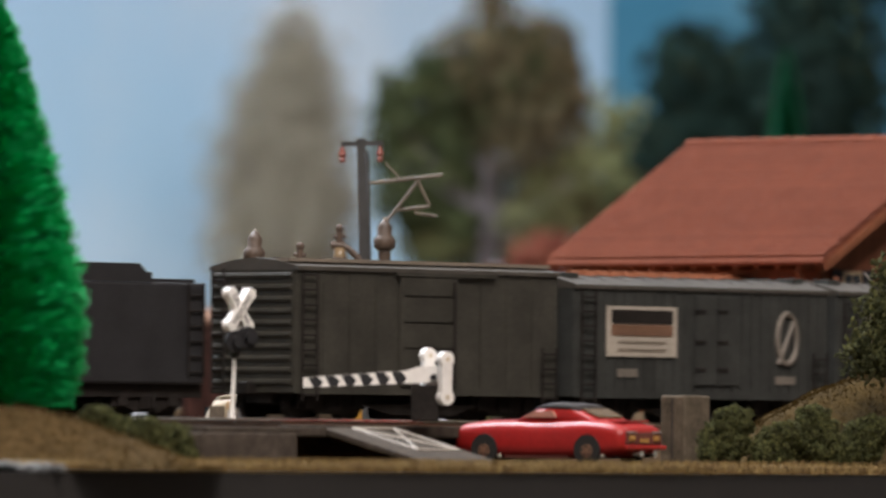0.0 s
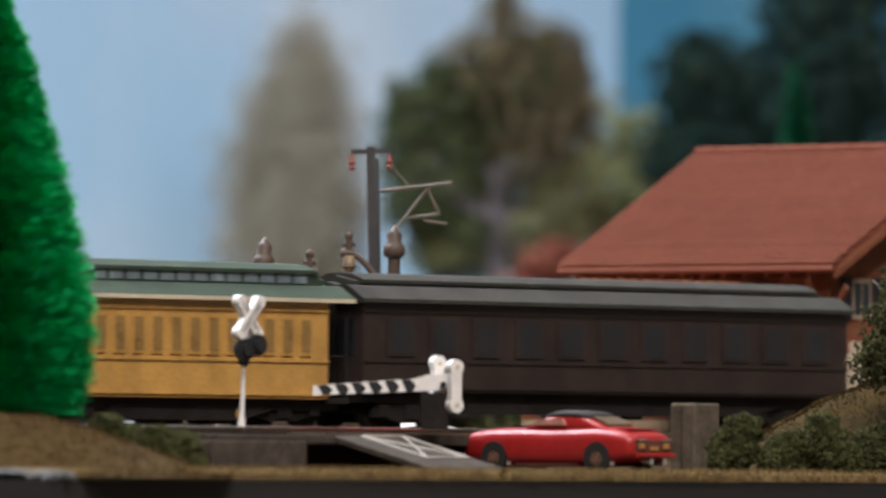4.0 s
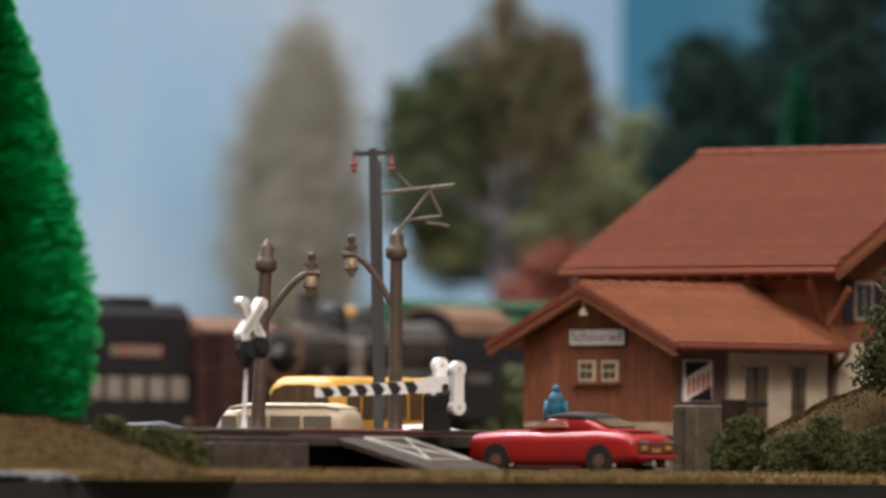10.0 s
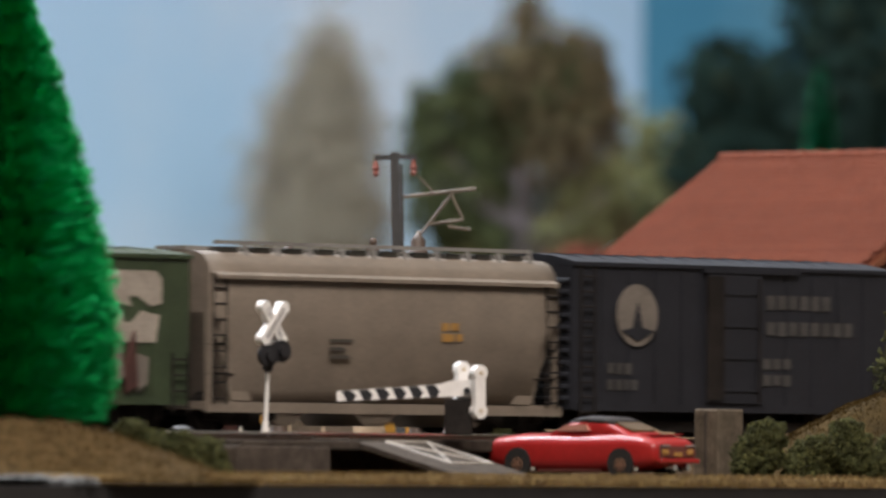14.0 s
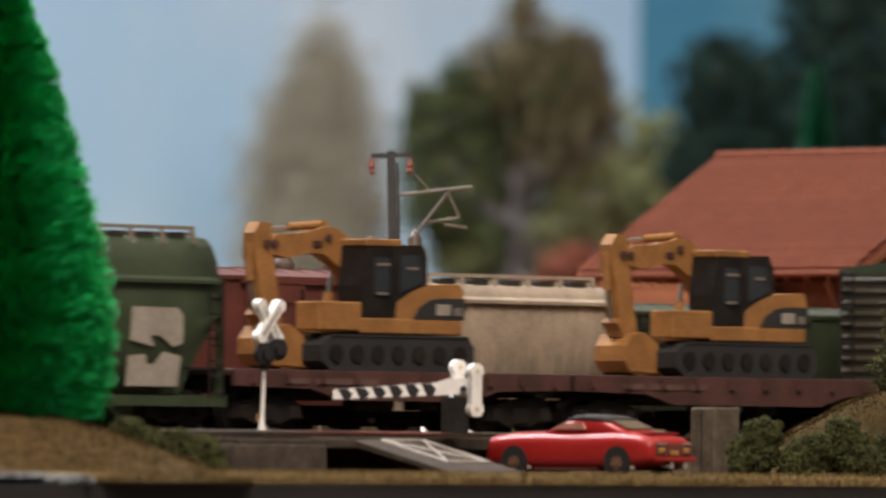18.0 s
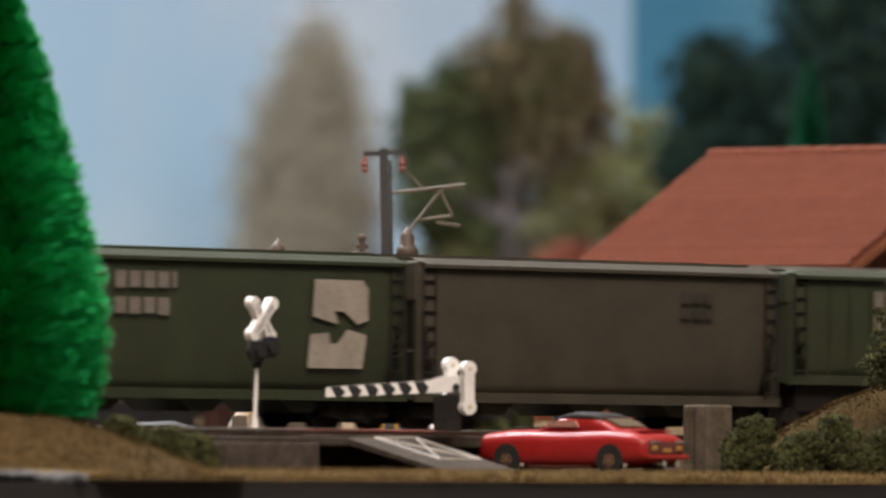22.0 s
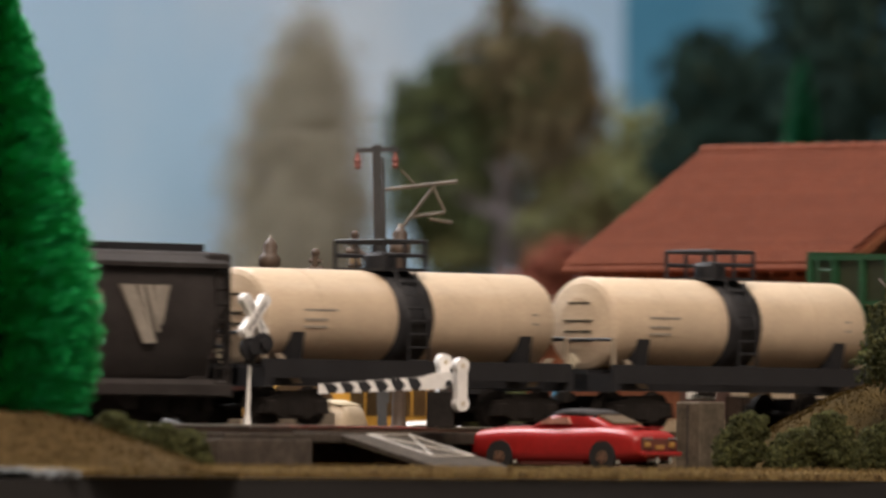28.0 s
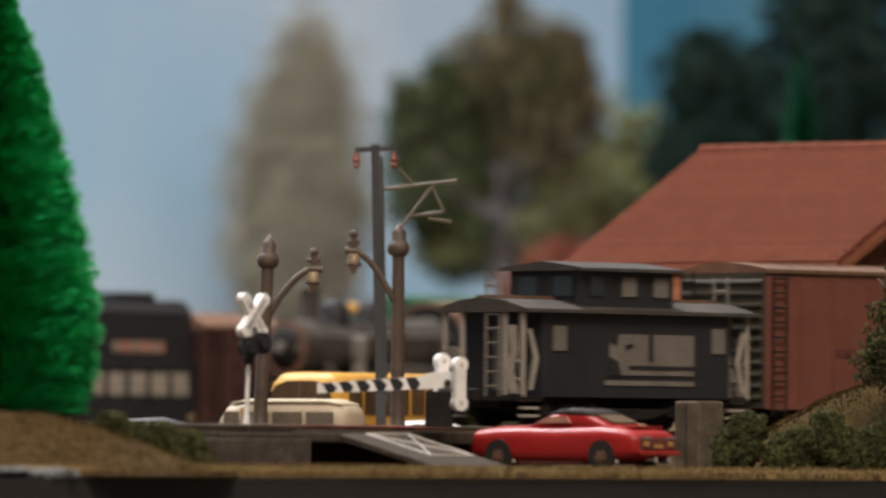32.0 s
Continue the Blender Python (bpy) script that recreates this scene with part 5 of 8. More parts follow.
    for k, (xa, za, xb, zb) in enumerate(((66, 50.6, 132, 88.2), (198, 50.6, 132, 88.2))):
        part("barge_board", PR([(xa, za), (xa, za - 2.6), (xb, zb - 2.6), (xb, zb)], "y", -9.8, -8.4), "timber", mr)
    for i in range(12):
        part("rafter_tail", B(66.5, 74, 1 + i * 8.4, 2.8 + i * 8.4, 48.4, 50.2), "timber", mr)
    for y in (2.0, 48, 92):
        br = bmesh.new()
        prism(br, [(73.6, 34), (73.6, 37), (67.5, 49), (66.5, 47.5)], "y", y, y + 1.8)
        part("eave_bracket", br, "timber", mr)
    for x in (70.0, 100, 164):
        br = bmesh.new()
        prism(br, [(-0.4, 33), (-0.4, 36), (-7.5, 46), (-8.5, 44.5)], "x", x + 2, x + 3.8)
        part("gable_bracket", br, "timber", mr)
    return st


def tiles(roof, x0, x1, ya, za, yb, zb, courses, side):
    """Overlapping courses of tiles on the annex plane that faces the camera, and a plain far plane."""
    n = 40
    rr = random.Random(3)
    shared = {}
    for c in range(courses):
        f0, f1 = c / courses, (c + 1.25) / courses
        bm = bmesh.new()
        for i in range(n):
            a = x0 + (i + 0.03) * (x1 - x0) / n
            b = x0 + (i + 0.97) * (x1 - x0) / n
            lift = rr.uniform(0, 0.14)
            p = [(a, ya + (yb - ya) * f0, za + (zb - za) * f0 + 0.85 + lift), (b, ya + (yb - ya) * f0, za + (zb - za) * f0 + 0.85 + lift), (b, ya + (yb - ya) * f1, za + (zb - za) * f1 + 0.05), (a, ya + (yb - ya) * f1, za + (zb - za) * f1 + 0.05)]
            top = [bm.verts.new(q) for q in p]
            low = [bm.verts.new((q[0], q[1], q[2] - 0.8)) for q in p[:2]]
            bm.faces.new(top)
            bm.faces.new((top[1], top[0], low[0], low[1]))
        part("tile_course", bm, "annexlit", roof)


def main_tiles(roof):
    rr = random.Random(4)
    courses, n = 27, 62
    for c in range(courses):
        f0, f1 = c / courses, (c + 1.25) / courses
        bm = bmesh.new()
        for i in range(n):
            a = -9.2 + (i + 0.03 + 0.5 * (c % 2)) * 111.4 / n
            b = min(102.3, a + 0.94 * 111.4 / n)
            lift = rr.uniform(0, 0.16)
            p = [(65.2 + 66.8 * f0, a, 52.0 + 37.7 * f0 + 1.0 + lift), (65.2 + 66.8 * f0, b, 52.0 + 37.7 * f0 + 1.0 + lift), (65.2 + 66.8 * min(1, f1), b, 52.0 + 37.7 * min(1, f1) + 0.05), (65.2 + 66.8 * min(1, f1), a, 52.0 + 37.7 * min(1, f1) + 0.05)]
            top = [bm.verts.new(q) for q in p]
            low = [bm.verts.new((q[0], q[1], q[2] - 1.0)) for q in p[:2]]
            bm.faces.new(top)
            bm.faces.new((top[1], top[0], low[0], low[1]))
        part("tile_course", bm, "tile", roof)


def ridge(x0, x1, y, z, n):
    bm = bmesh.new()
    for i in range(n):
        a = x0 + i * (x1 - x0) / n
        rod(bm, (a, y, z - 0.6), (a + (x1 - x0) / n * 1.06, y, z - 0.5), 1.65, 1.0, 8)
    return bm


def ridge_y(y0, y1, x, z, n):
    bm = bmesh.new()
    for i in range(n):
        a = y0 + i * (y1 - y0) / n
        rod(bm, (x, a, z - 0.7), (x, a + (y1 - y0) / n * 1.06, z - 0.4), 1.75, 1.1, 8)
    return bm


station()


# ---- foliage ----
def clumps(name, blobs, n, size, material, parent=None, seed=1, label="", shell=0.55, kind="", reach=1.0):
    """Many small uneven clumps filling the given ellipsoids (x, y, z, rx, ry, rz), as one mesh."""
    r = random.Random(seed)
    verts, faces = [], []
    total = sum(b[3] * b[4] * b[5] for b in blobs)
    for bx, by, bz, rx, ry, rz in blobs:
        for _ in range(max(8, int(n * rx * ry * rz / total))):
            v = Vector((r.gauss(0, 1), r.gauss(0, 1), r.gauss(0, 1))).normalized()
            k = r.uniform(shell, reach) * (0.86 + 0.28 * noise.noise(v * 2.3 + Vector((bx, by, bz)) * 0.1))
            c = Vector((bx + v.x * rx * k, by + v.y * ry * k, bz + v.z * rz * k))
            a = size * r.uniform(0.6, 1.5)
            e = Euler((r.uniform(0, 6), r.uniform(0, 6), r.uniform(0, 6))).to_matrix()
            base = len(verts)
            for d in ((1, 0, 0), (-1, 0, 0), (0, 1, 0), (0, -1, 0), (0, 0, 0.6), (0, 0, -0.6)):
                verts.append((c + e @ (Vector(d) * a * r.uniform(0.7, 1.2))) * MM)
            for f in ((0, 2, 4), (2, 1, 4), (1, 3, 4), (3, 0, 4), (2, 0, 5), (1, 2, 5), (3, 1, 5), (0, 3, 5)):
                faces.append([base + i for i in f])
    me = bpy.data.meshes.new(name)
    me.from_pydata(verts, [], faces)
    me.materials.append(M[material])
    ob = new(name, me)
    ob.parent = parent
    if label or kind:
        tagged(ob, label, kind=kind)
    return ob


def tree(label, base, trunk, crowns, seed=1, size=3.0, limbs=5, bark="bark", name="tree", group="layout trees", grow=1.0):
    """A tapered trunk with limbs and a crown of many clumps. base: x, y, z; trunk: height, radius; crowns: (material, count, blobs)."""
    t = thing(name, label, "tree", mm(*base), group=group)
    r = random.Random(seed)
    h, rad = trunk[0] * grow, trunk[1] * grow
    crowns = [(m, n, [[v * grow for v in b] for b in blobs]) for m, n, blobs in crowns]
    size *= grow
    bm = bmesh.new()
    p = Vector((0, 0, 0))
    for i in range(6):
        q2 = Vector((r.uniform(-1, 1) * rad * 0.35, r.uniform(-1, 1) * rad * 0.35, h * (i + 1) / 6))
        rod(bm, p, q2, rad * (1 - i * 0.11), rad * (1 - (i + 1) * 0.11), 10)
        p = q2
    part("trunk", bm, bark, t)
    for i in range(limbs):
        a = r.uniform(0, 6.28)
        z = h * r.uniform(0.55, 0.95)
        tip = Vector((math.cos(a) * h * 0.3, math.sin(a) * h * 0.2, z + h * r.uniform(0.15, 0.4)))
        part("limb", R((0, 0, z), tip, rad * 0.4, rad * 0.12, n=7), bark, t)
    for k, (material, n, blobs) in enumerate(crowns):
        clumps("crown", blobs, n, size, material, t, seed + k, shell=0.3, reach=1.22)
    return t


def bottle_tree(label, base, profile, bristles, seed, tier=3.4, width=0.5, material="brush", name="bottle_brush_tree"):
    """A wire-cored brush tree: tiers of fine bristles. profile: rows of (height, radius)."""
    t = thing(name, label, "tree", mm(*base), group="brush trees")
    zs, rs = [p[0] for p in profile], [p[1] for p in profile]
    part("wire_core", R((0, 0, -3), (0, 0, zs[-1]), 1.1, 0.4, n=8), "brushcore", t)
    r = random.Random(seed)
    verts, faces = [], []
    for _ in range(bristles):
        z = zs[0] + (zs[-1] - zs[0]) * (1 - math.sqrt(r.random()) * 0.999) if r.random() < 0.45 else r.uniform(zs[0], zs[-1])
        k = (z % tier) / tier
        if k > 0.9 and r.random() < 0.45:
            continue
        rad = float(np.interp(z, zs, rs)) * (1.03 - 0.07 * k) * (0.985 + 0.02 * math.sin(z * 1.7)) * r.uniform(0.88, 1.02)
        a = r.uniform(0, 2 * math.pi)
        ca, sa = math.cos(a), math.sin(a)
        zt = z + rad * r.uniform(-0.03, 0.12) + (0.5 - k) * tier * 0.12
        tilt = r.uniform(-0.9, 0.9)
        side = Vector((-sa * math.cos(tilt), ca * math.cos(tilt), math.sin(tilt))) * width * r.uniform(0.6, 1.2)
        p0 = Vector((ca * 0.6, sa * 0.6, z))
        p1 = Vector((ca * rad * 0.6, sa * rad * 0.6, (z + zt) / 2 - rad * 0.03))
        p2 = Vector((ca * rad, sa * rad, zt))
        b = len(verts)
        verts += [(p0 - side * 0.4) * MM, (p0 + side * 0.4) * MM, (p1 + side) * MM, (p2 + side * 0.5) * MM, (p2 - side * 0.5) * MM, (p1 - side) * MM]
        faces += [(b, b + 1, b + 2, b + 5), (b + 5, b + 2, b + 3, b + 4)]
    me = bpy.data.meshes.new("bristles")
    me.from_pydata(verts, [], faces)
    me.materials.append(M[material])
    ob = new("bristles", me)
    ob.parent = t
    return t


def fibres(name, where, n, seed, material, parent, length=(1.2, 3.0), label=""):
    """Standing turf fibres. where(random) gives a place x, y, z."""
    r = random.Random(seed)
    verts, faces = [], []
    for _ in range(n):
        p = Vector(where(r))
        h = r.uniform(*length)
        lean = Vector((r.uniform(-1, 1), r.uniform(-1, 1), 0)) * h * 0.5
        a = r.uniform(0, 3.14)
        w = Vector((math.cos(a), math.sin(a), 0)) * r.uniform(0.12, 0.3)
        b = len(verts)
        verts += [(p - w) * MM, (p + w) * MM, (p + lean + Vector((0, 0, h))) * MM]
        faces.append((b, b + 1, b + 2))
    me = bpy.data.meshes.new(name)
    me.from_pydata(verts, [], faces)
    me.materials.append(M[material])
    ob = new(name, me)
    ob.parent = parent
    return tagged(ob, label, kind="stuff")


def mound(name, label, x0, x1, y0, y1, height, seed, n, material="grass", nap=(1.2, 3.0), blade="grassblade"):
    """A turfed mound: a sheet shaped by height(x, y), with fibres on it."""
    bm = bmesh.new()
    nx, ny = 44, 30
    g = [[bm.verts.new((x0 + (x1 - x0) * i / nx, y0 + (y1 - y0) * j / ny, height(x0 + (x1 - x0) * i / nx, y0 + (y1 - y0) * j / ny))) for j in range(ny + 1)] for i in range(nx + 1)]
    for i in range(nx):
        for j in range(ny):
            bm.faces.new((g[i][j], g[i + 1][j], g[i + 1][j + 1], g[i][j + 1]))
    m = tagged(part(name, bm, material, smooth=True), label, "mound", kind="structure")

    def where(r):
        x, y = r.uniform(x0, x1), r.uniform(y0, y1)
        return x, y, height(x, y) - 0.2
    fibres("turf", where, n, seed, blade, m, nap)
    return m


# left mound with the bright brush tree and low bushes
def left_height(x, y):
    k = np.interp(x, [-150, -110, -95.7, -81.7, -67.7, -53.7], [6, 4.2, 1.8, -3.0, -8.0, -13])
    f = smooth(2352, 2400, y) * (1 - smooth(2440, 2478, y))
    return -13 + (k + 13) * f + 1.3 * noise.noise(Vector((x * 0.09, y * 0.09, 0))) * f


mound("grass_mound_left", "dry olive grass mound at the table edge", -165, -50, 2350, 2480, left_height, 21, 12000, nap=(0.6, 1.8))
bottle_tree("bright green bottle-brush fir on the grass mound", (-112.2, 2415, 1.7), [(0, 24), (5, 27), (19, 28.6), (33, 27.2), (47, 24.2), (61, 20.6), (75, 16.4), (89, 12.4), (103, 6.4), (118, 1.4)], 52000, 5, tier=8.4, width=0.3)


def bush(label, base, blobs, n, seed, material="leafdark", size=0.9, extra=None):
    b = thing("bush", label, "bush", mm(*base), group="foam bushes")
    part("stem", R((0, 0, -2), (0, 0, 4), 0.9, 0.5, n=6), "bark", b)
    clumps("foliage", blobs, int(n * 1.7), size, material, b, seed)
    if extra:
        # smaller, brighter clumps close to the outer surface
        clumps("outer_foliage", blobs, int(n * 0.7), size * 0.8, extra, b, seed + 9, shell=0.85)
    return b


bush("dark green foam bush on the mound's slope", (-80.7, 2450, -3.6), [(-2, 0, 3, 5.5, 5, 4), (4, 0, 0.5, 5, 4, 4)], 1500, 31, size=0.46, extra="leafbright")
bush("dark green foam bush at the mound's foot", (-66.3, 2440, -11.3), [(-4, 0, 7, 6.0, 5, 5), (3, 0, 4.5, 6, 5, 6), (6, -2, 1, 4, 4, 4)], 2800, 32, size=0.46, extra="leafbright")
tagged(clumps("gravel_patch", [(-102, 2346, -12.6, 17, 6, 1.3)], 900, 0.8, "snow", None, 41, shell=0.2, kind="stuff"), "pale grey gravel along the table edge", "gravel")
fib = thing("grass_verge", "straw-coloured grass verge along the table edge", "grass", kind="structure")
part("verge_turf", PR([(-166, -13.4), (-146, -13.0), (-150, -11.2), (-160, -10.8), (-166, -11.4)], "x", -330, 330), "straw", fib).matrix_basis = on_line(0, 0)
f2 = fibres("turf", lambda r: (r.uniform(-300, 260), r.uniform(-166, -147), -11.6), 16000, 51, "straw", fib, (0.8, 2.2))
f2.matrix_basis = on_line(0, 0)
f3 = fibres("lip_turf", lambda r: (r.gauss(-120, 60) if r.random() < 0.5 else r.uniform(-300, 260), r.uniform(-171.5, -165), -13.4 + 0.8 * r.random()), 9000, 52, "straw", fib, (0.8, 2.4))
f3.matrix_basis = on_line(0, 0)


# right mound, bushes and a small conifer
def right_height(x, y):
    k = np.interp(x, [78, 90, 103, 116, 130, 150], [-13, 0.5, 7.5, 13.0, 15.5, 15.5])
    f = smooth(2596, 2640, y) * (1 - smooth(2690, 2730, y))
    return -13 + (k + 13) * f + 1.5 * noise.noise(Vector((x * 0.08, y * 0.08, 3))) * f


mound("grass_mound_right", "dry grass mound with foam bushes", 76, 190, 2596, 2732, right_height, 22, 40000, "dimgoldturf", (0.3, 0.9), "dimgoldblade")
bush("round dark green foam bush beside the concrete pillar", (79.8, 2578, -10.6), [(-1, 0, 5.5, 8.2, 6, 7), (1, 0, 10.5, 6.4, 5.5, 5.6), (-5, -2, 3, 4, 4, 4)], 3600, 33, size=0.46, extra="leafbright")
bush("low dark green foam bush at the mound's foot", (92.0, 2582, -11.0), [(0, 0, 4.5, 6.5, 5.5, 6.5), (3, 0, 8, 5, 5, 4.5), (-4, -3, 2, 4, 4, 4)], 2600, 34, size=0.46, extra="leafbright")
bush("tall dark green foam bush on the mound", (103.5, 2592, -11.4), [(0, 0, 7, 8, 6, 8), (-1, 0, 12.5, 5.5, 5, 5), (4, -2, 4, 6, 5, 6)], 3600, 35, size=0.46, extra="leafbright")
bush("dark green foam bush on the mound", (115.5, 2596, -11.6), [(0, 0, 6, 7, 6, 7.5), (3, 0, 10, 5.5, 5, 5), (-5, -2, 4, 5, 5, 5)], 2800, 37, size=0.46, extra="leafbright")
tree("small yellow-green model conifer on the mound", (123.6, 2600, 11.0), (26, 1.6), [("leafdark", 3600, [(0, 0, 10, 12, 10, 7), (0, 0, 19, 9.5, 8, 8), (0, 0, 29, 6, 5, 7), (-3, 0, 6, 11, 9, 6)]), ("leafbright", 2200, [(0, 0, 10, 13, 10, 8), (0, 0, 20, 10, 8, 8), (0, 0, 29, 6.5, 5, 7)])], 36, size=0.6, name="conifer")

# ---- level crossing ----
cross = thing("level_crossing", "grey concrete road crossing with a ramp", "road", on_line(0, 0), kind="structure")
part("road_deck", B(-152, -66, -98, -21, -4.4, -1.3, bevel=0.3), "roadgrey", cross)
part("deck_slab", B(-204, -150, -100, -84, -4.2, -1.9, bevel=0.3), "darkconcrete", cross)
ramp = bmesh.new()
prism(ramp, [(-98, -1.9), (-136, -11.0), (-136, -12.2), (-98, -3.4)], "x", -150, -121)
part("ramp", ramp, "roadgrey", cross, "grey stained road ramp")
for a, b in (((-139, -99), (-123, -99)), ((-123, -99), (-123, -122)), ((-123, -122), (-139, -122)), ((-139, -122), (-139, -99)), ((-139, -99), (-123, -122)), ((-123, -99), (-139, -122))):
    def zz(o):
        return -1.9 + (o + 98) * (9.1 / 38) + 0.12
    part("road_marking", R((a[0], a[1], zz(a[1])), (b[0], b[1], zz(b[1])), 0.36, n=4), "letter", cross)
block = part("footing_block", B(-209, -174, -112, -99, -10.6, -3.4, bevel=0.5), "darkconcrete", cross)
part("block_cap", B(-206, -172, -111, -99, -3.4, -2.0, bevel=0.3), "roadgrey", cross)
part("kerb", B(-250, -150, -84.4, -81.6, -3.4, -0.7, bevel=0.2), "sleeper", cross)
part("edge_rail", B(-236, -72, -82.6, -81.8, -1.0, -0.2), "coachbrown", cross)
part("edge_rail_head", B(-236, -72, -83.1, -81.7, -0.3, 0.35, bevel=0.15), "chrome", cross, "worn bright rail top")
part("lower_road", B(-150, 60, -150, -100, -12.4, -10.6, bevel=0.4), "roadgrey", cross, "grey lower road beside the tracks")
part("lower_kerb", B(-176, -110, -140, -137, -12.4, -10.2, bevel=0.3), "concrete", cross)


def crossbuck():
    c = thing("crossbuck_signal", "white crossbuck sign with black lamps on a silver post", "crossing signal", mm(-50.6, 2522, -1.9, 0, 1.8, 0))
    # white paint on post and base stands in for the silver's bright reflection
    post = part("post", R((0, 0, 0), (0, 0, 17.5), 0.62, 0.52, n=12), "white", c, "silver metal post painted white for its bright sheen")
    part("post_base", R((0, 0, -0.6), (0, 0, 5.0), 1.35, 0.7, n=12), "white", post)
    part("base_bolt", B(-1.5, -0.9, -0.9, -0.2, 4.4, 6.4, bevel=0.1), "dullyellow", post)
    for i, s in enumerate((1, -1)):
        bm = B(-5.2, 5.2, -1.2, 1.2, -1.5, 1.5, bevel=0.3)
        for x in (-5.2, 5.2):
            rod(bm, (x, -1.25, 0), (x, 1.25, 0), 1.62, n=14)
        arm = part("sign_blade", bm, "white", c, "white blade with lettering")
        arm.matrix_basis = mm(0, 0, 30.3, 0, 0, 46) @ mm(0, -0.7 - 0.3 * i, 0, 0, s * 52, 0)
        cu = bpy.data.curves.new("sign_text", "FONT")
        cu.body = "CROSSING" if s > 0 else "RAILROAD"
        cu.size, cu.align_x, cu.align_y, cu.extrude = 2.0 * MM, "CENTER", "CENTER", 0.03 * MM
        cu.materials.append(M["black"])
        tx = new("sign_text", cu)
        tx.parent = arm
        tx.matrix_basis = mm(0, -1.24, 0, 90, 0, 0)
    part("sign_bracket", B(-0.8, 0.8, -0.8, 0.8, 24, 33), "white", c)
    bar = part("lamp_bar", B(-3.6, 3.6, -1.6, -0.6, 20.6, 21.8), "black", c)
    bar.matrix_basis = mm(0.3, 0, 1.6, 0, 0, 40)
    for x, z in ((-2.0, 20.4), (2.2, 21.6)):
        bm = R((x, -2.6, z), (x, -1.0, z), 2.9, n=18)
        rod(bm, (x, -3.8, z), (x, -2.6, z), 1.6, 1.4, 14)
        part("signal_lamp", bm, "black", bar, "round black backplate with a lamp")
    part("bell", ball(bmesh.new(), (0, -0.4, 19.0), 1.5, 10), "black", c)
    return c


def gate():
    g = thing("crossing_gate", "black and white striped crossing gate with white counterweights", "crossing gate", mm(-0.7, 2545, -0.1))
    part("base", B(-3.6, 3.7, -2.5, 2.5, 0.0, 9.4, bevel=0.35), "truck", g)
    x0, x1 = -31.8, -2.0
    arm = part("arm", PR([(x0, 8.6), (x0, 11.2), (x1 - 3, 13.2), (x1, 14.2), (4.0, 14.6), (4.0, 10.2), (x1, 10.0)], "y", -1.3, 1.3), "white", g, "tapering white arm")
    for i in range(6):
        a = x0 + 2.2 + i * 4.35
        b = a + 2.0

        def lo(x):
            return 8.6 + (x - x0) * 1.4 / 29.8

        def hi(x):
            return 11.2 + (x - x0) * 2.0 / 26.8
        mid = (lo(a) + hi(a)) / 2
        part("stripe", PR([(a + 0.5, lo(a) + 0.02), (b + 0.2, lo(b) + 0.02), (b + 1.0, mid), (b - 0.4, hi(b) - 0.12), (a - 0.9, hi(a) - 0.12), (a - 0.2, mid)], "y", -1.4, 1.4), "black", arm)
    for x, y, z0, z1 in ((5.2, -2.6, 4.3, 18.2), (0.7, 2.6, 6.6, 19.2)):
        bm = B(-1.6, 1.6, -1.2, 1.2, z0 + 2.0, z1 - 2.0, bevel=0.25)
        for z in (z0 + 2.0, z1 - 2.0):
            rod(bm, (0, -1.25, z), (0, 1.25, z), 2.05, n=18)
        cw = part("counterweight", bm, "white", g, "rounded white counterweight bar")
        cw.matrix_basis = mm(x, y, 0, 0, 0, 32)
        for z in (z0 + 2.0, z1 - 2.0):
            part("bolt", R((0, -1.5, z), (0, -1.2, z), 0.55, n=10), "cream", cw)
    part("pivot", R((2.2, -3.6, 11.5), (2.2, 3.6, 11.5), 0.9, n=10), "black", g)
    return g


crossbuck()
gate()
pil = thing("concrete_pillar", "weathered grey concrete pillar beside the road", "pillar", mm(68.4, 2590, -9.8, 0, 0, 46))
part("shaft", B(-5.0, 5.0, -4.4, 4.4, -2, 17.2, bevel=0.5), "concrete", pil)
part("groove", B(-5.3, -4.9, -0.4, 0.4, 0, 16.5), "darkconcrete", pil)


# ---- road vehicles ----
def loft(rows, n=14, power=0.55):
    """A closed skin over cross-sections: rows of (x, half width, z low, z high)."""
    bm = bmesh.new()
    rings = []
    for x, w, z0, z1 in rows:
        ring = []
        for i in range(n):
            a = 2 * math.pi * (i + 0.5) / n
            c, s = math.cos(a), math.sin(a)
            ring.append(bm.verts.new((x, w * math.copysign(abs(c) ** power, c), (z0 + z1) / 2 + (z1 - z0) / 2 * math.copysign(abs(s) ** power, s))))
        rings.append(ring)
    for a, b in zip(rings, rings[1:]):
        for i in range(n):
            bm.faces.new((a[i], a[(i + 1) % n], b[(i + 1) % n], b[i]))
    bm.faces.new(rings[0][::-1])
    bm.faces.new(rings[-1])
    return bm


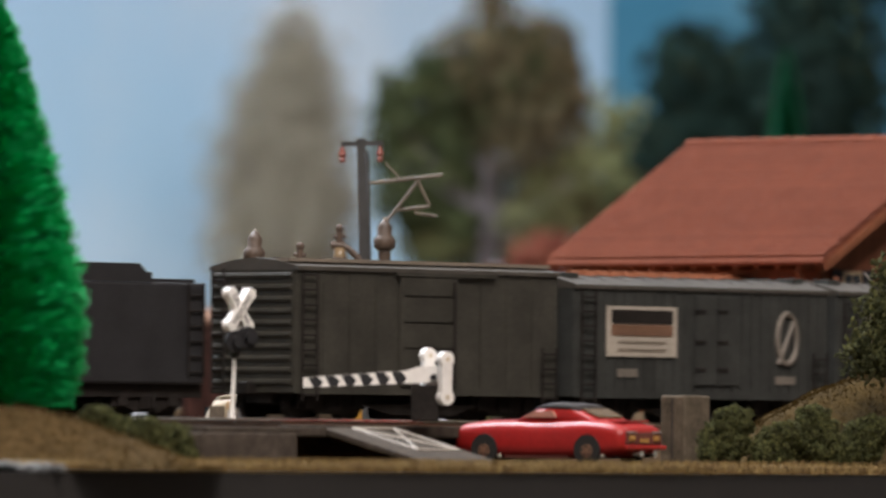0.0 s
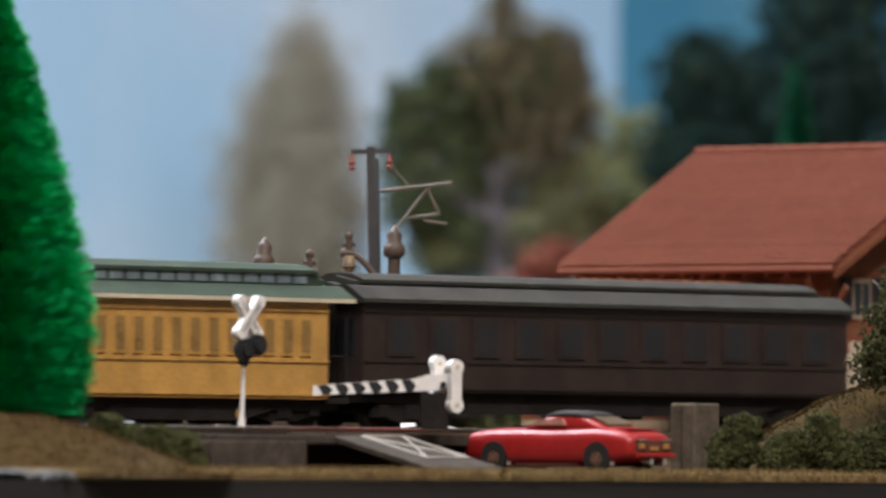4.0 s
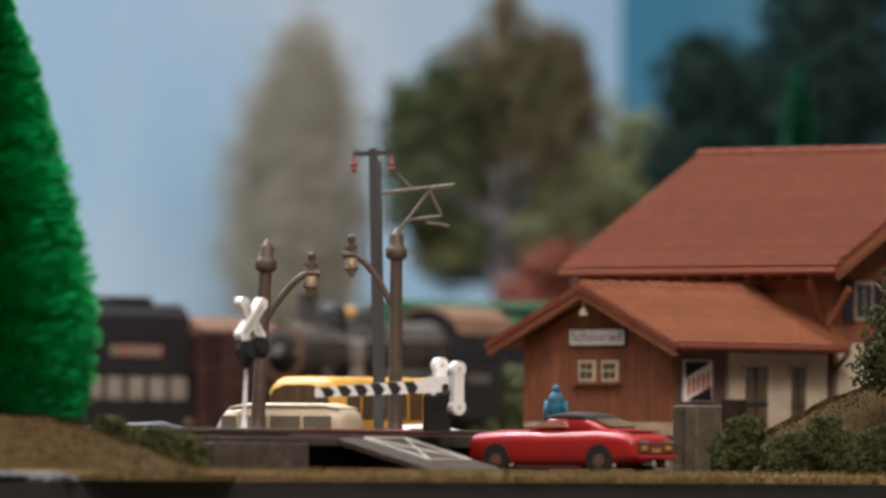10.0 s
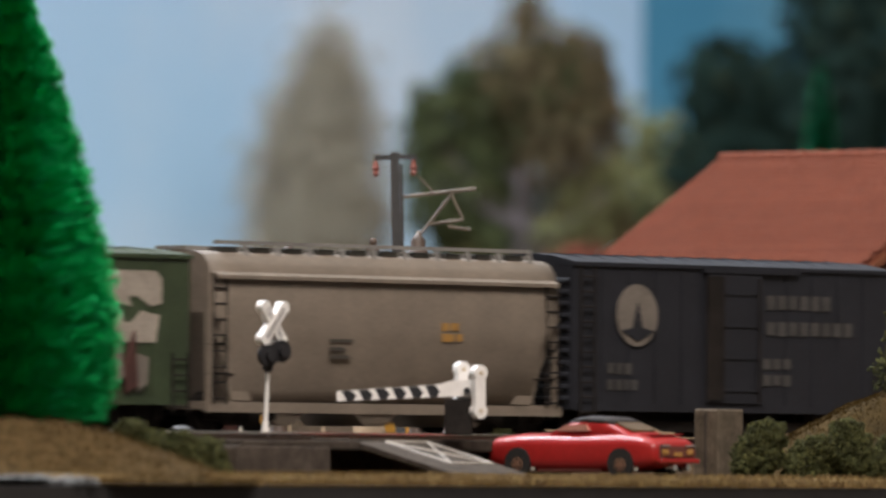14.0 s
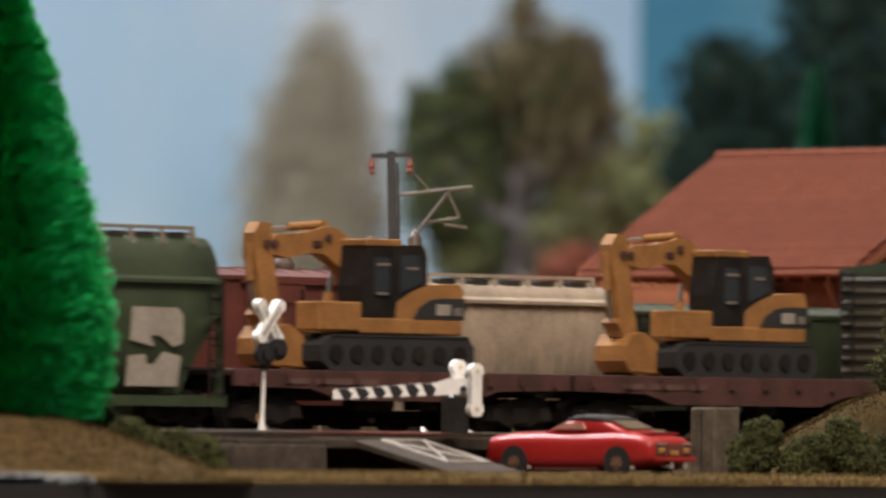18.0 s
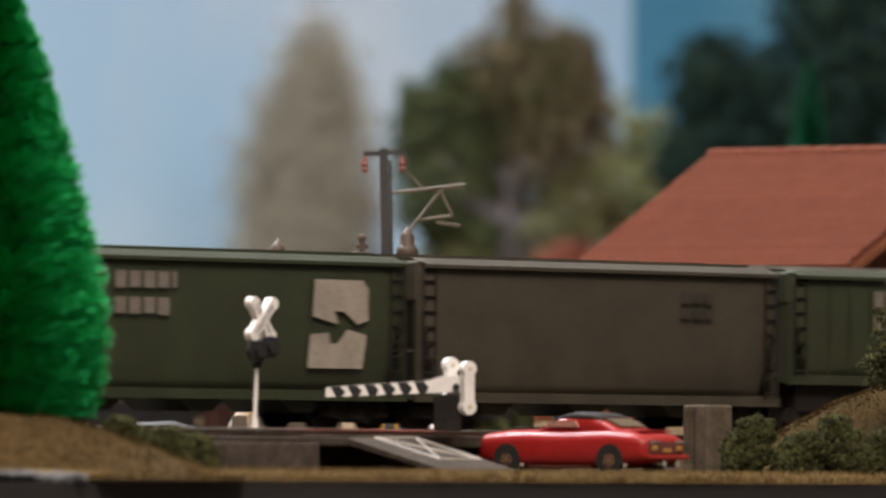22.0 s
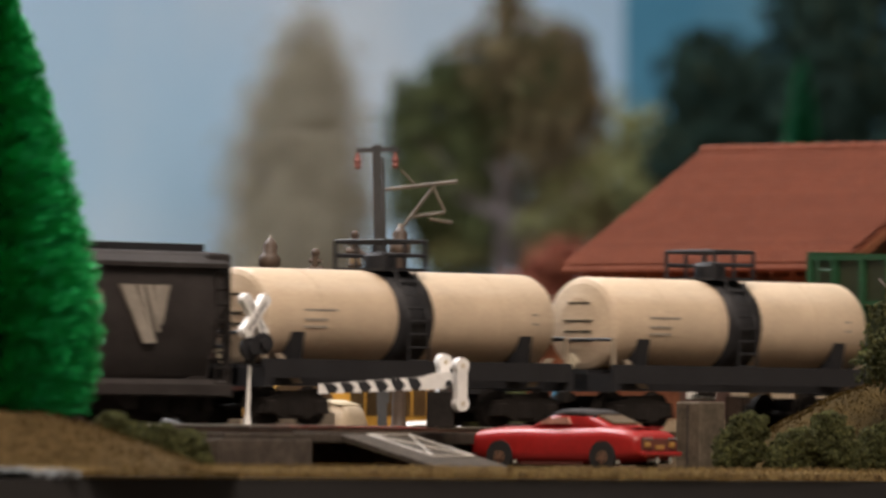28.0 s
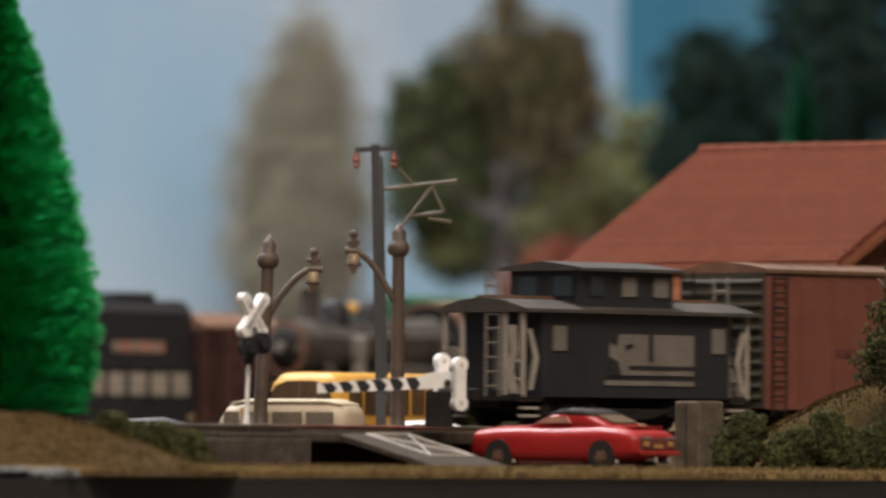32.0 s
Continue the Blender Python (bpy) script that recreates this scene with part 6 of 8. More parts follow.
def wheels(car, xs, half, r, w=2.6, hub="chrome"):
    for x in xs:
        for y in (-half, half):
            s = -1 if y < 0 else 1
            tyre = part("wheel", R((x, y - w / 2, r), (x, y + w / 2, r), r, n=20), "rubber", car)
            part("rim", R((x, y + s * w / 2, r), (x, y + s * (w / 2 + 0.25), r), r * 0.58, n=16), hub, tyre)
            for i in range(5):
                a0 = 2 * math.pi * i / 5 + 0.3
                part("rim_slot", R((x + r * 0.4 * math.cos(a0), y + s * (w / 2 + 0.1), r + r * 0.4 * math.sin(a0)), (x + r * 0.4 * math.cos(a0), y + s * (w / 2 + 0.32), r + r * 0.4 * math.sin(a0)), r * 0.12, n=8), "fascia", tyre)
            part("hub_cap", R((x, y + s * (w / 2 + 0.2), r), (x, y + s * (w / 2 + 0.6), r), r * 0.25, n=10), hub, tyre)


def red_car():
    c = thing("red_sports_car", "glossy red coupe model car with a black roof", "car", mm(34.4, 2556, -10.5, 0, 0, 145))
    part("body", loft([(27.4, 7.6, 3.4, 7.4), (26.8, 8.9, 2.4, 9.0), (24.8, 9.8, 1.6, 10.2), (18, 10.2, 0.9, 11.0), (9, 10.4, 0.8, 11.2), (0, 10.4, 0.8, 11.0), (-8, 10.4, 0.8, 11.2), (-15, 10.6, 0.9, 11.4), (-21, 10.3, 1.4, 10.8), (-24.6, 9.9, 2.2, 10.0), (-26.0, 9.4, 2.8, 9.2), (-26.6, 8.6, 3.2, 8.2)], 32, 0.5), "redcar", c, smooth=True)
    part("cabin", loft([(9.0, 8.6, 9.4, 10.4), (5.0, 8.2, 9.2, 13.0), (1.6, 7.8, 9.0, 14.5), (-3, 7.6, 9.0, 15.3), (-7.5, 7.6, 9.0, 15.1), (-11, 7.9, 9.0, 14.0), (-15, 8.2, 9.0, 12.1), (-19, 8.4, 9.0, 10.4)], 20, 0.55), "redcar", c, smooth=True)
    part("roof_panel", loft([(2.6, 6.6, 13.6, 14.5), (0, 7.2, 13.4, 15.3), (-3, 7.4, 13.2, 15.7), (-8, 7.4, 13.0, 15.4), (-11.4, 6.8, 12.8, 14.3)], 18, 0.5), "cartop", c, "black roof panel", smooth=True)
    for y0, y1 in ((-8.5, -7.2), (7.2, 8.5)):
        part("side_window", PR([(5.6, 11.7), (2.4, 13.3), (-3.6, 13.5), (-4.6, 11.7)], "y", y0, y1), "pink", c)
    part("rear_window", PR([(-11.2, 14.2), (-16.4, 12.1), (-16.6, 11.7), (-11.4, 13.4)], "y", -5.8, 5.8), "bronzeglass", c)
    part("windscreen", PR([(2.6, 14.3), (8.2, 11.2), (8.0, 10.8), (2.4, 13.8)], "y", -6.6, 6.6), "darkglass", c)
    part("tail_panel", B(-26.9, -26.2, -8.2, 8.2, 4.6, 8.0, bevel=0.3), "deepred", c, "dark red tail panel")
    for y in (-7.6, 3.8):
        lamp = part("tail_lamp", B(-27.3, -26.4, y + 0.6, y + 3.2, 5.6, 7.0, bevel=0.3), "dullyellow", c, "amber tail lamp")
        part("lamp_rim", B(-27.1, -26.7, y - 0.3, y + 4.1, 7.8, 8.2), "chrome", lamp)
    part("number_plate", B(-27.2, -26.6, -1.8, 1.8, 5.2, 6.3), "dullyellow", c)
    part("rear_bumper", B(-28.0, -26.6, -9.2, 9.2, 3.4, 4.6, bevel=0.45), "redcar", c)
    part("front_bumper", B(26.4, 27.6, -7.6, 7.6, 3.0, 4.2, bevel=0.4), "chrome", c)
    part("boot_lid_seam", B(-24, -19.6, -6.6, 6.6, 10.6, 11.0, bevel=0.15), "redcar", c)
    for y in (-3.5, 2.5):
        part("exhaust", R((-28.0, y, 2.3), (-25, y, 2.3), 0.9, n=10), "chrome", c)
    for y in (-10.5, 10.2):
        part("sill_trim", B(-10, 10, y, y + 0.3, 1.2, 1.7), "deepred", c)
        for x in (-16, 16.5):
            # black disc on the flank paints the shade inside the wheel opening
            part("arch_shade", R((x, y - 0.12, 3.3), (x, y + 0.42, 3.3), 4.05, n=24), "fascia", c)
            part("mud_guard", B(x - 5.4, x - 4.2, y - 0.1, y + 0.4, 1.2, 2.2, bevel=0.2), "letter", c)
    part("door_seam", B(-5.2, -5.0, -10.45, -10.1, 3.2, 10.0), "deepred", c)
    part("door_handle", B(-3.6, -1.8, -10.75, -10.3, 8.2, 8.6), "chrome", c)
    wheels(c, (-16, 16.5), 9.3, 3.0, hub="coachbrown")
    return c


def van():
    c = thing("camper_van", "cream microbus model with dark side windows", "van", mm(-42.8, 2800, -12.6, 0, 0, 158))
    c.scale = (0.9, 0.92, 0.95)
    part("body", loft([(22.5, 8.0, 3, 13), (21.5, 9.2, 2.4, 17), (19, 9.8, 2.2, 20.5), (14, 10, 2.2, 21.5), (-16, 10, 2.2, 21.6), (-20.5, 9.6, 2.4, 20.4), (-22, 8.8, 3, 17)], 20, 0.42), "vw", c, smooth=True)
    part("roof", loft([(18, 8.0, 20.6, 21.2), (12, 8.6, 20.6, 22.4), (-15, 8.6, 20.6, 22.4), (-20, 8, 20.4, 21)], 16, 0.6), "cream", c, smooth=True)
    for x0, x1 in ((-18.5, -9), (-7.6, 2.6), (4, 13), (14.2, 19.4)):
        for y in (-10.25, 9.95):
            part("side_window", B(x0, x1, y, y + 0.3, 13.4, 18.4, bevel=0.1), "dustglass", c)
    part("windscreen", B(21.0, 22.4, -7.4, 7.4, 13, 18), "darkglass", c)
    part("belt_trim", B(-20, 20, -10.35, -9.9, 11.6, 12.3), "letter", c)
    part("front_bumper", B(22.4, 23.6, -8.6, 8.6, 3, 4.6, bevel=0.3), "letter", c)
    wheels(c, (-13, 13.5), 8.6, 3.7)
    return c


def coach_bus():
    c = thing("yellow_bus", "yellow post bus model with a dark glazed front", "bus", mm(-25.0, 2880, -12, 0, 0, 234))
    c.scale = (0.76, 0.95, 1.0)
    part("body", loft([(36.5, 10.4, 4, 24), (35, 12.4, 3, 27.5), (31, 13.2, 3, 29), (-32, 13.2, 3, 29), (-35.5, 12.6, 3, 27.5), (-36.5, 11.4, 4, 24)], 22, 0.36), "busyellow", c, smooth=True)
    for i in range(6):
        x = -32 + i * 10.2
        for y in (-13.5, 13.15):
            part("side_window", B(x, x + 8.4, y, y + 0.35, 16.5, 25, bevel=0.15), "bronzeglass", c)
    part("windscreen", PR([(-11.4, 12.5), (11.4, 12.5), (11.4, 22), (9.6, 25), (5, 26.4), (-5, 26.4), (-9.6, 25), (-11.4, 22)], "x", 35.4, 37.0), "bronzeglass", c, "broad arched windscreen")
    part("screen_post", B(36.9, 37.3, -0.3, 0.3, 12.5, 26), "rust", c)
    part("front_bumper", B(36.6, 38, -11, 11, 3, 5, bevel=0.3), "letter", c)
    for y in (-8, 8):
        part("headlamp", R((36.6, y, 8.5), (37.8, y, 8.5), 1.7, n=14), "letter", c)
    part("side_band", B(-34, 34, -13.5, -13.0, 13.6, 14.6), "letter", c)
    wheels(c, (-20, 22), 11.8, 5.2, 3)
    return c


def saloon(label, x, y, turn, colour):
    c = thing("parked_car", label, "car", mm(x, y, -12, 0, 0, turn), group="parked cars")
    part("body", loft([(24, 8, 3, 7), (22, 9.4, 2.2, 8.6), (10, 9.8, 2, 9.6), (-12, 9.8, 2, 9.8), (-22, 9.3, 2.2, 9), (-24, 8, 3, 7)], 18, 0.45), colour, c, smooth=True)
    part("cabin", loft([(10, 8.4, 9, 9.8), (4, 7.8, 9, 14.6), (-6, 7.8, 9, 15.2), (-12, 8, 9, 13.6), (-16, 8.4, 9, 9.8)], 16, 0.5), colour, c, smooth=True)
    for yy in (-8.5, 7.6):
        part("side_window", PR([(6, 10.4), (3, 13.6), (-6, 13.8), (-11, 12.6), (-12.5, 10.4)], "y", yy, yy + 0.9), "darkglass", c)
    part("windscreen", PR([(3.6, 14.4), (9.6, 10.2), (9.2, 9.9), (3.2, 13.8)], "y", -6.6, 6.6), "letter", c)
    wheels(c, (-14, 14.5), 8.6, 3.4)
    return c


red_car()
van()
coach_bus()
saloon("white model saloon parked by the bus", -8.1, 2840, 200, "white")
saloon("dark grey model saloon parked behind the rails", -85.5, 2790, 175, "polegrey")

# ---- platform lamps, mast, figure ----


def lamp_post(label, x, y, lean, side, h=58.0, rise=13.0):
    p = thing("lamp_post", label, "street lamp", mm(x, y, -3.2, 0, lean, 0), group="station lamps")
    part("post", lathe(bmesh.new(), [(3.2, 0), (3.2, 3), (2.3, 4.5), (2.0, 8), (1.75, h - 10), (1.8, h - 8)], 14), "lamp", p, smooth=True)
    part("capital", lathe(bmesh.new(), [(1.9, h - 9), (3.0, h - 8), (3.2, h - 6), (2.6, h - 5), (2.0, h - 4.4), (2.2, h - 2.2), (1.5, h - 1.2), (0.6, h)], 14), "lamp", p, smooth=True)
    part("finial", ball(bmesh.new(), (0, 0, h), 0.7, 8), "letter", p)
    bm = bmesh.new()
    pts = [Vector((side * (1 + 11.9 * k), 0, h - 22 + rise * math.sin(k * 1.5))) for k in [i / 8 for i in range(9)]]
    for a, b in zip(pts, pts[1:]):
        rod(bm, a, b, 1.0, 0.9, 8)
    part("arm", bm, "lamp", p)
    e = pts[-1]
    bm = R((e.x - side * 1.5, 0, e.z), (e.x + side * 2.5, 0, e.z), 1.1, n=8)
    rod(bm, (e.x, 0, e.z), (e.x, 0, e.z + 4.4), 0.9, 0.9, 8)
    ball(bm, (e.x, 0, e.z + 4.8), 1.3, 8)
    rod(bm, (e.x - 1.8, 0, e.z + 2.4), (e.x + 1.8, 0, e.z + 2.4), 0.6, n=6)
    part("arm_fitting", bm, "lamp", p)
    part("lantern", lathe(bmesh.new(), [(0.6, e.z - 6.6), (1.2, e.z - 5.2), (2.0, e.z - 4.0), (1.8, e.z - 3.0), (1.5, e.z - 0.8)], 12, (e.x, 0)), "lampglass", p, "yellowed lantern glass", smooth=True)
    part("lantern_rim", lathe(bmesh.new(), [(1.9, e.z - 4.4), (2.3, e.z - 4.0), (2.0, e.z - 3.5)], 12, (e.x, 0)), "lamp", p)
    return p


lamp_post("brown cast lamp post leaning a little, lantern on a curved arm", -51.7, 2761, 2.6, 1, 57.5, 13.6)
lamp_post("upright brown cast lamp post with a lantern on a curved arm", -12.7, 2803, 0, -1, 62.0, 14.6)


def mast():
    m = thing("overhead_line_mast", "dark grey overhead line mast with a tan bracket", "mast", mm(-17.3, 2850, -12, 0, -1.6, 0))
    part("mast_pole", PR([(-1.5, 0), (1.5, 0), (1.2, 95.5), (-1.2, 95.5)], "y", -1.2, 1.2), "polegrey", m)
    part("mast_flange", B(1.3, 2.2, -1.6, 1.6, 20, 92), "polegrey", m)
    part("cross_arm", B(-5.8, 6.6, -0.5, 0.5, 93.4, 94.8), "polegrey", m)
    for x in (-5.6, 5.4):
        part("insulator", lathe(bmesh.new(), [(0.5, 88.6), (1.1, 89.4), (0.7, 90.2), (1.2, 91), (0.8, 92), (0.4, 93.4)], 10, (x, 0)), "insul", m, "red brown insulator")
    bm = rod(bmesh.new(), (1.5, 0, 82.4), (23.5, 0, 84.4), 0.55, n=6)
    rod(bm, (6.0, 0, 70), (17, 0, 83.6), 0.5, n=6)
    rod(bm, (16.5, 0, 82.5), (19.6, 0, 75.6), 0.45, n=6)
    rod(bm, (9.8, 0, 74.4), (19.6, 0, 75.4), 0.45, n=6)
    rod(bm, (15, 0, 73.6), (21.8, 0, 72.4), 0.45, n=6)
    rod(bm, (6.8, 0, 88.4), (11.5, 0, 83.2), 0.35, n=5)
    part("bracket", bm, "masttan", m)
    return m


mast()
fg = bmesh.new()
ball(fg, (0, 0, 18.0), 1.35, 12)
for rowz, w in ((8, 2.6), (12, 3.2), (14, 3.0)):
    ball(fg, (0, 0, rowz), w, 10, (1, 0.7, 1.1))
rod(fg, (-1.2, 0, 0), (-1.2, 0, 8), 1.1, 1.4, 8)
rod(fg, (1.2, 0, 0), (1.2, 0, 8), 1.1, 1.4, 8)
rod(fg, (-3, 0, 14), (-4, -1, 8), 0.9, 0.7, 8)
rod(fg, (3, 0, 14), (4, -1, 8), 0.9, 0.7, 8)
fig = part("figurine", fg, "blue", smooth=True)
fig.matrix_basis = mm(34.1, 2855, -2.5) @ Matrix.Diagonal((0.85, 0.85, 0.9, 1))
tagged(fig, "small blue painted plastic figurine by the station", "figurine")
tk = thing("luggage_trunk", "dark closed luggage trunk on the platform edge", "trunk", mm(24.0, 2866, -2.6, 0, 0, 48))
part("trunk_box", B(-5, 5, -2.6, 2.6, 0, 5.0, bevel=0.4), "sleeper", tk)
for x in (-2.6, 2.6):
    part("trunk_strap", B(x - 0.4, x + 0.4, -2.75, 2.75, 0, 5.15), "truck", tk)
ct = thing("wooden_crate", "dark wooden crate leaning at the station wall", "crate", on_line(221, 80.5, 0.4, 12))
part("crate_box", B(-4, 4, -2, 2, 0, 11, bevel=0.3), "sleeper", ct)
for x in (-3.2, 0, 3.2):
    part("slat", B(x - 0.9, x + 0.9, -2.4, -2.0, 0.3, 10.6), "sleeper", ct)

# ---- standing stock in the yard ----
def yard_diesel():
    lo = thing("diesel_locomotive", "black hood diesel standing in the yard with pale orange lettering", "locomotive", on_line(402.0, YARD, -9.2), group="yard stock")
    hood = part("hood", PR([(-11.5, 33.8), (11.5, 33.8), (11.5, 52), (9, 55), (-9, 55), (-11.5, 52)], "x", -98, 76), "black", lo)
    part("walkway", B(-98, 76, -15, 15, 31.6, 33.8, bevel=0.3), "black", lo)
    part("side_skirt", B(-98, 76, -13.8, 13.8, 12, 31.6), "black", lo)
    for i in range(8):
        part("lettering", B(36 + i * 3.3, 38.4 + i * 3.3, -12.0, -11.4, 37.6, 41.4, bevel=0.2), "pink" if i % 3 else "letter", lo)
    for i in range(16):
        part("walkway_panel", B(-96 + i * 10.6, -87.6 + i * 10.6, -14.4, -13.7, 22.6, 30.4, bevel=0.2), "letter", lo, "pale panel in the handrail")
        part("rail_stanchion", R((-97 + i * 10.6, -14.9, 20), (-97 + i * 10.6, -14.9, 33), 0.45, n=5), "black", lo)
    for i in range(9):
        part("hood_door", B(-94 + i * 14, -82 + i * 14, -11.9, -11.4, 35, 50.5, bevel=0.2), "black", hood)
    part("hood_cap", B(42, 62, -7, 7, 54.8, 58.6, bevel=0.5), "black", hood)
    part("hood_cap", B(22, 31, -5, 5, 54.8, 57.2, bevel=0.5), "black", hood)
    part("hood_cap", B(68, 76, -8, 8, 54.8, 56.0, bevel=0.3), "truck", hood)
    part("corner_light", ball(bmesh.new(), (72, -15.2, 14.5), 1.6, 10), "lampglass", lo)
    for x in (-60, 46):
        bogie(lo, x)
    return lo


yard_diesel()
car = boxcar("rust brown boxcar standing in the yard", 40, "flatbrown", z0=12, z1=47, top=52, roof="coachbrown", group="yard stock")
car.matrix_basis = on_line(500.0, YARD, -9.2)


def steam_engine():
    e = thing("steam_locomotive", "dusty black steam locomotive standing in the yard", "locomotive", on_line(562.0, SIDING, -9.2), group="yard stock")
    part("boiler", R((-48, 0, 39.6), (10, 0, 40.6), 9.4, 10.8, n=28), "boiler", e, "dusty brown boiler", smooth=False)
    for x in (-34, -18, -2):
        part("boiler_band", R((x, 0, 39.8), (x + 1.2, 0, 39.8), 10.2 + (x + 34) * 0.02, n=28), "truck", e)
    part("smokebox", R((-66, 0, 39.6), (-48, 0, 39.6), 10.2, n=28), "boiler", e)
    door = part("smokebox_door", lathe(bmesh.new(), [(8.4, 0), (8.0, 0.8), (5.0, 2.0), (1.2, 2.6)], 22), "truck", e, smooth=True)
    door.matrix_basis = mm(-66, 0, 39.6, 0, -90, 0)
    part("door_rim", R((-66.8, 0, 39.6), (-65.6, 0, 39.6), 9.8, n=28), "coachbrown", e)
    part("headlamp", R((-70.4, 0, 40), (-68.0, 0, 40), 1.9, n=12), "dimletter", e)
    for y in (-6.2, 6.2):
        part("door_hinge", B(-67.6, -66.6, y - 1.2, y + 1.2, 38.6, 40.6), "dimletter", e)
    part("chimney", lathe(bmesh.new(), [(4.2, 47.6), (3.4, 50), (3.3, 59), (3.8, 60.6), (3.2, 61)], 16, (-54, 0)), "boiler", e)
    for x, r in ((-41, 5.2), (-23, 5.6)):
        part("dome", lathe(bmesh.new(), [(r + 0.8, 47.5), (r, 50), (r, 54.4), (r * 0.8, 56.4), (r * 0.3, 57.4)], 16, (x, 0)), "black", e, smooth=True)
    part("bell", ball(bmesh.new(), (-32, 0, 54), 2.2, 10), "busyellow", e)
    cab = part("cab", PR([(-15, 17), (15, 17), (15, 47), (12.5, 52), (7, 55), (0, 56), (-7, 55), (-12.5, 52), (-15, 47)], "x", 9, 32), "black", e, "black arched cab")
    part("cab_roof", PR([(-16, 47), (-13.2, 52.6), (-7, 56), (0, 57), (7, 56), (13.2, 52.6), (16, 47), (13.6, 51), (7, 54.6), (0, 55.6), (-7, 54.6), (-13.6, 51)], "x", 7.5, 38), "coachbrown", cab, "dusty brown cab roof")
    for x in (12, 22):
        part("cab_window", B(x, x + 7.5, -15.3, -14.9, 38, 47), "darkglass", cab)
    for y in (-11.5, 7.0):
        part("front_window", B(8.7, 9.1, y, y + 4.5, 41, 49), "darkglass", cab)
    for i in range(5):
        part("cab_lettering", B(14 + i * 2.4, 15.6 + i * 2.4, -15.3, -14.9, 30, 32.6), "dimletter", cab)
    part("running_board", B(-66, 9, -14, 14, 26, 27.4), "boiler", e)
    part("cylinder", R((-62, -12.5, 14), (-46, -12.5, 14), 6, n=14), "black", e)
    part("steam_pipe", R((-54, -9, 34), (-54, -12.5, 18), 2.2, n=10), "boiler", e)
    for k in range(3):
        wheel = part("driving_wheel", R((-30 + k * 19, -10, 9.5), (-30 + k * 19, -7, 9.5), 9.2, n=22), "truck", e)
        part("wheel_boss", R((-30 + k * 19, -10.6, 9.5), (-30 + k * 19, -10, 9.5), 2.4, n=10), "boiler", wheel)
    part("side_rod", B(-34, 12, -12, -10.8, 8.6, 10.4), "steel", e)
    part("handrail", R((-60, -10.8, 44), (8, -11.6, 44.6), 0.45, n=5), "steel", e)
    part("air_pump", lathe(bmesh.new(), [(3.0, 29), (3.2, 31), (2.4, 35), (3.2, 37), (3.2, 43), (2, 44)], 12, (-40, -11)), "dimletter", e, "grey air pump")
    part("air_tank", R((-30, -11.5, 31), (4, -11.5, 31), 3.2, n=12), "boiler", e)
    part("frame", B(-66, 32, -8, 8, 8, 26), "truck", e)
    part("pilot_beam", B(-68, -66, -13, 13, 10, 22), "black", e)
    return e


steam_engine()
car = coach("dark coach with a green roof standing in the yard", 150, "black", "green2", z0=12, eave=50, top=59.5, windows=9, group="yard stock")
car.matrix_basis = on_line(664.0, YARD, -9.2)

# ---- trees before the sky boards ----
tree("tall slim tan grey poplar before the sky board", (-68.8, 4760, -12), (110, 2.4), [("tanleaf", 24000, [(-2, 0, 92, 29, 14, 34), (-1, 0, 118, 28, 13, 36), (0, 0, 142, 23, 10, 30), (2, 0, 160, 15, 7, 22), (-2, 0, 72, 26, 12, 24)]), ("tanleaf", 9000, [(-2, 0, 92, 35, 14, 38), (-1, 0, 120, 34, 13, 40), (1, 0, 146, 28, 10, 34), (3, 0, 170, 15, 7, 24)])], 61, size=0.85, limbs=8, grow=1.22)
tree("large autumn oak in olive and brown before the sky board", (27.4, 4636, -12), (112, 3.6), [("oakleaf", 1500, [(-21, 0, 94, 13, 8, 13), (-10, 0, 84, 9, 6, 9), (-29, 0, 104, 10, 8, 10)]), ("oakbrown", 1500, [(21, 0, 142, 14, 10, 17), (29, 0, 128, 9, 8, 12)]), ("palegreenleaf", 700, [(18, 0, 86, 15, 8, 10), (-18, 2, 78, 14, 8, 8)]), ("oakleaf", 3900, [(-32, 0, 120, 11, 10, 20), (-28, 0, 98, 15, 10, 15), (-16, 3, 114, 14, 10, 22), (-18, 5, 80, 13, 8, 15), (-20, 0, 136, 12, 10, 12)]), ("oakbrown", 3300, [(4, 0, 144, 25, 16, 18), (2, 2, 164, 12, 9, 9), (15, -2, 118, 20, 13, 18), (0, 5, 124, 17, 10, 15)]), ("oakleaf", 1900, [(-3, 10, 96, 20, 8, 22), (7, 10, 78, 20, 8, 13), (-14, 9, 74, 14, 8, 10)]), ("oakleaf", 2200, [(8, 3, 134, 26, 14, 24), (-8, 2, 130, 18, 10, 18)]), ("palegreenleaf", 1300, [(24, 0, 96, 15, 10, 14), (32, 0, 106, 9, 8, 14)]), ("oakbrown", 2200, [(24, 3, 92, 16, 10, 16), (18, 0, 76, 13, 10, 11)])], 62, size=1.35, limbs=9, bark="darkbark", grow=1.34)
tree("pale yellow-green tree beside the oak", (93.0, 4775, -12), (86, 3), [("palegreenleaf", 700, [(0, 0, 124, 17, 12, 21), (10, 0, 108, 16, 12, 20), (-10, 0, 100, 14, 10, 18)]), ("oakleaf", 400, [(4, 2, 98, 18, 12, 20)])], 63, size=2.4, limbs=6, grow=1.27)
tree("low rust-red shrub under the oak", (54.0, 4521, -12), (50, 2), [("redleaf", 900, [(0, 0, 74, 13, 10, 10), (-10, 0, 62, 12, 10, 10), (8, 0, 60, 14, 10, 10)])], 64, size=2.0, limbs=4, grow=1.27, name="shrub")
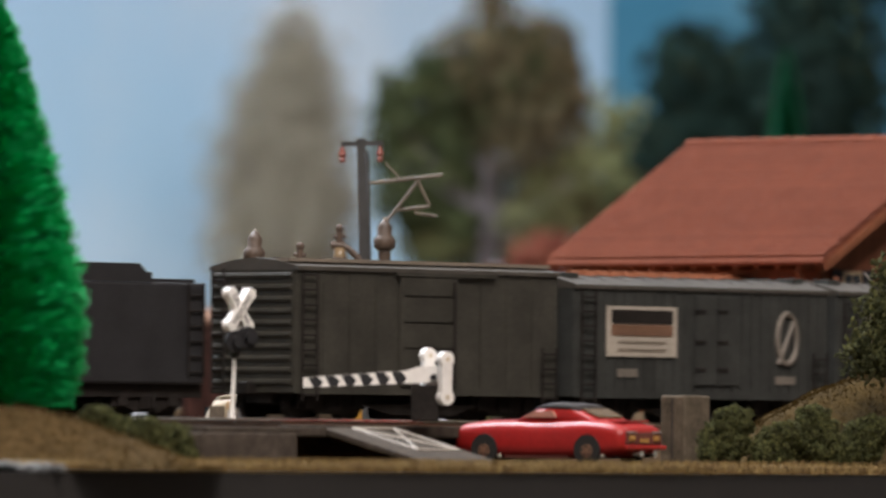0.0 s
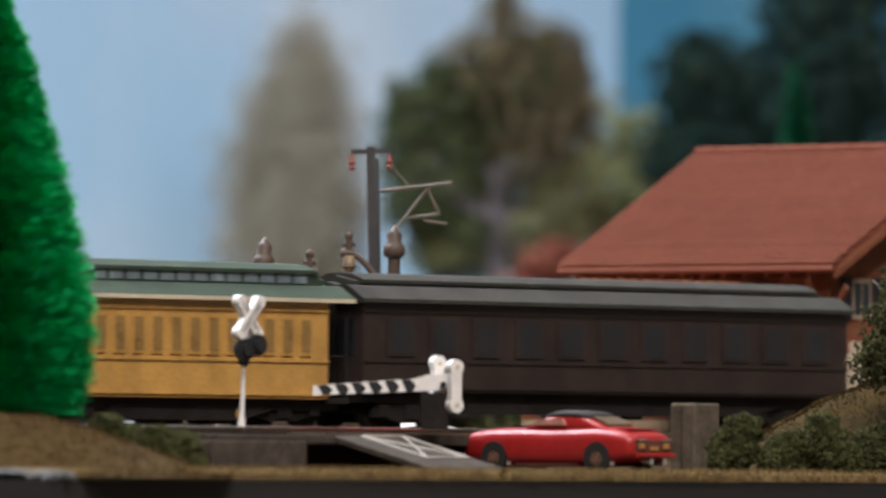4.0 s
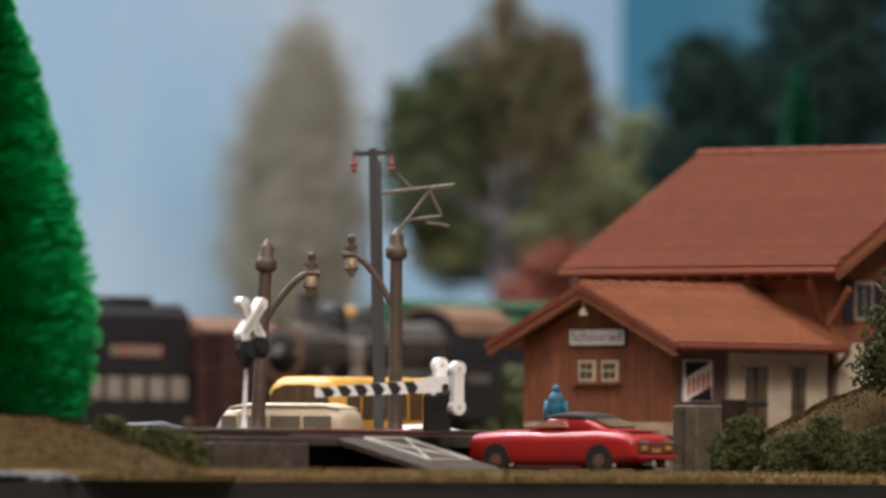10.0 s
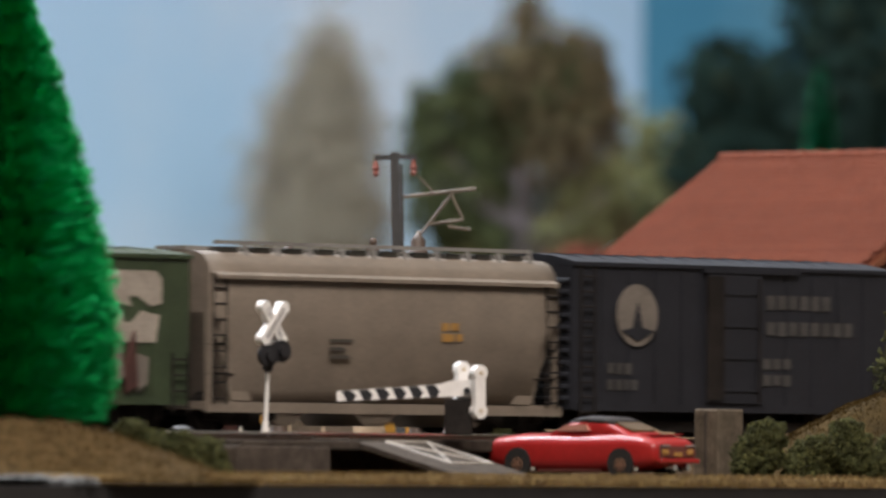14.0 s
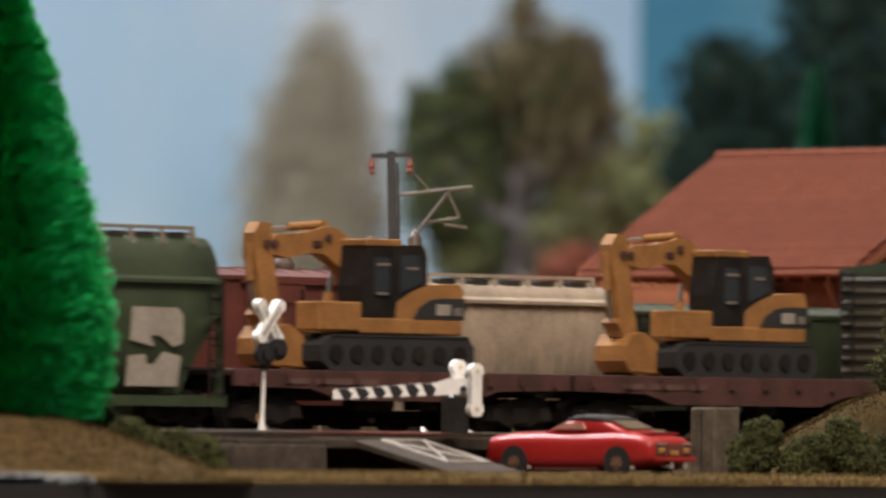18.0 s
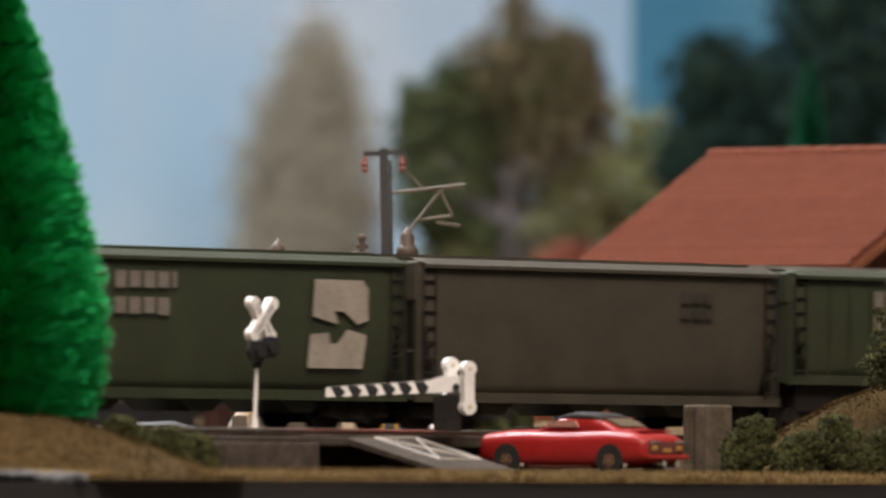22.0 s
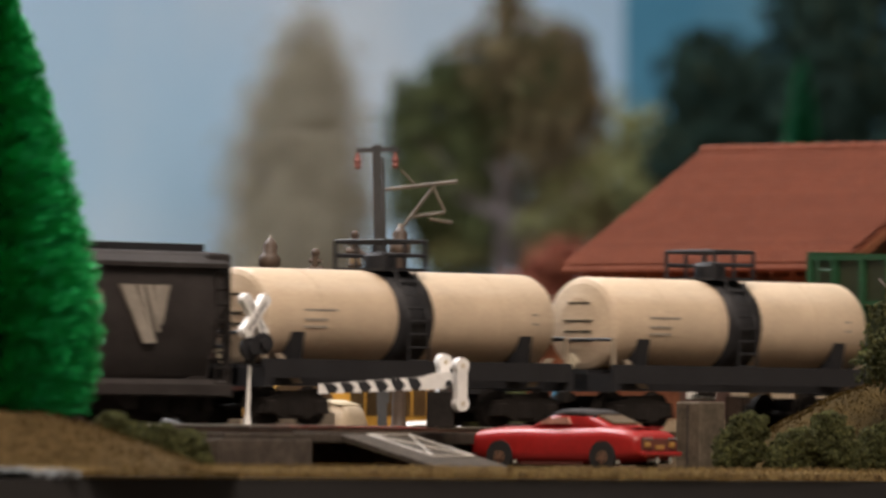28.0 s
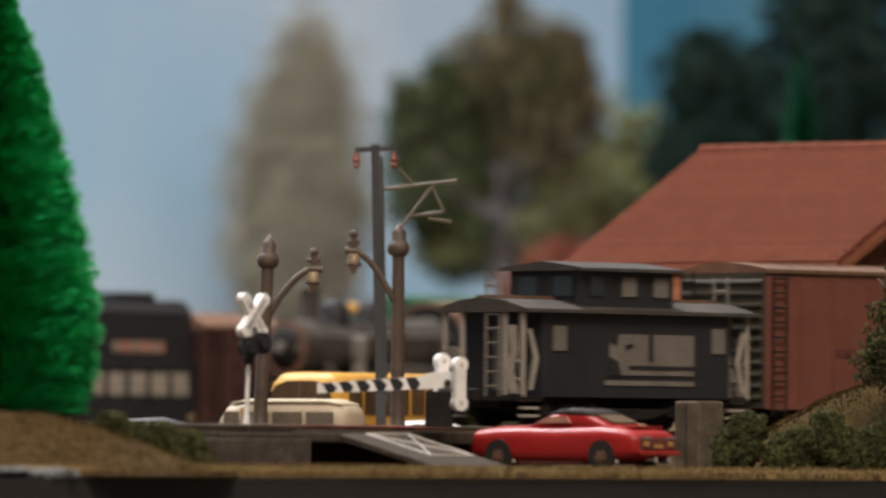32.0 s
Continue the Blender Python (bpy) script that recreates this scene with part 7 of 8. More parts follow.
for k, (x, y, blobs) in enumerate(((134.4, 4724, [(0, 0, 138, 25, 16, 18), (8, 0, 116, 30, 18, 24), (-8, 0, 112, 20, 14, 20)]), (189.5, 4699, [(-4, 0, 158, 22, 16, 26), (4, 0, 132, 28, 18, 30), (10, 0, 172, 20, 14, 18), (-14, 0, 168, 12, 10, 14)]), (166.8, 4750, [(0, 0, 120, 20, 14, 26)]))):
    tree("deep green broad tree before the blue sky board", (x, y, -12), (90, 4), [("pineleaf", 4200, blobs), ("leafdark", 200, blobs)], 65 + k, size=1.7, limbs=6, grow=1.38)
# this fir's dimness comes from its darkened bristle colour
bottle_tree("bottle-brush fir behind the station, its green darkened as shade", (165.5, 4520, -12), [(60, 16), (110, 12), (150, 9), (180, 5), (192, 1)], 5000, 71, width=1.0, tier=9, material="brushshade")
for k, (x, y, h) in enumerate(((3.2, 3480, 12), (-19, 3520, 14), (23.5, 3500, 16), (44, 3500, 14), (60, 3520, 12))):
    bush("low mixed green hedge behind the yard", (x, y, -12), [(0, 0, h + 12, 14, 9, 12), (6, 0, h + 2, 14, 9, 12)], 500, 80 + k, "oakleaf", 1.8, "palegreenleaf")
# ---- trains: name of each car, its middle along its own train ----
TRAINS = {"freight": [], "mixed": [], "local": [], "express": []}


def join(train, car, middle, off, z=0.0):
    TRAINS[train].append((car, middle, off, z))
    car.matrix_basis = on_line(middle, off, z)
    return car


def excavator(m):
    e = thing("toy_excavator", "yellow tracked excavator with a folded arm and black cab", "excavator", m, group="excavators on flatcars")
    for y in (-14, 6):
        tr = part("crawler_track", PR([(-25, 3), (-22, 0), (42, 0), (46, 3), (46, 8), (42, 11), (-22, 11), (-25, 8)], "y", y, y + 8), "rubber", e)
        for i in range(22):
            part("track_shoe", B(-22 + i * 2.9, -20.2 + i * 2.9, y - 0.4, y + 8.4, 10.8, 11.5), "rubber", tr)
        for i in range(7):
            part("roller", R((-18 + i * 9.6, y - 0.6, 5.4), (-18 + i * 9.6, y + 8.6, 5.4), 2.9, n=12), "truck", tr)
    part("turntable", R((8, 0, 10), (8, 0, 12), 11, n=20), "truck", e)
    house = part("engine_house", B(-21, 27, -12.5, 12.6, 11.8, 16.8, bevel=0.6), "catyellow", e)
    part("counterweight", PR([(10, 16.6), (9.2, 22), (2, 25.6), (-5.4, 27.7), (-20.2, 28.3), (-21.8, 26), (-21.8, 16.6)], "y", -12.5, 12.2), "catyellow", e, "rounded yellow engine cover")
    part("side_door", PR([(2, 16.8), (-1, 20.5), (-6, 23), (-12, 23.6), (-21.9, 23.6), (-21.9, 16.8)], "y", 12.0, 12.7), "rubber", house)
    part("emblem", B(-15, -8.5, 12.6, 13.0, 18, 21.6, bevel=0.2), "letter", house)
    part("emblem", B(-20.5, -16.5, 12.6, 13.0, 18, 20.6, bevel=0.2), "dimletter", house)
    part("fuel_box", B(26, 46, 3, 12.6, 12.6, 21.8, bevel=0.6), "catyellow", e)
    cab = part("cab", PR([(-5, 17), (25, 17), (25.5, 27), (23.5, 40), (-3, 40.4), (-5, 36)], "y", 2, 12), "truck", e)
    part("cab_roof", B(7.5, 24, 1.6, 12.4, 39.6, 42.0, bevel=0.5), "catyellow", cab, "yellow cab roof")
    part("cab_window", PR([(12.5, 24.5), (20, 24.5), (20, 36), (12.5, 36)], "y", 11.9, 12.3), "darkglass", cab)
    part("cab_window", PR([(-2, 28), (8, 25), (8, 37), (-1, 37)], "y", 11.9, 12.3), "darkglass", cab)
    part("window_rail", B(11.6, 12.4, 11.9, 12.6, 22, 39), "truck", cab)
    for x0, x1, z in ((13, 19, 33.4), (14, 19, 24.2), (0, 5, 32.4)):
        part("grab_rail", B(x0, x1, 12.2, 12.7, z, z + 0.9), "dimletter", cab)
    boom = part("boom", PR([(5, 22), (8.4, 28.4), (14, 36.4), (20, 42.2), (26, 45.4), (31, 45.8), (40, 43.4), (53, 42.8), (57, 40.6), (57, 36.6), (48, 35.4), (38, 37.2), (32, 37), (24.4, 33), (18, 26), (12.4, 18), (7, 18)], "y", -3.2, 2.0), "catyellow", e, "curved yellow boom")
    # brown patch paints the shade in the boom's recess
    part("boom_recess_mark", B(33, 37, 1.9, 2.3, 38.8, 41.2, bevel=0.2), "flatbrown", boom)
    for x, z in ((13, 31), (30, 42), (54.6, 39.6)):
        part("boom_pin", R((x, -3.8, z), (x, 2.6, z), 1.4, n=12), "flatbrown", boom)
    for y in (-4.4, 3.2):
        ram = part("boom_ram", R((24, y, 18), (22.4, y, 25), 1.5, n=10), "catyellow", boom)
        part("ram_rod", R((22.4, y, 25), (21, y, 31), 0.8, n=8), "steel", ram)
    ram = part("stick_ram", R((30, -0.6, 46.4), (46, -0.6, 45.2), 1.3, n=10), "catyellow", boom)
    part("ram_rod", R((46, -0.6, 45.2), (58, -0.6, 44.2), 0.7, n=8), "steel", ram)
    part("ram_bracket", PR([(28, 45), (33, 45), (31.4, 47.8), (29.4, 47.8)], "y", -1.8, 0.6), "catyellow", boom)
    stick = part("stick", PR([(56, 46.2), (61, 46.6), (63.8, 43), (63.8, 36), (61.6, 30), (59.6, 13), (50.6, 13), (52.6, 24), (54.4, 34), (54.6, 41)], "y", -2.8, 1.8), "catyellow", e, "thin upright yellow stick")
    part("stick_pin", R((58, -3.4, 39.6), (58, 2.4, 39.6), 1.5, n=12), "flatbrown", stick)
    ram = part("bucket_ram", R((64, -0.5, 40), (63, -0.5, 28), 1.3, n=10), "catyellow", stick)
    part("ram_rod", R((63, -0.5, 28), (61.2, -0.5, 18), 0.7, n=8), "steel", ram)
    part("link_plate", PR([(60.4, 19), (61.8, 17.4), (57.4, 11.6), (55.8, 13)], "y", -3.6, 2.6), "catyellow", stick)
    bucket = part("bucket", PR([(51, 14.4), (57.6, 13.8), (60.6, 10), (61, 5), (58.6, 1.4), (54, 0.3), (39, 0.6), (40, 1.6), (54.5, 1.8), (58.4, 4.6), (58.4, 9.2), (56, 12.2), (52, 12.6)], "y", -7, 5), "catyellow", e, "narrow yellow bucket with teeth")
    for y in (-7.5, 4.8):
        part("bucket_cheek", PR([(51, 14.2), (57.4, 13.6), (60.4, 10), (60.8, 5), (58.4, 1.6), (39.4, 0.8), (41.6, 6), (45, 11)], "y", y, y + 0.7), "catyellow", bucket)
    for i in range(4):
        part("bucket_tooth", PR([(40, 0.2), (40, 1.6), (36.8, 0.5)], "y", -6.6 + i * 3.5, -5.4 + i * 3.5), "flatbrown", bucket)
    return e


def loader(m):
    e = thing("toy_wheel_loader", "yellow wheel loader with an open dark cab", "wheel loader", m, group="wheel loaders on flatcar")
    part("rear_body", PR([(-24, 11), (-5, 9), (-5, 23), (-11, 24), (-22, 22), (-24, 19)], "y", -7, 7), "catyellow", e)
    part("radiator_grille", B(-24.6, -23.9, -5.5, 5.5, 12.5, 19, bevel=0.2), "truck", e)
    part("front_frame", PR([(-5, 8), (16, 7), (18, 13), (14, 18), (-5, 19)], "y", -5.5, 5.5), "catyellow", e)
    cab = part("cab_floor", B(-9, 8, -7, 7, 22, 24.5, bevel=0.3), "catyellow", e)
    for x in (-9, 6):
        for y in (-7, 5.2):
            part("cab_post", B(x, x + 2, y, y + 1.8, 24, 44), "truck", cab)
    for y in (-7.1, 6.4):
        part("cab_side", PR([(-9, 24), (8, 24), (6, 32), (-1, 33), (-9, 34)], "y", y, y + 0.7), "truck", cab)
    part("cab_pane", B(-7.2, 6.2, 5.9, 6.3, 33, 43), "darkglass", cab)
    part("cab_roof", B(-10.5, 9.5, -8, 8, 43.8, 46, bevel=0.6), "coachbrown", cab, "dull brown cab roof")
    part("seat", PR([(-5, 24), (2, 24), (2, 29), (-2, 29), (-4, 37), (-6, 37)], "y", -3.5, 3.5), "rubber", cab)
    part("steering_column", R((5, 0, 24), (2.6, 0, 32), 0.7, n=6), "truck", cab)
    for y in (-12.6, 7.2):
        part("mudguard", PR([(3, 20), (6, 26.4), (17, 26.4), (21, 21), (19, 20.4), (15.6, 24), (7.4, 24), (5, 19.4)], "y", y, y + 5.4), "catyellow", e)
        part("rear_mudguard", PR([(-21.6, 19.6), (-18, 23.4), (-9, 23.4), (-6, 19.6), (-9.6, 21.4), (-17.6, 21.4)], "y", y, y + 5.4), "catyellow", e)
    for y in (-6.4, 4.4):
        arm = part("lift_arm", PR([(9, 34), (13, 34.6), (25.6, 17.6), (26, 13.6), (22.6, 14.4), (11, 29)], "y", y, y + 2), "catyellow", e)
        part("arm_pin", R((11, y - 0.4, 32), (11, y + 2.4, 32), 1.2, n=10), "flatbrown", arm)
    part("lift_ram", R((10, 0, 18), (20, 0, 22), 1.4, n=10), "catyellow", e)
    part("bucket", PR([(25, 13), (37, 12.4), (37.4, 13.6), (28.4, 15.4), (27.2, 25.4), (25.2, 25.6)], "y", -13, 13), "catyellow", e, "raised yellow bucket")
    part("exhaust", R((-15, 2, 22), (-15, 2, 33), 0.9, n=8), "truck", e)
    for x in (-13.5, 13.5):
        for y in (-13.0, 7.0):
            bm = R((x, y, 8), (x, y + 6, 8), 8.0, n=24)
            bmesh.ops.bevel(bm, geom=[ed for ed in bm.edges if len(ed.link_faces) == 2 and ed.calc_face_angle() > 1.2], offset=1.1, segments=2, affect="EDGES", profile=0.5)
            w = part("wheel", bm, "rubber", e)
            part("hub", R((x, y - 0.4, 8), (x, y + 6.4, 8), 3.5, n=16), "catyellow", w)
    return e


def tractor(m):
    e = thing("toy_tractor", "green model tractor with yellow wheels", "tractor", m, group="tractors on flatcars")
    part("bonnet", PR([(-1, 7), (17, 7), (17.6, 13.2), (15, 14.4), (6, 14.7), (-1, 14.1)], "y", -2.6, 2.6), "tractor", e)
    part("radiator_grille", B(17.2, 17.8, -2.4, 2.4, 7.4, 12.2, bevel=0.2), "truck", e)
    part("gearbox", B(-9, 2, -3.2, 3.2, 5, 11, bevel=0.4), "tractor", e)
    part("seat", PR([(-9, 11), (-5, 11), (-5, 12), (-8, 12.3), (-9, 13.8)], "y", -2, 2), "tractor", e)
    part("steering_wheel", R((-1.8, 0, 14.4), (-1.4, 0, 14.9), 1.7, n=12), "tractor", e)
    part("steering_column", R((2, 0, 12.5), (-1.6, 0, 14.6), 0.45, n=6), "tractor", e)
    part("exhaust", R((9, 0.8, 13), (9, 0.8, 16.6), 0.5, n=6), "truck", e)
    part("air_intake", R((6, -0.8, 13), (6, -0.8, 15.2), 0.6, n=6), "truck", e)
    part("lever", R((-3, 2.4, 11), (-4, 2.6, 15.6), 0.35, n=5), "tractor", e)
    part("drawbar", B(-14, -9, -1.2, 1.2, 4.6, 5.8), "tractor", e)
    part("hitch_arm", R((-9, -2.4, 9.5), (-13.5, -2.4, 5.5), 0.6, n=6), "tractor", e)
    part("front_axle", B(13.2, 14.8, -5, 5, 3.4, 5.4, bevel=0.2), "tractor", e)
    for y in (-7.0, 3.8):
        part("mudguard", PR([(-12, 10), (-10, 13.2), (-6.5, 14.2), (-3, 13.2), (-0.6, 10), (-3.6, 12.2), (-6.5, 13.0), (-9.4, 12.2)], "y", y, y + 3.2), "tractor", e)
    for x, r, y0, w in ((-6.3, 6.4, -8.6, 3.8), (-6.3, 6.4, 4.8, 3.8), (14, 3.4, -6.4, 1.8), (14, 3.4, 4.6, 1.8)):
        bm = bmesh.new()
        bmesh.ops.create_cone(bm, cap_ends=True, segments=24, radius1=r, radius2=r, depth=w, matrix=Matrix.Translation((x, y0 + w / 2, r)) @ Matrix.Rotation(math.pi / 2, 4, "X"))
        wh = part("wheel", bm, "rubber", e)
        part("hub", R((x, y0 - 0.3, r), (x, y0 + w + 0.3, r), r * 0.74, n=20), "hubyellow" if r > 5 else "coachbrown", wh)
        part("hub_boss", R((x, y0 - 0.9, r), (x, y0 + w + 0.9, r), r * 0.2, n=10), "hubyellow", wh)
    return e


def load(thing_ob, train, middle, off, z, turn=0.0):
    """What rides on a car moves with it but stays a thing of its own."""
    TRAINS[train].append((thing_ob, middle, off, z, turn))
    thing_ob.matrix_basis = on_line(middle, off, z, turn)
    return thing_ob


def span(a, b):
    return (a + b) / 2, b - a - 2


# the long freight on the near line, front first
q, L = span(-262, -82)
lo = diesel("dark brown and black hood diesel locomotive with white stripes", L, "locobrown", 30, group="leading diesels", nose=14, cabcolour="boiler", tail=18)
part("white_stripe", PR([(-14, 17), (-7.5, 17), (-15, 38), (-22, 38)], "y", -11.3, -10.9), "letter", lo, "broad slanting white stripe")
bars(lo, 0, 35, [[8]], y=-11.3, h=4)
part("white_panel", B(-L / 2 + 19, -L / 2 + 38, -11.3, -10.9, 26.5, 31.5, bevel=0.3), "letter", lo, "pale lettered panel")
part("red_panel", B(-L / 2 + 19, -L / 2 + 31, -11.3, -10.9, 32, 35, bevel=0.3), "deepred", lo, "dark red panel")
bars(lo, -L / 2 + 22, 41, [[7]], "dimletter", h=2.4, y=-11.2)
part("roof_cap", B(-L / 2 + 12, 20, -9, 9, 46.8, 48.6, bevel=0.4), "truck", lo)
part("sun_visor", B(50, 66, -15.4, -14.4, 42.4, 43.2), "coachbrown", lo)
join("freight", lo, q, NEAR)

q, L = span(-403, -246)
lo = diesel("blue green hood diesel locomotive with yellow sill stripe and pale handrails", L, "bluegreen", 24, stripe="bandcream", rail="rust", group="leading diesels", front=-1, nose=9, hood_top=48.5, cab_top=49.5, tail=24)
part("white_patch", PR([(-22, 30.5), (0, 30.5), (-1, 34), (0.4, 38), (0, 42), (-22, 42), (-21, 36)], "y", -11.3, -10.9), "letter", lo, "pale lettered panel")
part("grime_mark", PR([(-22.2, 38), (-17, 38.6), (-15.4, 42.2), (-22.2, 42.2)], "y", -11.5, -11.3), "letter", lo)
part("grime_mark", PR([(-14, 33), (-9, 33.4), (-8.4, 39), (-11, 39.6), (-14.4, 37)], "y", -11.5, -11.3), "dimletter", lo)
part("cream_band", B(-34, 53, -11.25, -10.9, 26, 30), "bandcream", lo, "cream band along the hood")
part("cream_band", B(-34, 50, -11.25, -10.9, 20.6, 22.8), "bandcream", lo)
part("roof_slope_panel", PR([(-43, 49.2), (-30, 49.2), (-24, 43), (-39, 43)], "y", -11.6, -10.6), "roofgrey", lo, "pale grey panel behind the cab")
part("roof_vent", B(-32, 6, -8, 8, 48.3, 50.8, bevel=0.5), "bluegreen", lo)
part("cab_vent", B(-66, -58, -4, 4, 49.3, 52, bevel=0.4), "truck", lo)
for x in (-72, -62):
    part("window_rim", B(x, x + 7, -15.2, -14.8, 45.2, 46.4), "letter", lo)
part("louvre_panel", B(18, 52, -11.2, -10.9, 36, 45), "truck", lo)
bars(lo, -61, 30, [[9], [9]], h=4, y=-15.0)
part("ditch_light", B(-L / 2 - 0.5, -L / 2 + 8, -15.0, -14.6, 28, 33), "cream", lo)
join("freight", lo, q, NEAR)

q, L = span(-563, -424)
car = boxcar("black steel boxcar with a white round emblem and lettering", L, "boxblack", top=51.5, z1=48.5, group="boxcars", panels=12)
h = L / 2
part("round_emblem", R((-h + 26, -16.7, 34.4), (-h + 26, -16.3, 34.4), 8.7, n=32), "dimletter", car, "white round emblem with a dark bird shape")
part("emblem_figure", PR([(-h + 19, 30), (-h + 24, 31), (-h + 26, 38), (-h + 28, 31), (-h + 33, 30), (-h + 26, 27)], "y", -17.0, -16.7), "boxblack", car)
bars(car, -h + 14, 21, [[2.6, 2.2, 2.6], [2.2, 2.6, 1.4, 2.4]], "ghostletter", letters=True, h=3.2)
# solid dark strip on the door paints the shade of a gap
part("gap_shade_strip", B(-13, -6, -17.6, -17.0, 11, 46), "truck", car)
for z, m in ((41, 6), (33.5, 8)):
    bars(car, 14, z, [[3.6] * m], letters=True, h=4.2, material="ghostletter")
bars(car, 8, 23, [[3.2] * 4, [3.2] * 4], letters=True, h=3.2, material="ghostletter")
join("freight", car, q, NEAR)

q, L = span(-711, -566)
car = covered_hopper("weathered grey covered hopper with roof hatches", L, "hopgrey", light="roofgrey", eave=42, top=50, z0=8, group="covered hoppers", smoothside=True)
bars(car, 21, 31, [[2.4, 3], [4.6, 2.2]], "dullyellow", letters=True, h=2.2, gap=0.8, y=-16.9)
bars(car, -24, 26, [[9], [6], [8]], "roofdull", h=1.0, gap=1.2, y=-16.7)
join("freight", car, q, NEAR)

q, L = span(-862, -716)
car = boxcar("green boxcar with pale graffiti and a square emblem", L, "green", z1=47, top=49.5, endcolour="mudolive", group="boxcars", panels=10)
h = L / 2
emblem_bn(car, h - 34, 43, 23, 19)
bars(car, -h + 6, 44, [[4.2] * 6, [4.2] * 5], "dimletter", h=4.5, gap=3, letters=True)
rr = random.Random(8)
for i in range(26):
    x = -h + 8 + i * (L - 24) / 26
    z = rr.uniform(10, 14)
    part("graffiti", PR([(x, z), (x + rr.uniform(2, 4.5), z + rr.uniform(0, 3)), (x + rr.uniform(1.5, 5), z + rr.uniform(9, 20)), (x - 1, z + rr.uniform(6, 13))], "y", -17.3, -16.3), "dimletter" if i % 3 else "flatbrown", car)
join("freight", car, q, NEAR)

q, L = span(-1011, -866)
car = flatcar("brown flatcar loaded with wheel loaders", L, group="flatcars", deck=14)
join("freight", car, q, NEAR)
for dx in (-20, 41):
    load(loader(None), "freight", q + dx, NEAR, 14.1, 180)

q, L = span(-1149, -1011)
car = boxcar("green boxcar with a square emblem and ribbed brown ends", L, "green", z0=6.8, z1=49, top=51.4, endcolour="mudolive", group="boxcars", panels=10)
h = L / 2
emblem_bn(car, h - 34, 41, 24, 20, "dimletter")
bars(car, -h + 7, 43.5, [[4.2] * 6, [4.2] * 5], "dimletter", h=4.2, gap=2.6, letters=True)
bars(car, h - 48, 19, [[6, 4, 5, 4, -2, 5, 6, 4]], "dimletter", letters=True, h=8)
bars(car, -h + 36, 19, [[4, 4]], "dimletter", h=7)
join("freight", car, q, NEAR)

for a, b, at in ((-1303, -1153, -1215), (-1441, -1303, -1362)):
    q, L = span(a, b)
    car = flatcar("brown flatcar carrying a yellow excavator", L, group="flatcars", deck=17)
    join("freight", car, q, NEAR)
    load(excavator(None), "freight", at, NEAR, 17.1, 180).scale = (0.87, 0.9, 0.86)

q, L = span(-1579, -1442)
car = covered_hopper("green covered hopper with pale lettering and emblem", L, "green", eave=40, top=53, light="hopgrey", group="covered hoppers", smoothside=True, ends=17)
h = L / 2
bars(car, -h + 22, 36, [[29], [26]], "dimletter", h=4.4, gap=3, y=-17.0)
emblem_bn(car, h - 40, 33, 22, 21, "letter", y=-17.0)
join("freight", car, q, NEAR)

for a, b, colour, pale in ((-1742, -1592, "darkgreen", "letter"), (-1902, -1746, "darkgreen", "letter"), (-2060, -1904, "mudolive", None), (-2216, -2062, "darkgreen", "letter")):
    q, L = span(a, b)
    low = 17 if pale and a > -2000 else 10.5
    car = covered_hopper("long dark green covered hopper with pale square emblem" if pale else "muddy olive brown covered hopper", L, colour, z0=low, eave=45.5, top=48.5, light="roofgrey" if a > -2000 else colour, trough=False, group="covered hoppers", ends=9, smoothside=a < -2000, hood=True)
    h = L / 2
    if pale:
        emblem_bn(car, 29 if a > -1750 else 35, 41, 24, 24, "letter", y=-17.0)
        bars(car, -40, 42, [[4.2, 4.2, 4.2, 4.2, 1.6], [4.2] * 4], "dimletter", h=4.6, gap=2.4, y=-17.0, letters=True)
    else:
        bars(car, h - 44, 40, [[3.5] * 3, [3.5] * 3], "olive", h=3, letters=True, y=-17.0)
    if low > 12:
        part("lower_frame", B(-h + 6, h - 6, -13.5, 13.5, 7, low), "truck", car)
    join("freight", car, q, NEAR)

q, L = span(-2365, -2211)
car = flatcar("dark green bulkhead flatcar stacked with sawn timber", L, "darkgreen", deck=15, group="flatcars")
h = L / 2
for k, c in ((-1, "green2"), (1, "darkgreen")):
    bk = part("bulkhead", B(min(k * (h - 1), k * (h - 5)), max(k * (h - 1), k * (h - 5)), -16, 16, 15, 52, bevel=0.3), c, car)
    for y in (-16.4, 14.8):
        part("bulkhead_post", PR([(k * (h - 0.5), 15), (k * (h - 12), 15), (k * (h - 5), 30), (k * (h - 5), 52), (k * (h - 0.5), 52)], "y", y, y + 1.6), c, bk)
    for y in (-15.6, -5.4, 4.6, 14.2):
        part("bulkhead_stud", B(min(k * (h + 1.4), k * (h - 1)), max(k * (h + 1.4), k * (h - 1)), y, y + 1.6, 15, 52), c, bk)
    for z in (15.2, 33, 50):
        part("bulkhead_rib", B(min(k * (h + 1.1), k * (h - 1)), max(k * (h + 1.1), k * (h - 1)), -15, 15, z, z + 1.8), c, bk)
join("freight", car, q, NEAR)
stack = thing("timber_stack", "strapped bundles of pale sawn timber wrapped red at one end", "timber", group="freight load")
rr = random.Random(12)
x0, x1 = -h + 6, h - 14
LAYERS = 5
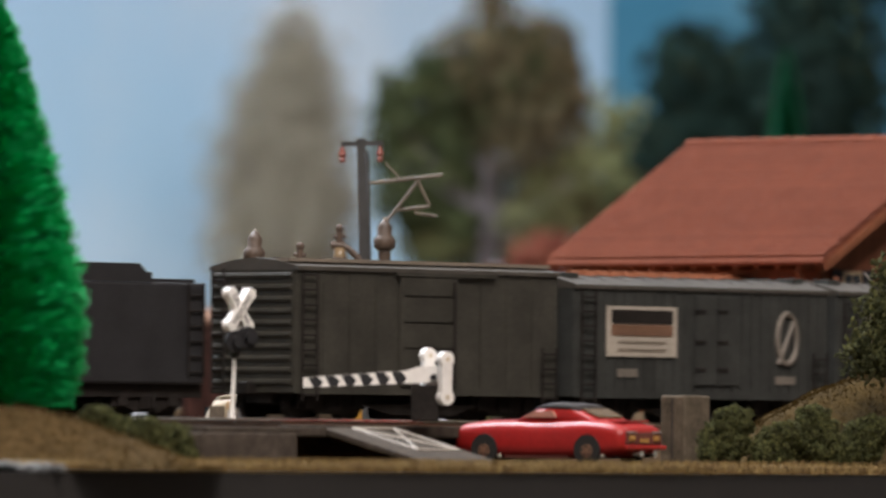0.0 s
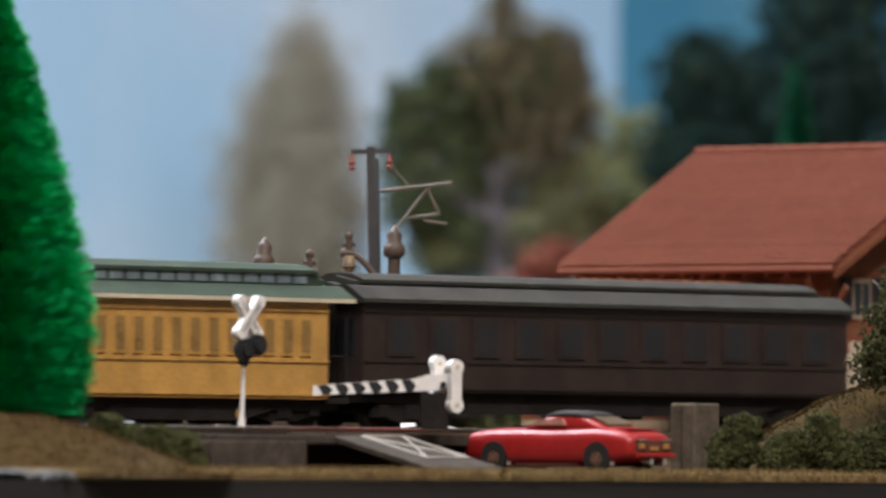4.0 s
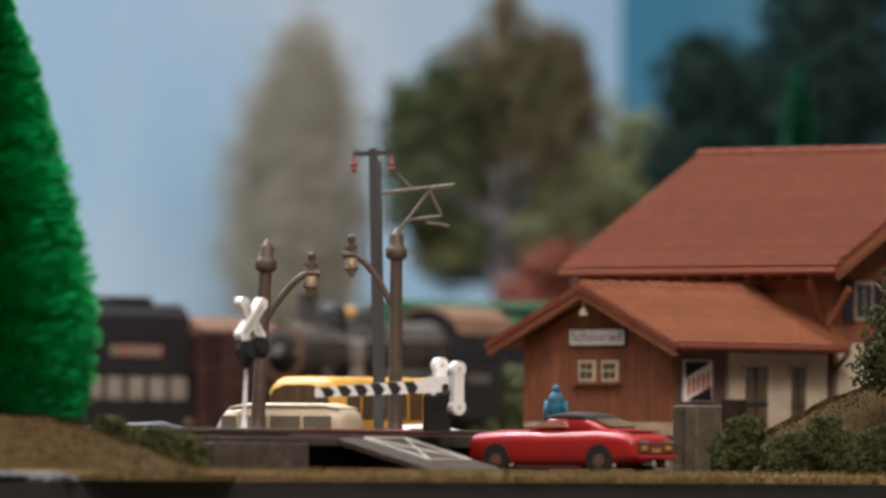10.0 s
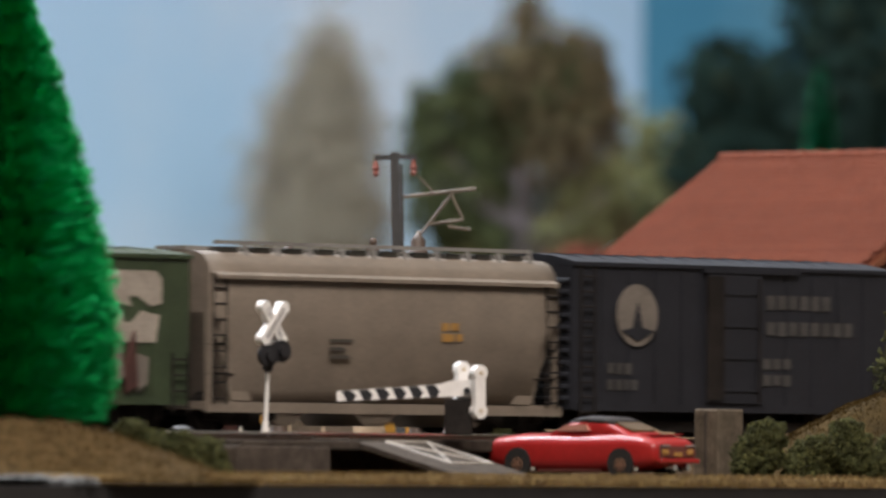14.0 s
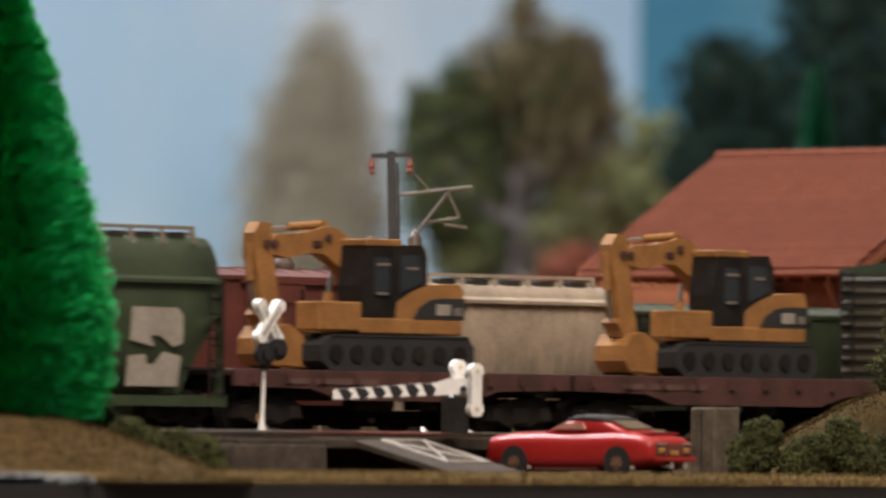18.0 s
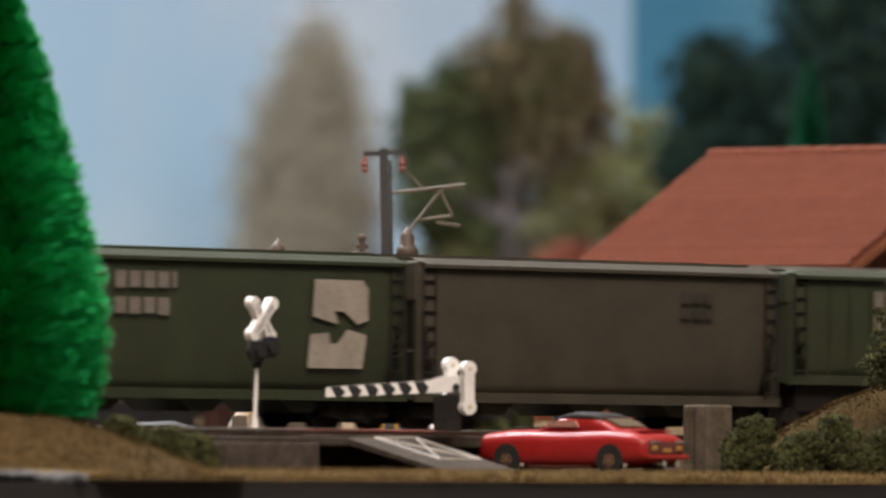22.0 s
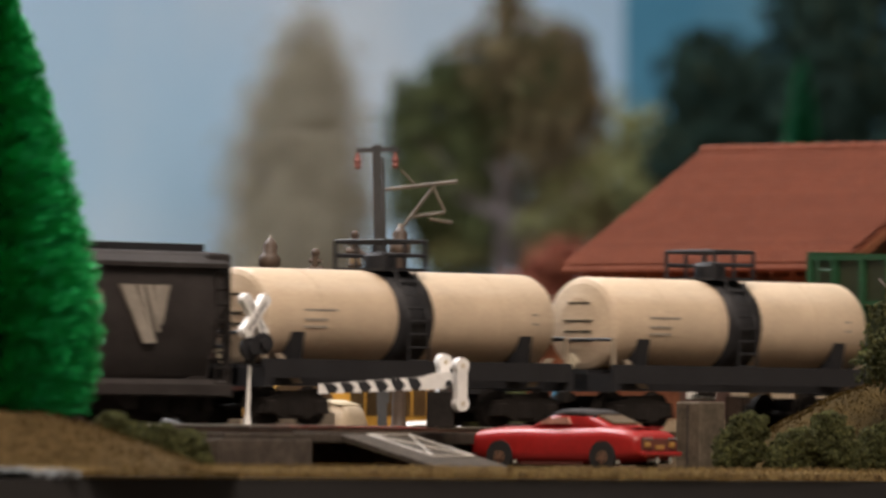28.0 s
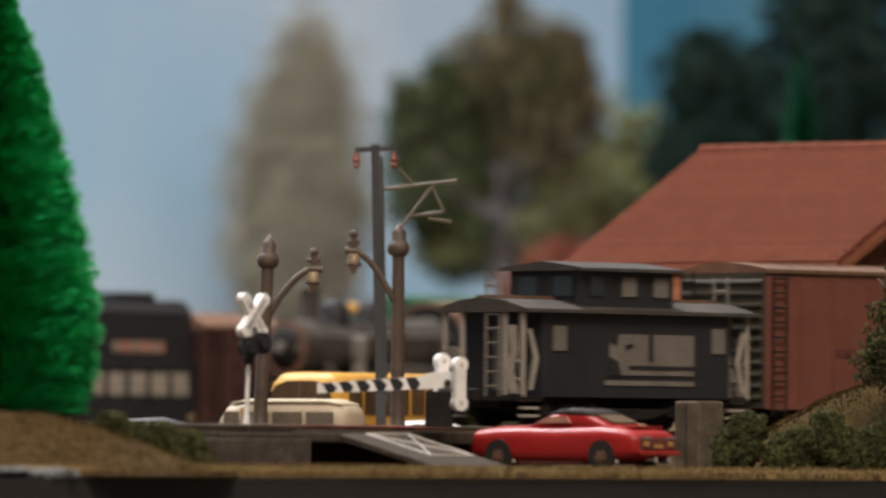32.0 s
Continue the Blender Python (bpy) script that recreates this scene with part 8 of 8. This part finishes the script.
for k in range(LAYERS):
    z0 = k * 7.3
    xe = x1 - (5 if k == LAYERS - 1 else 0) - rr.uniform(0, 3)
    cols = 5
    for c in range(cols):
        for r in range(5):
            a = x0 + (8 if k < LAYERS - 1 else 2) + c * (xe - x0 - 8) / cols
            b = x0 + (8 if k < LAYERS - 1 else 2) + (c + 1) * (xe - x0 - 8) / cols - 0.35
            dy = rr.uniform(-0.12, 0.12)
            part("plank", B(a, b, -15.0 + dy, 15, z0 + r * 1.38, z0 + r * 1.38 + 1.35), "lumber", stack)
    part("course_strip", B(x0 + 9, xe - 1, -14.7, 14.8, z0 + 6.85, z0 + 7.25), "lumber", stack)
    for i in range(7):
        xx = x0 + 10 + i * (xe - x0 - 14) / 6
        part("batten", B(xx - 0.9, xx + 0.9, -15.3, 15, z0 + 6.9, z0 + 7.3), "lumber", stack)
    part("wrap", B(x0 - 1, x0 + (9 if k < LAYERS - 1 else 20), -15.6, 15.5, z0 + 0.1, z0 + 7.2, bevel=0.4), "redwrap", stack, "red plastic wrapping")
for xx in (x0 + 32, x0 + 74, x0 + 112):
    bm = B(xx, xx + 0.3, -15.5, -15.2, 0, 36.4)
    box(bm, xx, xx + 0.3, -15.6, 15.5, 36.0, 36.4)
    part("strap", bm, "batten", stack)
for k in range(LAYERS):
    for i in range(11):
        xx = x0 + 14 + i * (x1 - x0 - 18) / 10.4 + rr.uniform(-2, 2)
        part("board_end_stain", B(xx, xx + rr.uniform(1.2, 2.6), -15.22, -15.0, k * 7.3 + 0.3, k * 7.3 + 6.7), "batten", stack)
load(stack, "freight", q, NEAR, 15.1)

q, L = span(-2527, -2381)
car = covered_hopper("faded pink covered hopper with dark lettering on its flank", L, "pink", z0=14, eave=41, top=46.5, light="pink", trough=False, group="covered hoppers", ends=10, smoothside=True, sill="truck")
h = L / 2
for word, x in (("FARNHAMVILLE", -h + 14), ("IOWA", -h + 103)):
    cu = bpy.data.curves.new("flank_text", "FONT")
    cu.body, cu.size, cu.space_character, cu.extrude = word, 6.2 * MM, 2.05, 0.03 * MM
    cu.materials.append(M["ink"])
    tx = new("flank_text", cu)
    tx.parent = car
    tx.matrix_basis = mm(x, -17.0, 32.6, 90, 0, 0)
part("lower_frame", B(-h + 8, h - 8, -12.5, 12.5, 7, 14), "truck", car)
for x in (-h + 16, -8, h - 34):
    part("discharge_gate", PR([(x, 15), (x + 24, 15), (x + 17, 7.5), (x + 7, 7.5)], "y", -14.2, 10), "truck", car)
join("freight", car, q, NEAR)

q, L = span(-2678, -2541)
car = boxcar("black boxcar with a white herald panel and slanted stripe", L, "boxblack", z0=9.5, z1=47.5, top=50.5, group="boxcars", panels=11)
h = L / 2
part("herald", B(-h + 5, -h + 41, -16.5, -16.2, 31, 39), "dimletter", car)
part("herald_line", B(-h + 3, -h + 40, -16.5, -16.2, 27.4, 28.8), "dimletter", car)
for x in (9, 25):
    part("herald_figure", PR([(-h + x, 31.4), (-h + x + 3, 31.4), (-h + x + 5, 35), (-h + x + 9, 34), (-h + x + 12, 38.4), (-h + x + 4, 37.4)], "y", -16.7, -16.4), "boxblack", car)
part("herald_figure", B(-h + 21.6, -h + 23, -16.7, -16.4, 31, 39), "boxblack", car)
part("herald_line", B(-h + 3, -h + 40, -16.5, -16.2, 23.4, 25.0), "dimletter", car)
part("red_mark", B(-h + 4, -h + 26, -16.5, -16.2, 41, 43), "deepred", car)
part("white_stripe", PR([(h - 21, 17), (h - 13.5, 17), (h - 20, 33), (h - 30, 33)], "y", -16.6, -16.2), "letter", car)
bars(car, 6, 41, [[8], [7]], "dimletter", h=2.6)
bars(car, -22, 20, [[24]], "dimletter", h=4)
join("freight", car, q, NEAR)


def slotted_gondola(L):
    car = thing("slotted_gondola", "long green wood-chip gondola with bullet-shaped side slots", "freight car")
    h = L / 2
    part("floor", B(-h, h, -15, 15, 11, 13), "green2", car)
    pitch, wide = 11.5, 6.2
    n = int((L - 44) / pitch)
    x0 = -h + 3
    for y in (-16, 15):
        side = part("lower_side", B(-h + 1, h - 1, y, y + 0.6, 11, 30), "green2", car)
        part("upper_side", B(-h + 1, h - 1, y, y + 0.6, 44, 52), "green2", car)
        part("upper_rail", B(-h, h, y - 0.7, y + 1.7, 51, 53), "green2", car)
        for a, b in ((-h + 1, x0 + 2.6), (x0 + n * pitch - 2.6, h - 1)):
            part("end_side_panel", B(a, b, y, y + 1, 30, 44), "green2", side)
        for i in range(n - 1):
            x = x0 + (i + 1) * pitch
            g = (pitch - wide) / 2
            part("side_post", PR([(x - g, 30), (x + g, 30), (x + g, 38), (x + g + 0.7, 41.6), (x + g + 2.0, 44), (x - g - 2.0, 44), (x - g - 0.7, 41.6), (x - g, 38)], "y", y, y + 0.6), "green2", side)
        if y < 0:
            for i in range(n):
                x = x0 + (i + 0.5) * pitch
                part("side_rib", B(x + pitch / 2 - 0.5, x + pitch / 2 + 0.5, y - 0.6, y, 18, 50.8), "green2", side)
                part("lettering", B(x - 3.4, x + 3.4, y - 0.25, y, 46, 50, bevel=0.1), "mudolive", side)
                part("recess_panel", B(x - 3.2, x + 3.2, y - 0.4, y, 20, 27.5, bevel=0.15), "green2", side)
            part("side_ledge", PR([(y - 1.2, 17.0), (y, 18.6), (y, 16.2)], "x", -h + 1, h - 1), "green2", side)
            for z in (45.4, 43.6, 41.8):
                part("stencil", B(h - 24, h - 13, y - 0.2, y, z - 0.4, z + 0.3), "letter", side)
    for k in (-1, 1):
        ep = part("end_bulkhead", B(min(k * h, k * (h - 1.4)), max(k * h, k * (h - 1.4)), -15.5, 15.5, 11, 52), "darkgreen", car)
        for y in (-15.6, -5.6, 4.4, 14.0):
            part("end_post", B(min(k * h, k * (h + 1.6)), max(k * h, k * (h + 1.6)), y, y + 1.7, 11, 52), "green2", ep)
        for z in (11, 24, 37, 50.4):
            part("end_rib", B(min(k * h, k * (h + 1.3)), max(k * h, k * (h + 1.3)), -15.4, 15.4, z, z + 1.6), "green2", ep)
        end_ladder(ep, k * (h + 2.0), 11, 52, 6, 11, "green2")
    part("side_sill", B(-h, h, -16.9, -15.8, 10, 13.5), "green2", car)
    underframe(car, L, 7.5, 11)
    bogie(car, -h + 20)
    bogie(car, h - 20)
    couplers(car, L)
    return car


q, L = span(-2883, -2689)
join("freight", slotted_gondola(L), q, NEAR)

for a, b in ((-3006, -2885), (-3149, -3021)):
    q, L = span(a, b)
    join("freight", tank_car("white tank car with a black centre band and dome platform", L), q, NEAR)

q, L = span(-3296, -3160)
car = covered_hopper("black covered hopper with a white slanted emblem", L, "hopblack", z0=10, eave=43, top=48, light="roofgrey", trough=False, group="covered hoppers", ends=9, smoothside=True, hood=True)
h = L / 2
part("roof_sheet", B(-h + 4, h - 4, -9, 9, 47, 48.9), "black", car)
# ledge shaped with an upward slope so the eave shows a lit band
part("eave_ledge", PR([(-14.0, 45.6), (-17.5, 43.6), (-17.5, 42.4), (-15.2, 42.4)], "x", -h + 3, h - 3), "hopblack", car, "eave ledge sloped to catch the light")
part("sill_ledge", PR([(-14.6, 12.6), (-16.9, 11.2), (-16.9, 8.4), (-14.6, 8.4)], "x", -h + 1, h - 1), "hopblack", car)
for k in (-1, 1):
    x = k * h
    part("end_marking", B(min(x - k * 0.2, x + k * 0.2), max(x - k * 0.2, x + k * 0.2), -13.2, -9.8, 40.2, 41.2), "letter", car)
    part("end_marking", B(min(x - k * 0.2, x + k * 0.2), max(x - k * 0.2, x + k * 0.2), -13.2, -9.8, 38.4, 39.4), "letter", car)
for x0, x1, x2, x3, low in ((-45, -39.4, -35.6, -31.6, 22.0), (-38.2, -36.2, -32.0, -30.8, 22.0), (-35.0, -32.6, -30.4, -29.0, 25.0), (-31.4, -25.6, -28.4, -30.6, 27.0)):
    part("white_emblem", PR([(h + x0, 37.5), (h + x1, 37.5), (h + max(x2, x3), low), (h + min(x2, x3), low)], "y", -17.2, -16.4), "letter", car)
bars(car, -8, 36, [[24]], "dimletter", h=4, y=-17.0)
part("red_band", B(-6, 7, -17.0, -16.5, 37.4, 38.8), "deepred", car, "thin faded red lettering band")
bars(car, -22, 30, [[5], [6]], "dimletter", h=2, y=-17.0)
join("freight", car, q, NEAR)

for a, b, wheels_at in ((-3457, -3323, (-3406, -3372, -3338)), (-3594, -3457, (-3549, -3515, -3481))):
    q, L = span(a, b)
    car = flatcar("dark green flatcar carrying green tractors", L, "darkgreen", deck=15.5, group="flatcars")
    join("freight", car, q, NEAR)
    for w in wheels_at:
        load(tractor(None), "freight", w - 1, NEAR, 15.6, 180).scale = (1.06, 1.08, 1.1)

q, L = span(-3731, -3594)
car = boxcar("rust red boxcar with a pale roof edge", L, "redbox", z0=6.5, z1=46, top=48.6, roof="coachbrown", endcolour="mudolive", group="boxcars", panels=9, door=False)
h = L / 2
bars(car, h - 38, 37, [[5, -3, 7, 6], [26]], "deepred", h=2.2)
bars(car, -h + 30, 24, [[3] * 6], "deepred", h=2.2, letters=True)
join("freight", car, q, NEAR)
q, L = span(-3834, -3736)
join("freight", caboose("black cupola caboose with pale end railings and a white panel", L + 2), q, NEAR)

# the mixed train on the far line, running the other way
q, L = span(-200, -52)
join("mixed", tender("black steam tender heaped with coal", L), q, FAR)
q, L = span(-18, 94)
car = boxcar("dark olive boxcar with a pale roof walk", L, "olive", z0=8, z1=43, top=46, roof="roofdull", group="old boxcars", panels=10)
part("roof_walk", B(-L / 2, L / 2, -13, -8, 44.8, 45.8), "hopgrey", car)
join("mixed", car, q, FAR)
for a, b in ((100, 215), (218, 332), (335, 451)):
    q, L = span(a, b)
    car = boxcar("dark grey green refrigerator car with a white poster and oval emblem", L, "reefer", z0=8, z1=40, top=43.4, roof="roofdull", ribs=False, group="refrigerator cars", name="refrigerator_car", door=False, panels=26)
    h = L / 2
    sg = part("poster_panel", B(-h + 13, -h + 44, -16.6, -16.2, 20, 34.5), "postercream", car, "pale bordered poster panel")
    part("poster_band", B(-h + 15, -h + 42, -16.8, -16.5, 29.5, 33.5), "truck", sg)
    part("poster_band", B(-h + 15, -h + 42, -16.8, -16.5, 26, 29.2), "coachbrown", sg)
    for z in (23.8, 21.6):
        part("poster_line", B(-h + 18, -h + 39, -16.8, -16.5, z, z + 0.7), "hopgrey", sg)
    for x in (-4, 6):
        dr = part("ice_door", B(x, x + 9.5, -16.8, -16, 12, 38, bevel=0.2), "reefer", car)
        for z in (16, 24, 33):
            part("hinge", B(x - 0.5, x + 4, -17.1, -16.7, z, z + 1), "truck", dr)
    ring = bmesh.new()
    for i in range(24):
        a0, a1 = 2 * math.pi * i / 24, 2 * math.pi * (i + 1) / 24
        rod(ring, (h - 19 + 4.4 * math.cos(a0), -16.4, 26 + 7.4 * math.sin(a0)), (h - 19 + 4.4 * math.cos(a1), -16.4, 26 + 7.4 * math.sin(a1)), 0.9, n=5)
    rod(ring, (h - 23, -16.4, 18.5), (h - 15.5, -16.4, 32), 0.8, n=5)
    part("oval_emblem", ring, "dimletter", car, "pale oval emblem with a slash")
    bars(car, h - 24, 15, [[9]], "dimletter", h=2.4)
    bars(car, -h + 18, 16.5, [[9]], "dimletter", h=2.4)
    for x in (-h + 4, h - 8):
        for y in (-6, 6):
            part("ice_hatch", B(x, x + 5, y - 3, y + 3, 42.4, 44, bevel=0.2), "reefer", car)
    join("mixed", car, q, FAR)
q, L = span(455, 580)
join("mixed", coach("mustard yellow open-platform coach with a green clerestory roof", L + 4, "yellowcoach", "greenroof", z0=8.5, eave=36, top=46, windows=13, platform=True, stripe="cream", glass="oliveglass", clear="skyglass"), q, FAR)
q, L = span(585, 800)
join("mixed", coach("dark brown clerestory passenger coach", L, "browncoach", "olive", z0=11, eave=36.5, top=44, windows=11, glass="black"), q, FAR)

# a second train passes on the far line later, glimpsed behind the loads
for kind, a, b in (("dark", -190, -42), ("red", -38, 54), ("grey", 56, 156), ("green", 158, 262), ("dark2", 264, 330), ("red2", 332, 430)):
    q, L = span(a, b)
    if kind == "dark":
        car = tender("black tender with a coal load on the far line", L)
    elif kind in ("red", "red2"):
        car = boxcar("dark red boxcar with pale lettering", L, "deepred", z0=8, z1=43, top=46, group="old boxcars")
        bars(car, 2, 37, [[5] * 6, [5] * 6], "dimletter", h=4, letters=True)
        bars(car, 10, 24, [[5] * 4], "dimletter", h=4, letters=True)
    elif kind == "grey":
        car = covered_hopper("cream grey covered hopper on the far line", L, "hopcream", eave=38, top=44, group="covered hoppers")
    elif kind == "green":
        car = boxcar("dark green boxcar on the far line", L, "darkgreen", z0=8, z1=36, top=39, group="old boxcars")
    else:
        car = boxcar("low dark boxcar on the far line", L, "olive", z0=8, z1=36, top=39, group="old boxcars")
    join("local", car, q, FAR)

# the express on the middle line
q, L = span(474, 632)
lo = thing("express_locomotive", "dark brown streamlined diesel with a tan stripe", "locomotive")
h = L / 2
part("body", PR([(-h, 8), (h - 8, 8), (h, 14), (h - 1, 26), (h - 14, 32), (h - 20, 46), (h - 30, 48), (-h, 48)], "y", -15, 15), "locobrown", lo)
part("stripe", B(-h, h - 6, -15.4, -14.9, 25, 32), "coachbrown", lo)
part("skirt", B(-h, h - 10, -15.3, -14.9, 9, 24), "black", lo)
for x in (h - 33, h - 27):
    part("cab_window", B(x, x + 4.5, -15.5, -14.9, 38, 44), "darkglass", lo)
for i in range(5):
    part("grille", B(-h + 12 + i * 18, -h + 24 + i * 18, -15.5, -14.9, 36, 44), "truck", lo)
bogie(lo, -h + 30, axles=3, span=19)
bogie(lo, h - 34, axles=3, span=19)
couplers(lo, L)
join("express", lo, q, MIDDLE, -3)
q, L = span(311, 474)
join("express", coach("orange and green clerestory passenger coach", L, "orange", "olive", z0=10, eave=40.5, top=50.5, windows=10, low="coachgreen", skirt="coachgreen", band="coachgreen", glass="coachbrown"), q, MIDDLE, -3)


# ---- movement ----
FREIGHT = [(0, -2156), (11, 0), (12, 196.8), (13, 392.8), (14, 591), (15, 782.2), (16, 969.4), (17, 1152.6), (18, 1333), (19, 1511.9), (20, 1687.5), (21, 1857.3), (22, 2027.7), (23, 2192.9), (24, 2352.9), (25, 2515.7), (26, 2685.3), (27, 2866.4), (28, 3058.9), (29, 3256.2), (30, 3458.3), (31, 3659.3), (32, 3850.4)]
MIXED = [(0, 0), (1, -142.1), (2, -285.6), (3, -432.8), (4, -579.1), (5, -724.6), (6, -869.1), (8, -1157), (16, -2300), (32, -4570)]
LOCAL = [(0, 2690), (10, 1170), (17.7, 0), (20, -350), (32, -2174)]
EXPRESS = [(0, -2520), (6, -452), (7.2, 0), (8, 308), (9, 680), (11, 1150), (13, 1330), (32, 1330)]


def motions():
    for name, steps in (("freight", FREIGHT), ("mixed", MIXED), ("local", LOCAL), ("express", EXPRESS)):
        for car, middle, off, z, *turn in TRAINS[name]:
            walk(car, [(t, on_line(middle + d, off, z, *turn)) for t, d in steps])


motions()
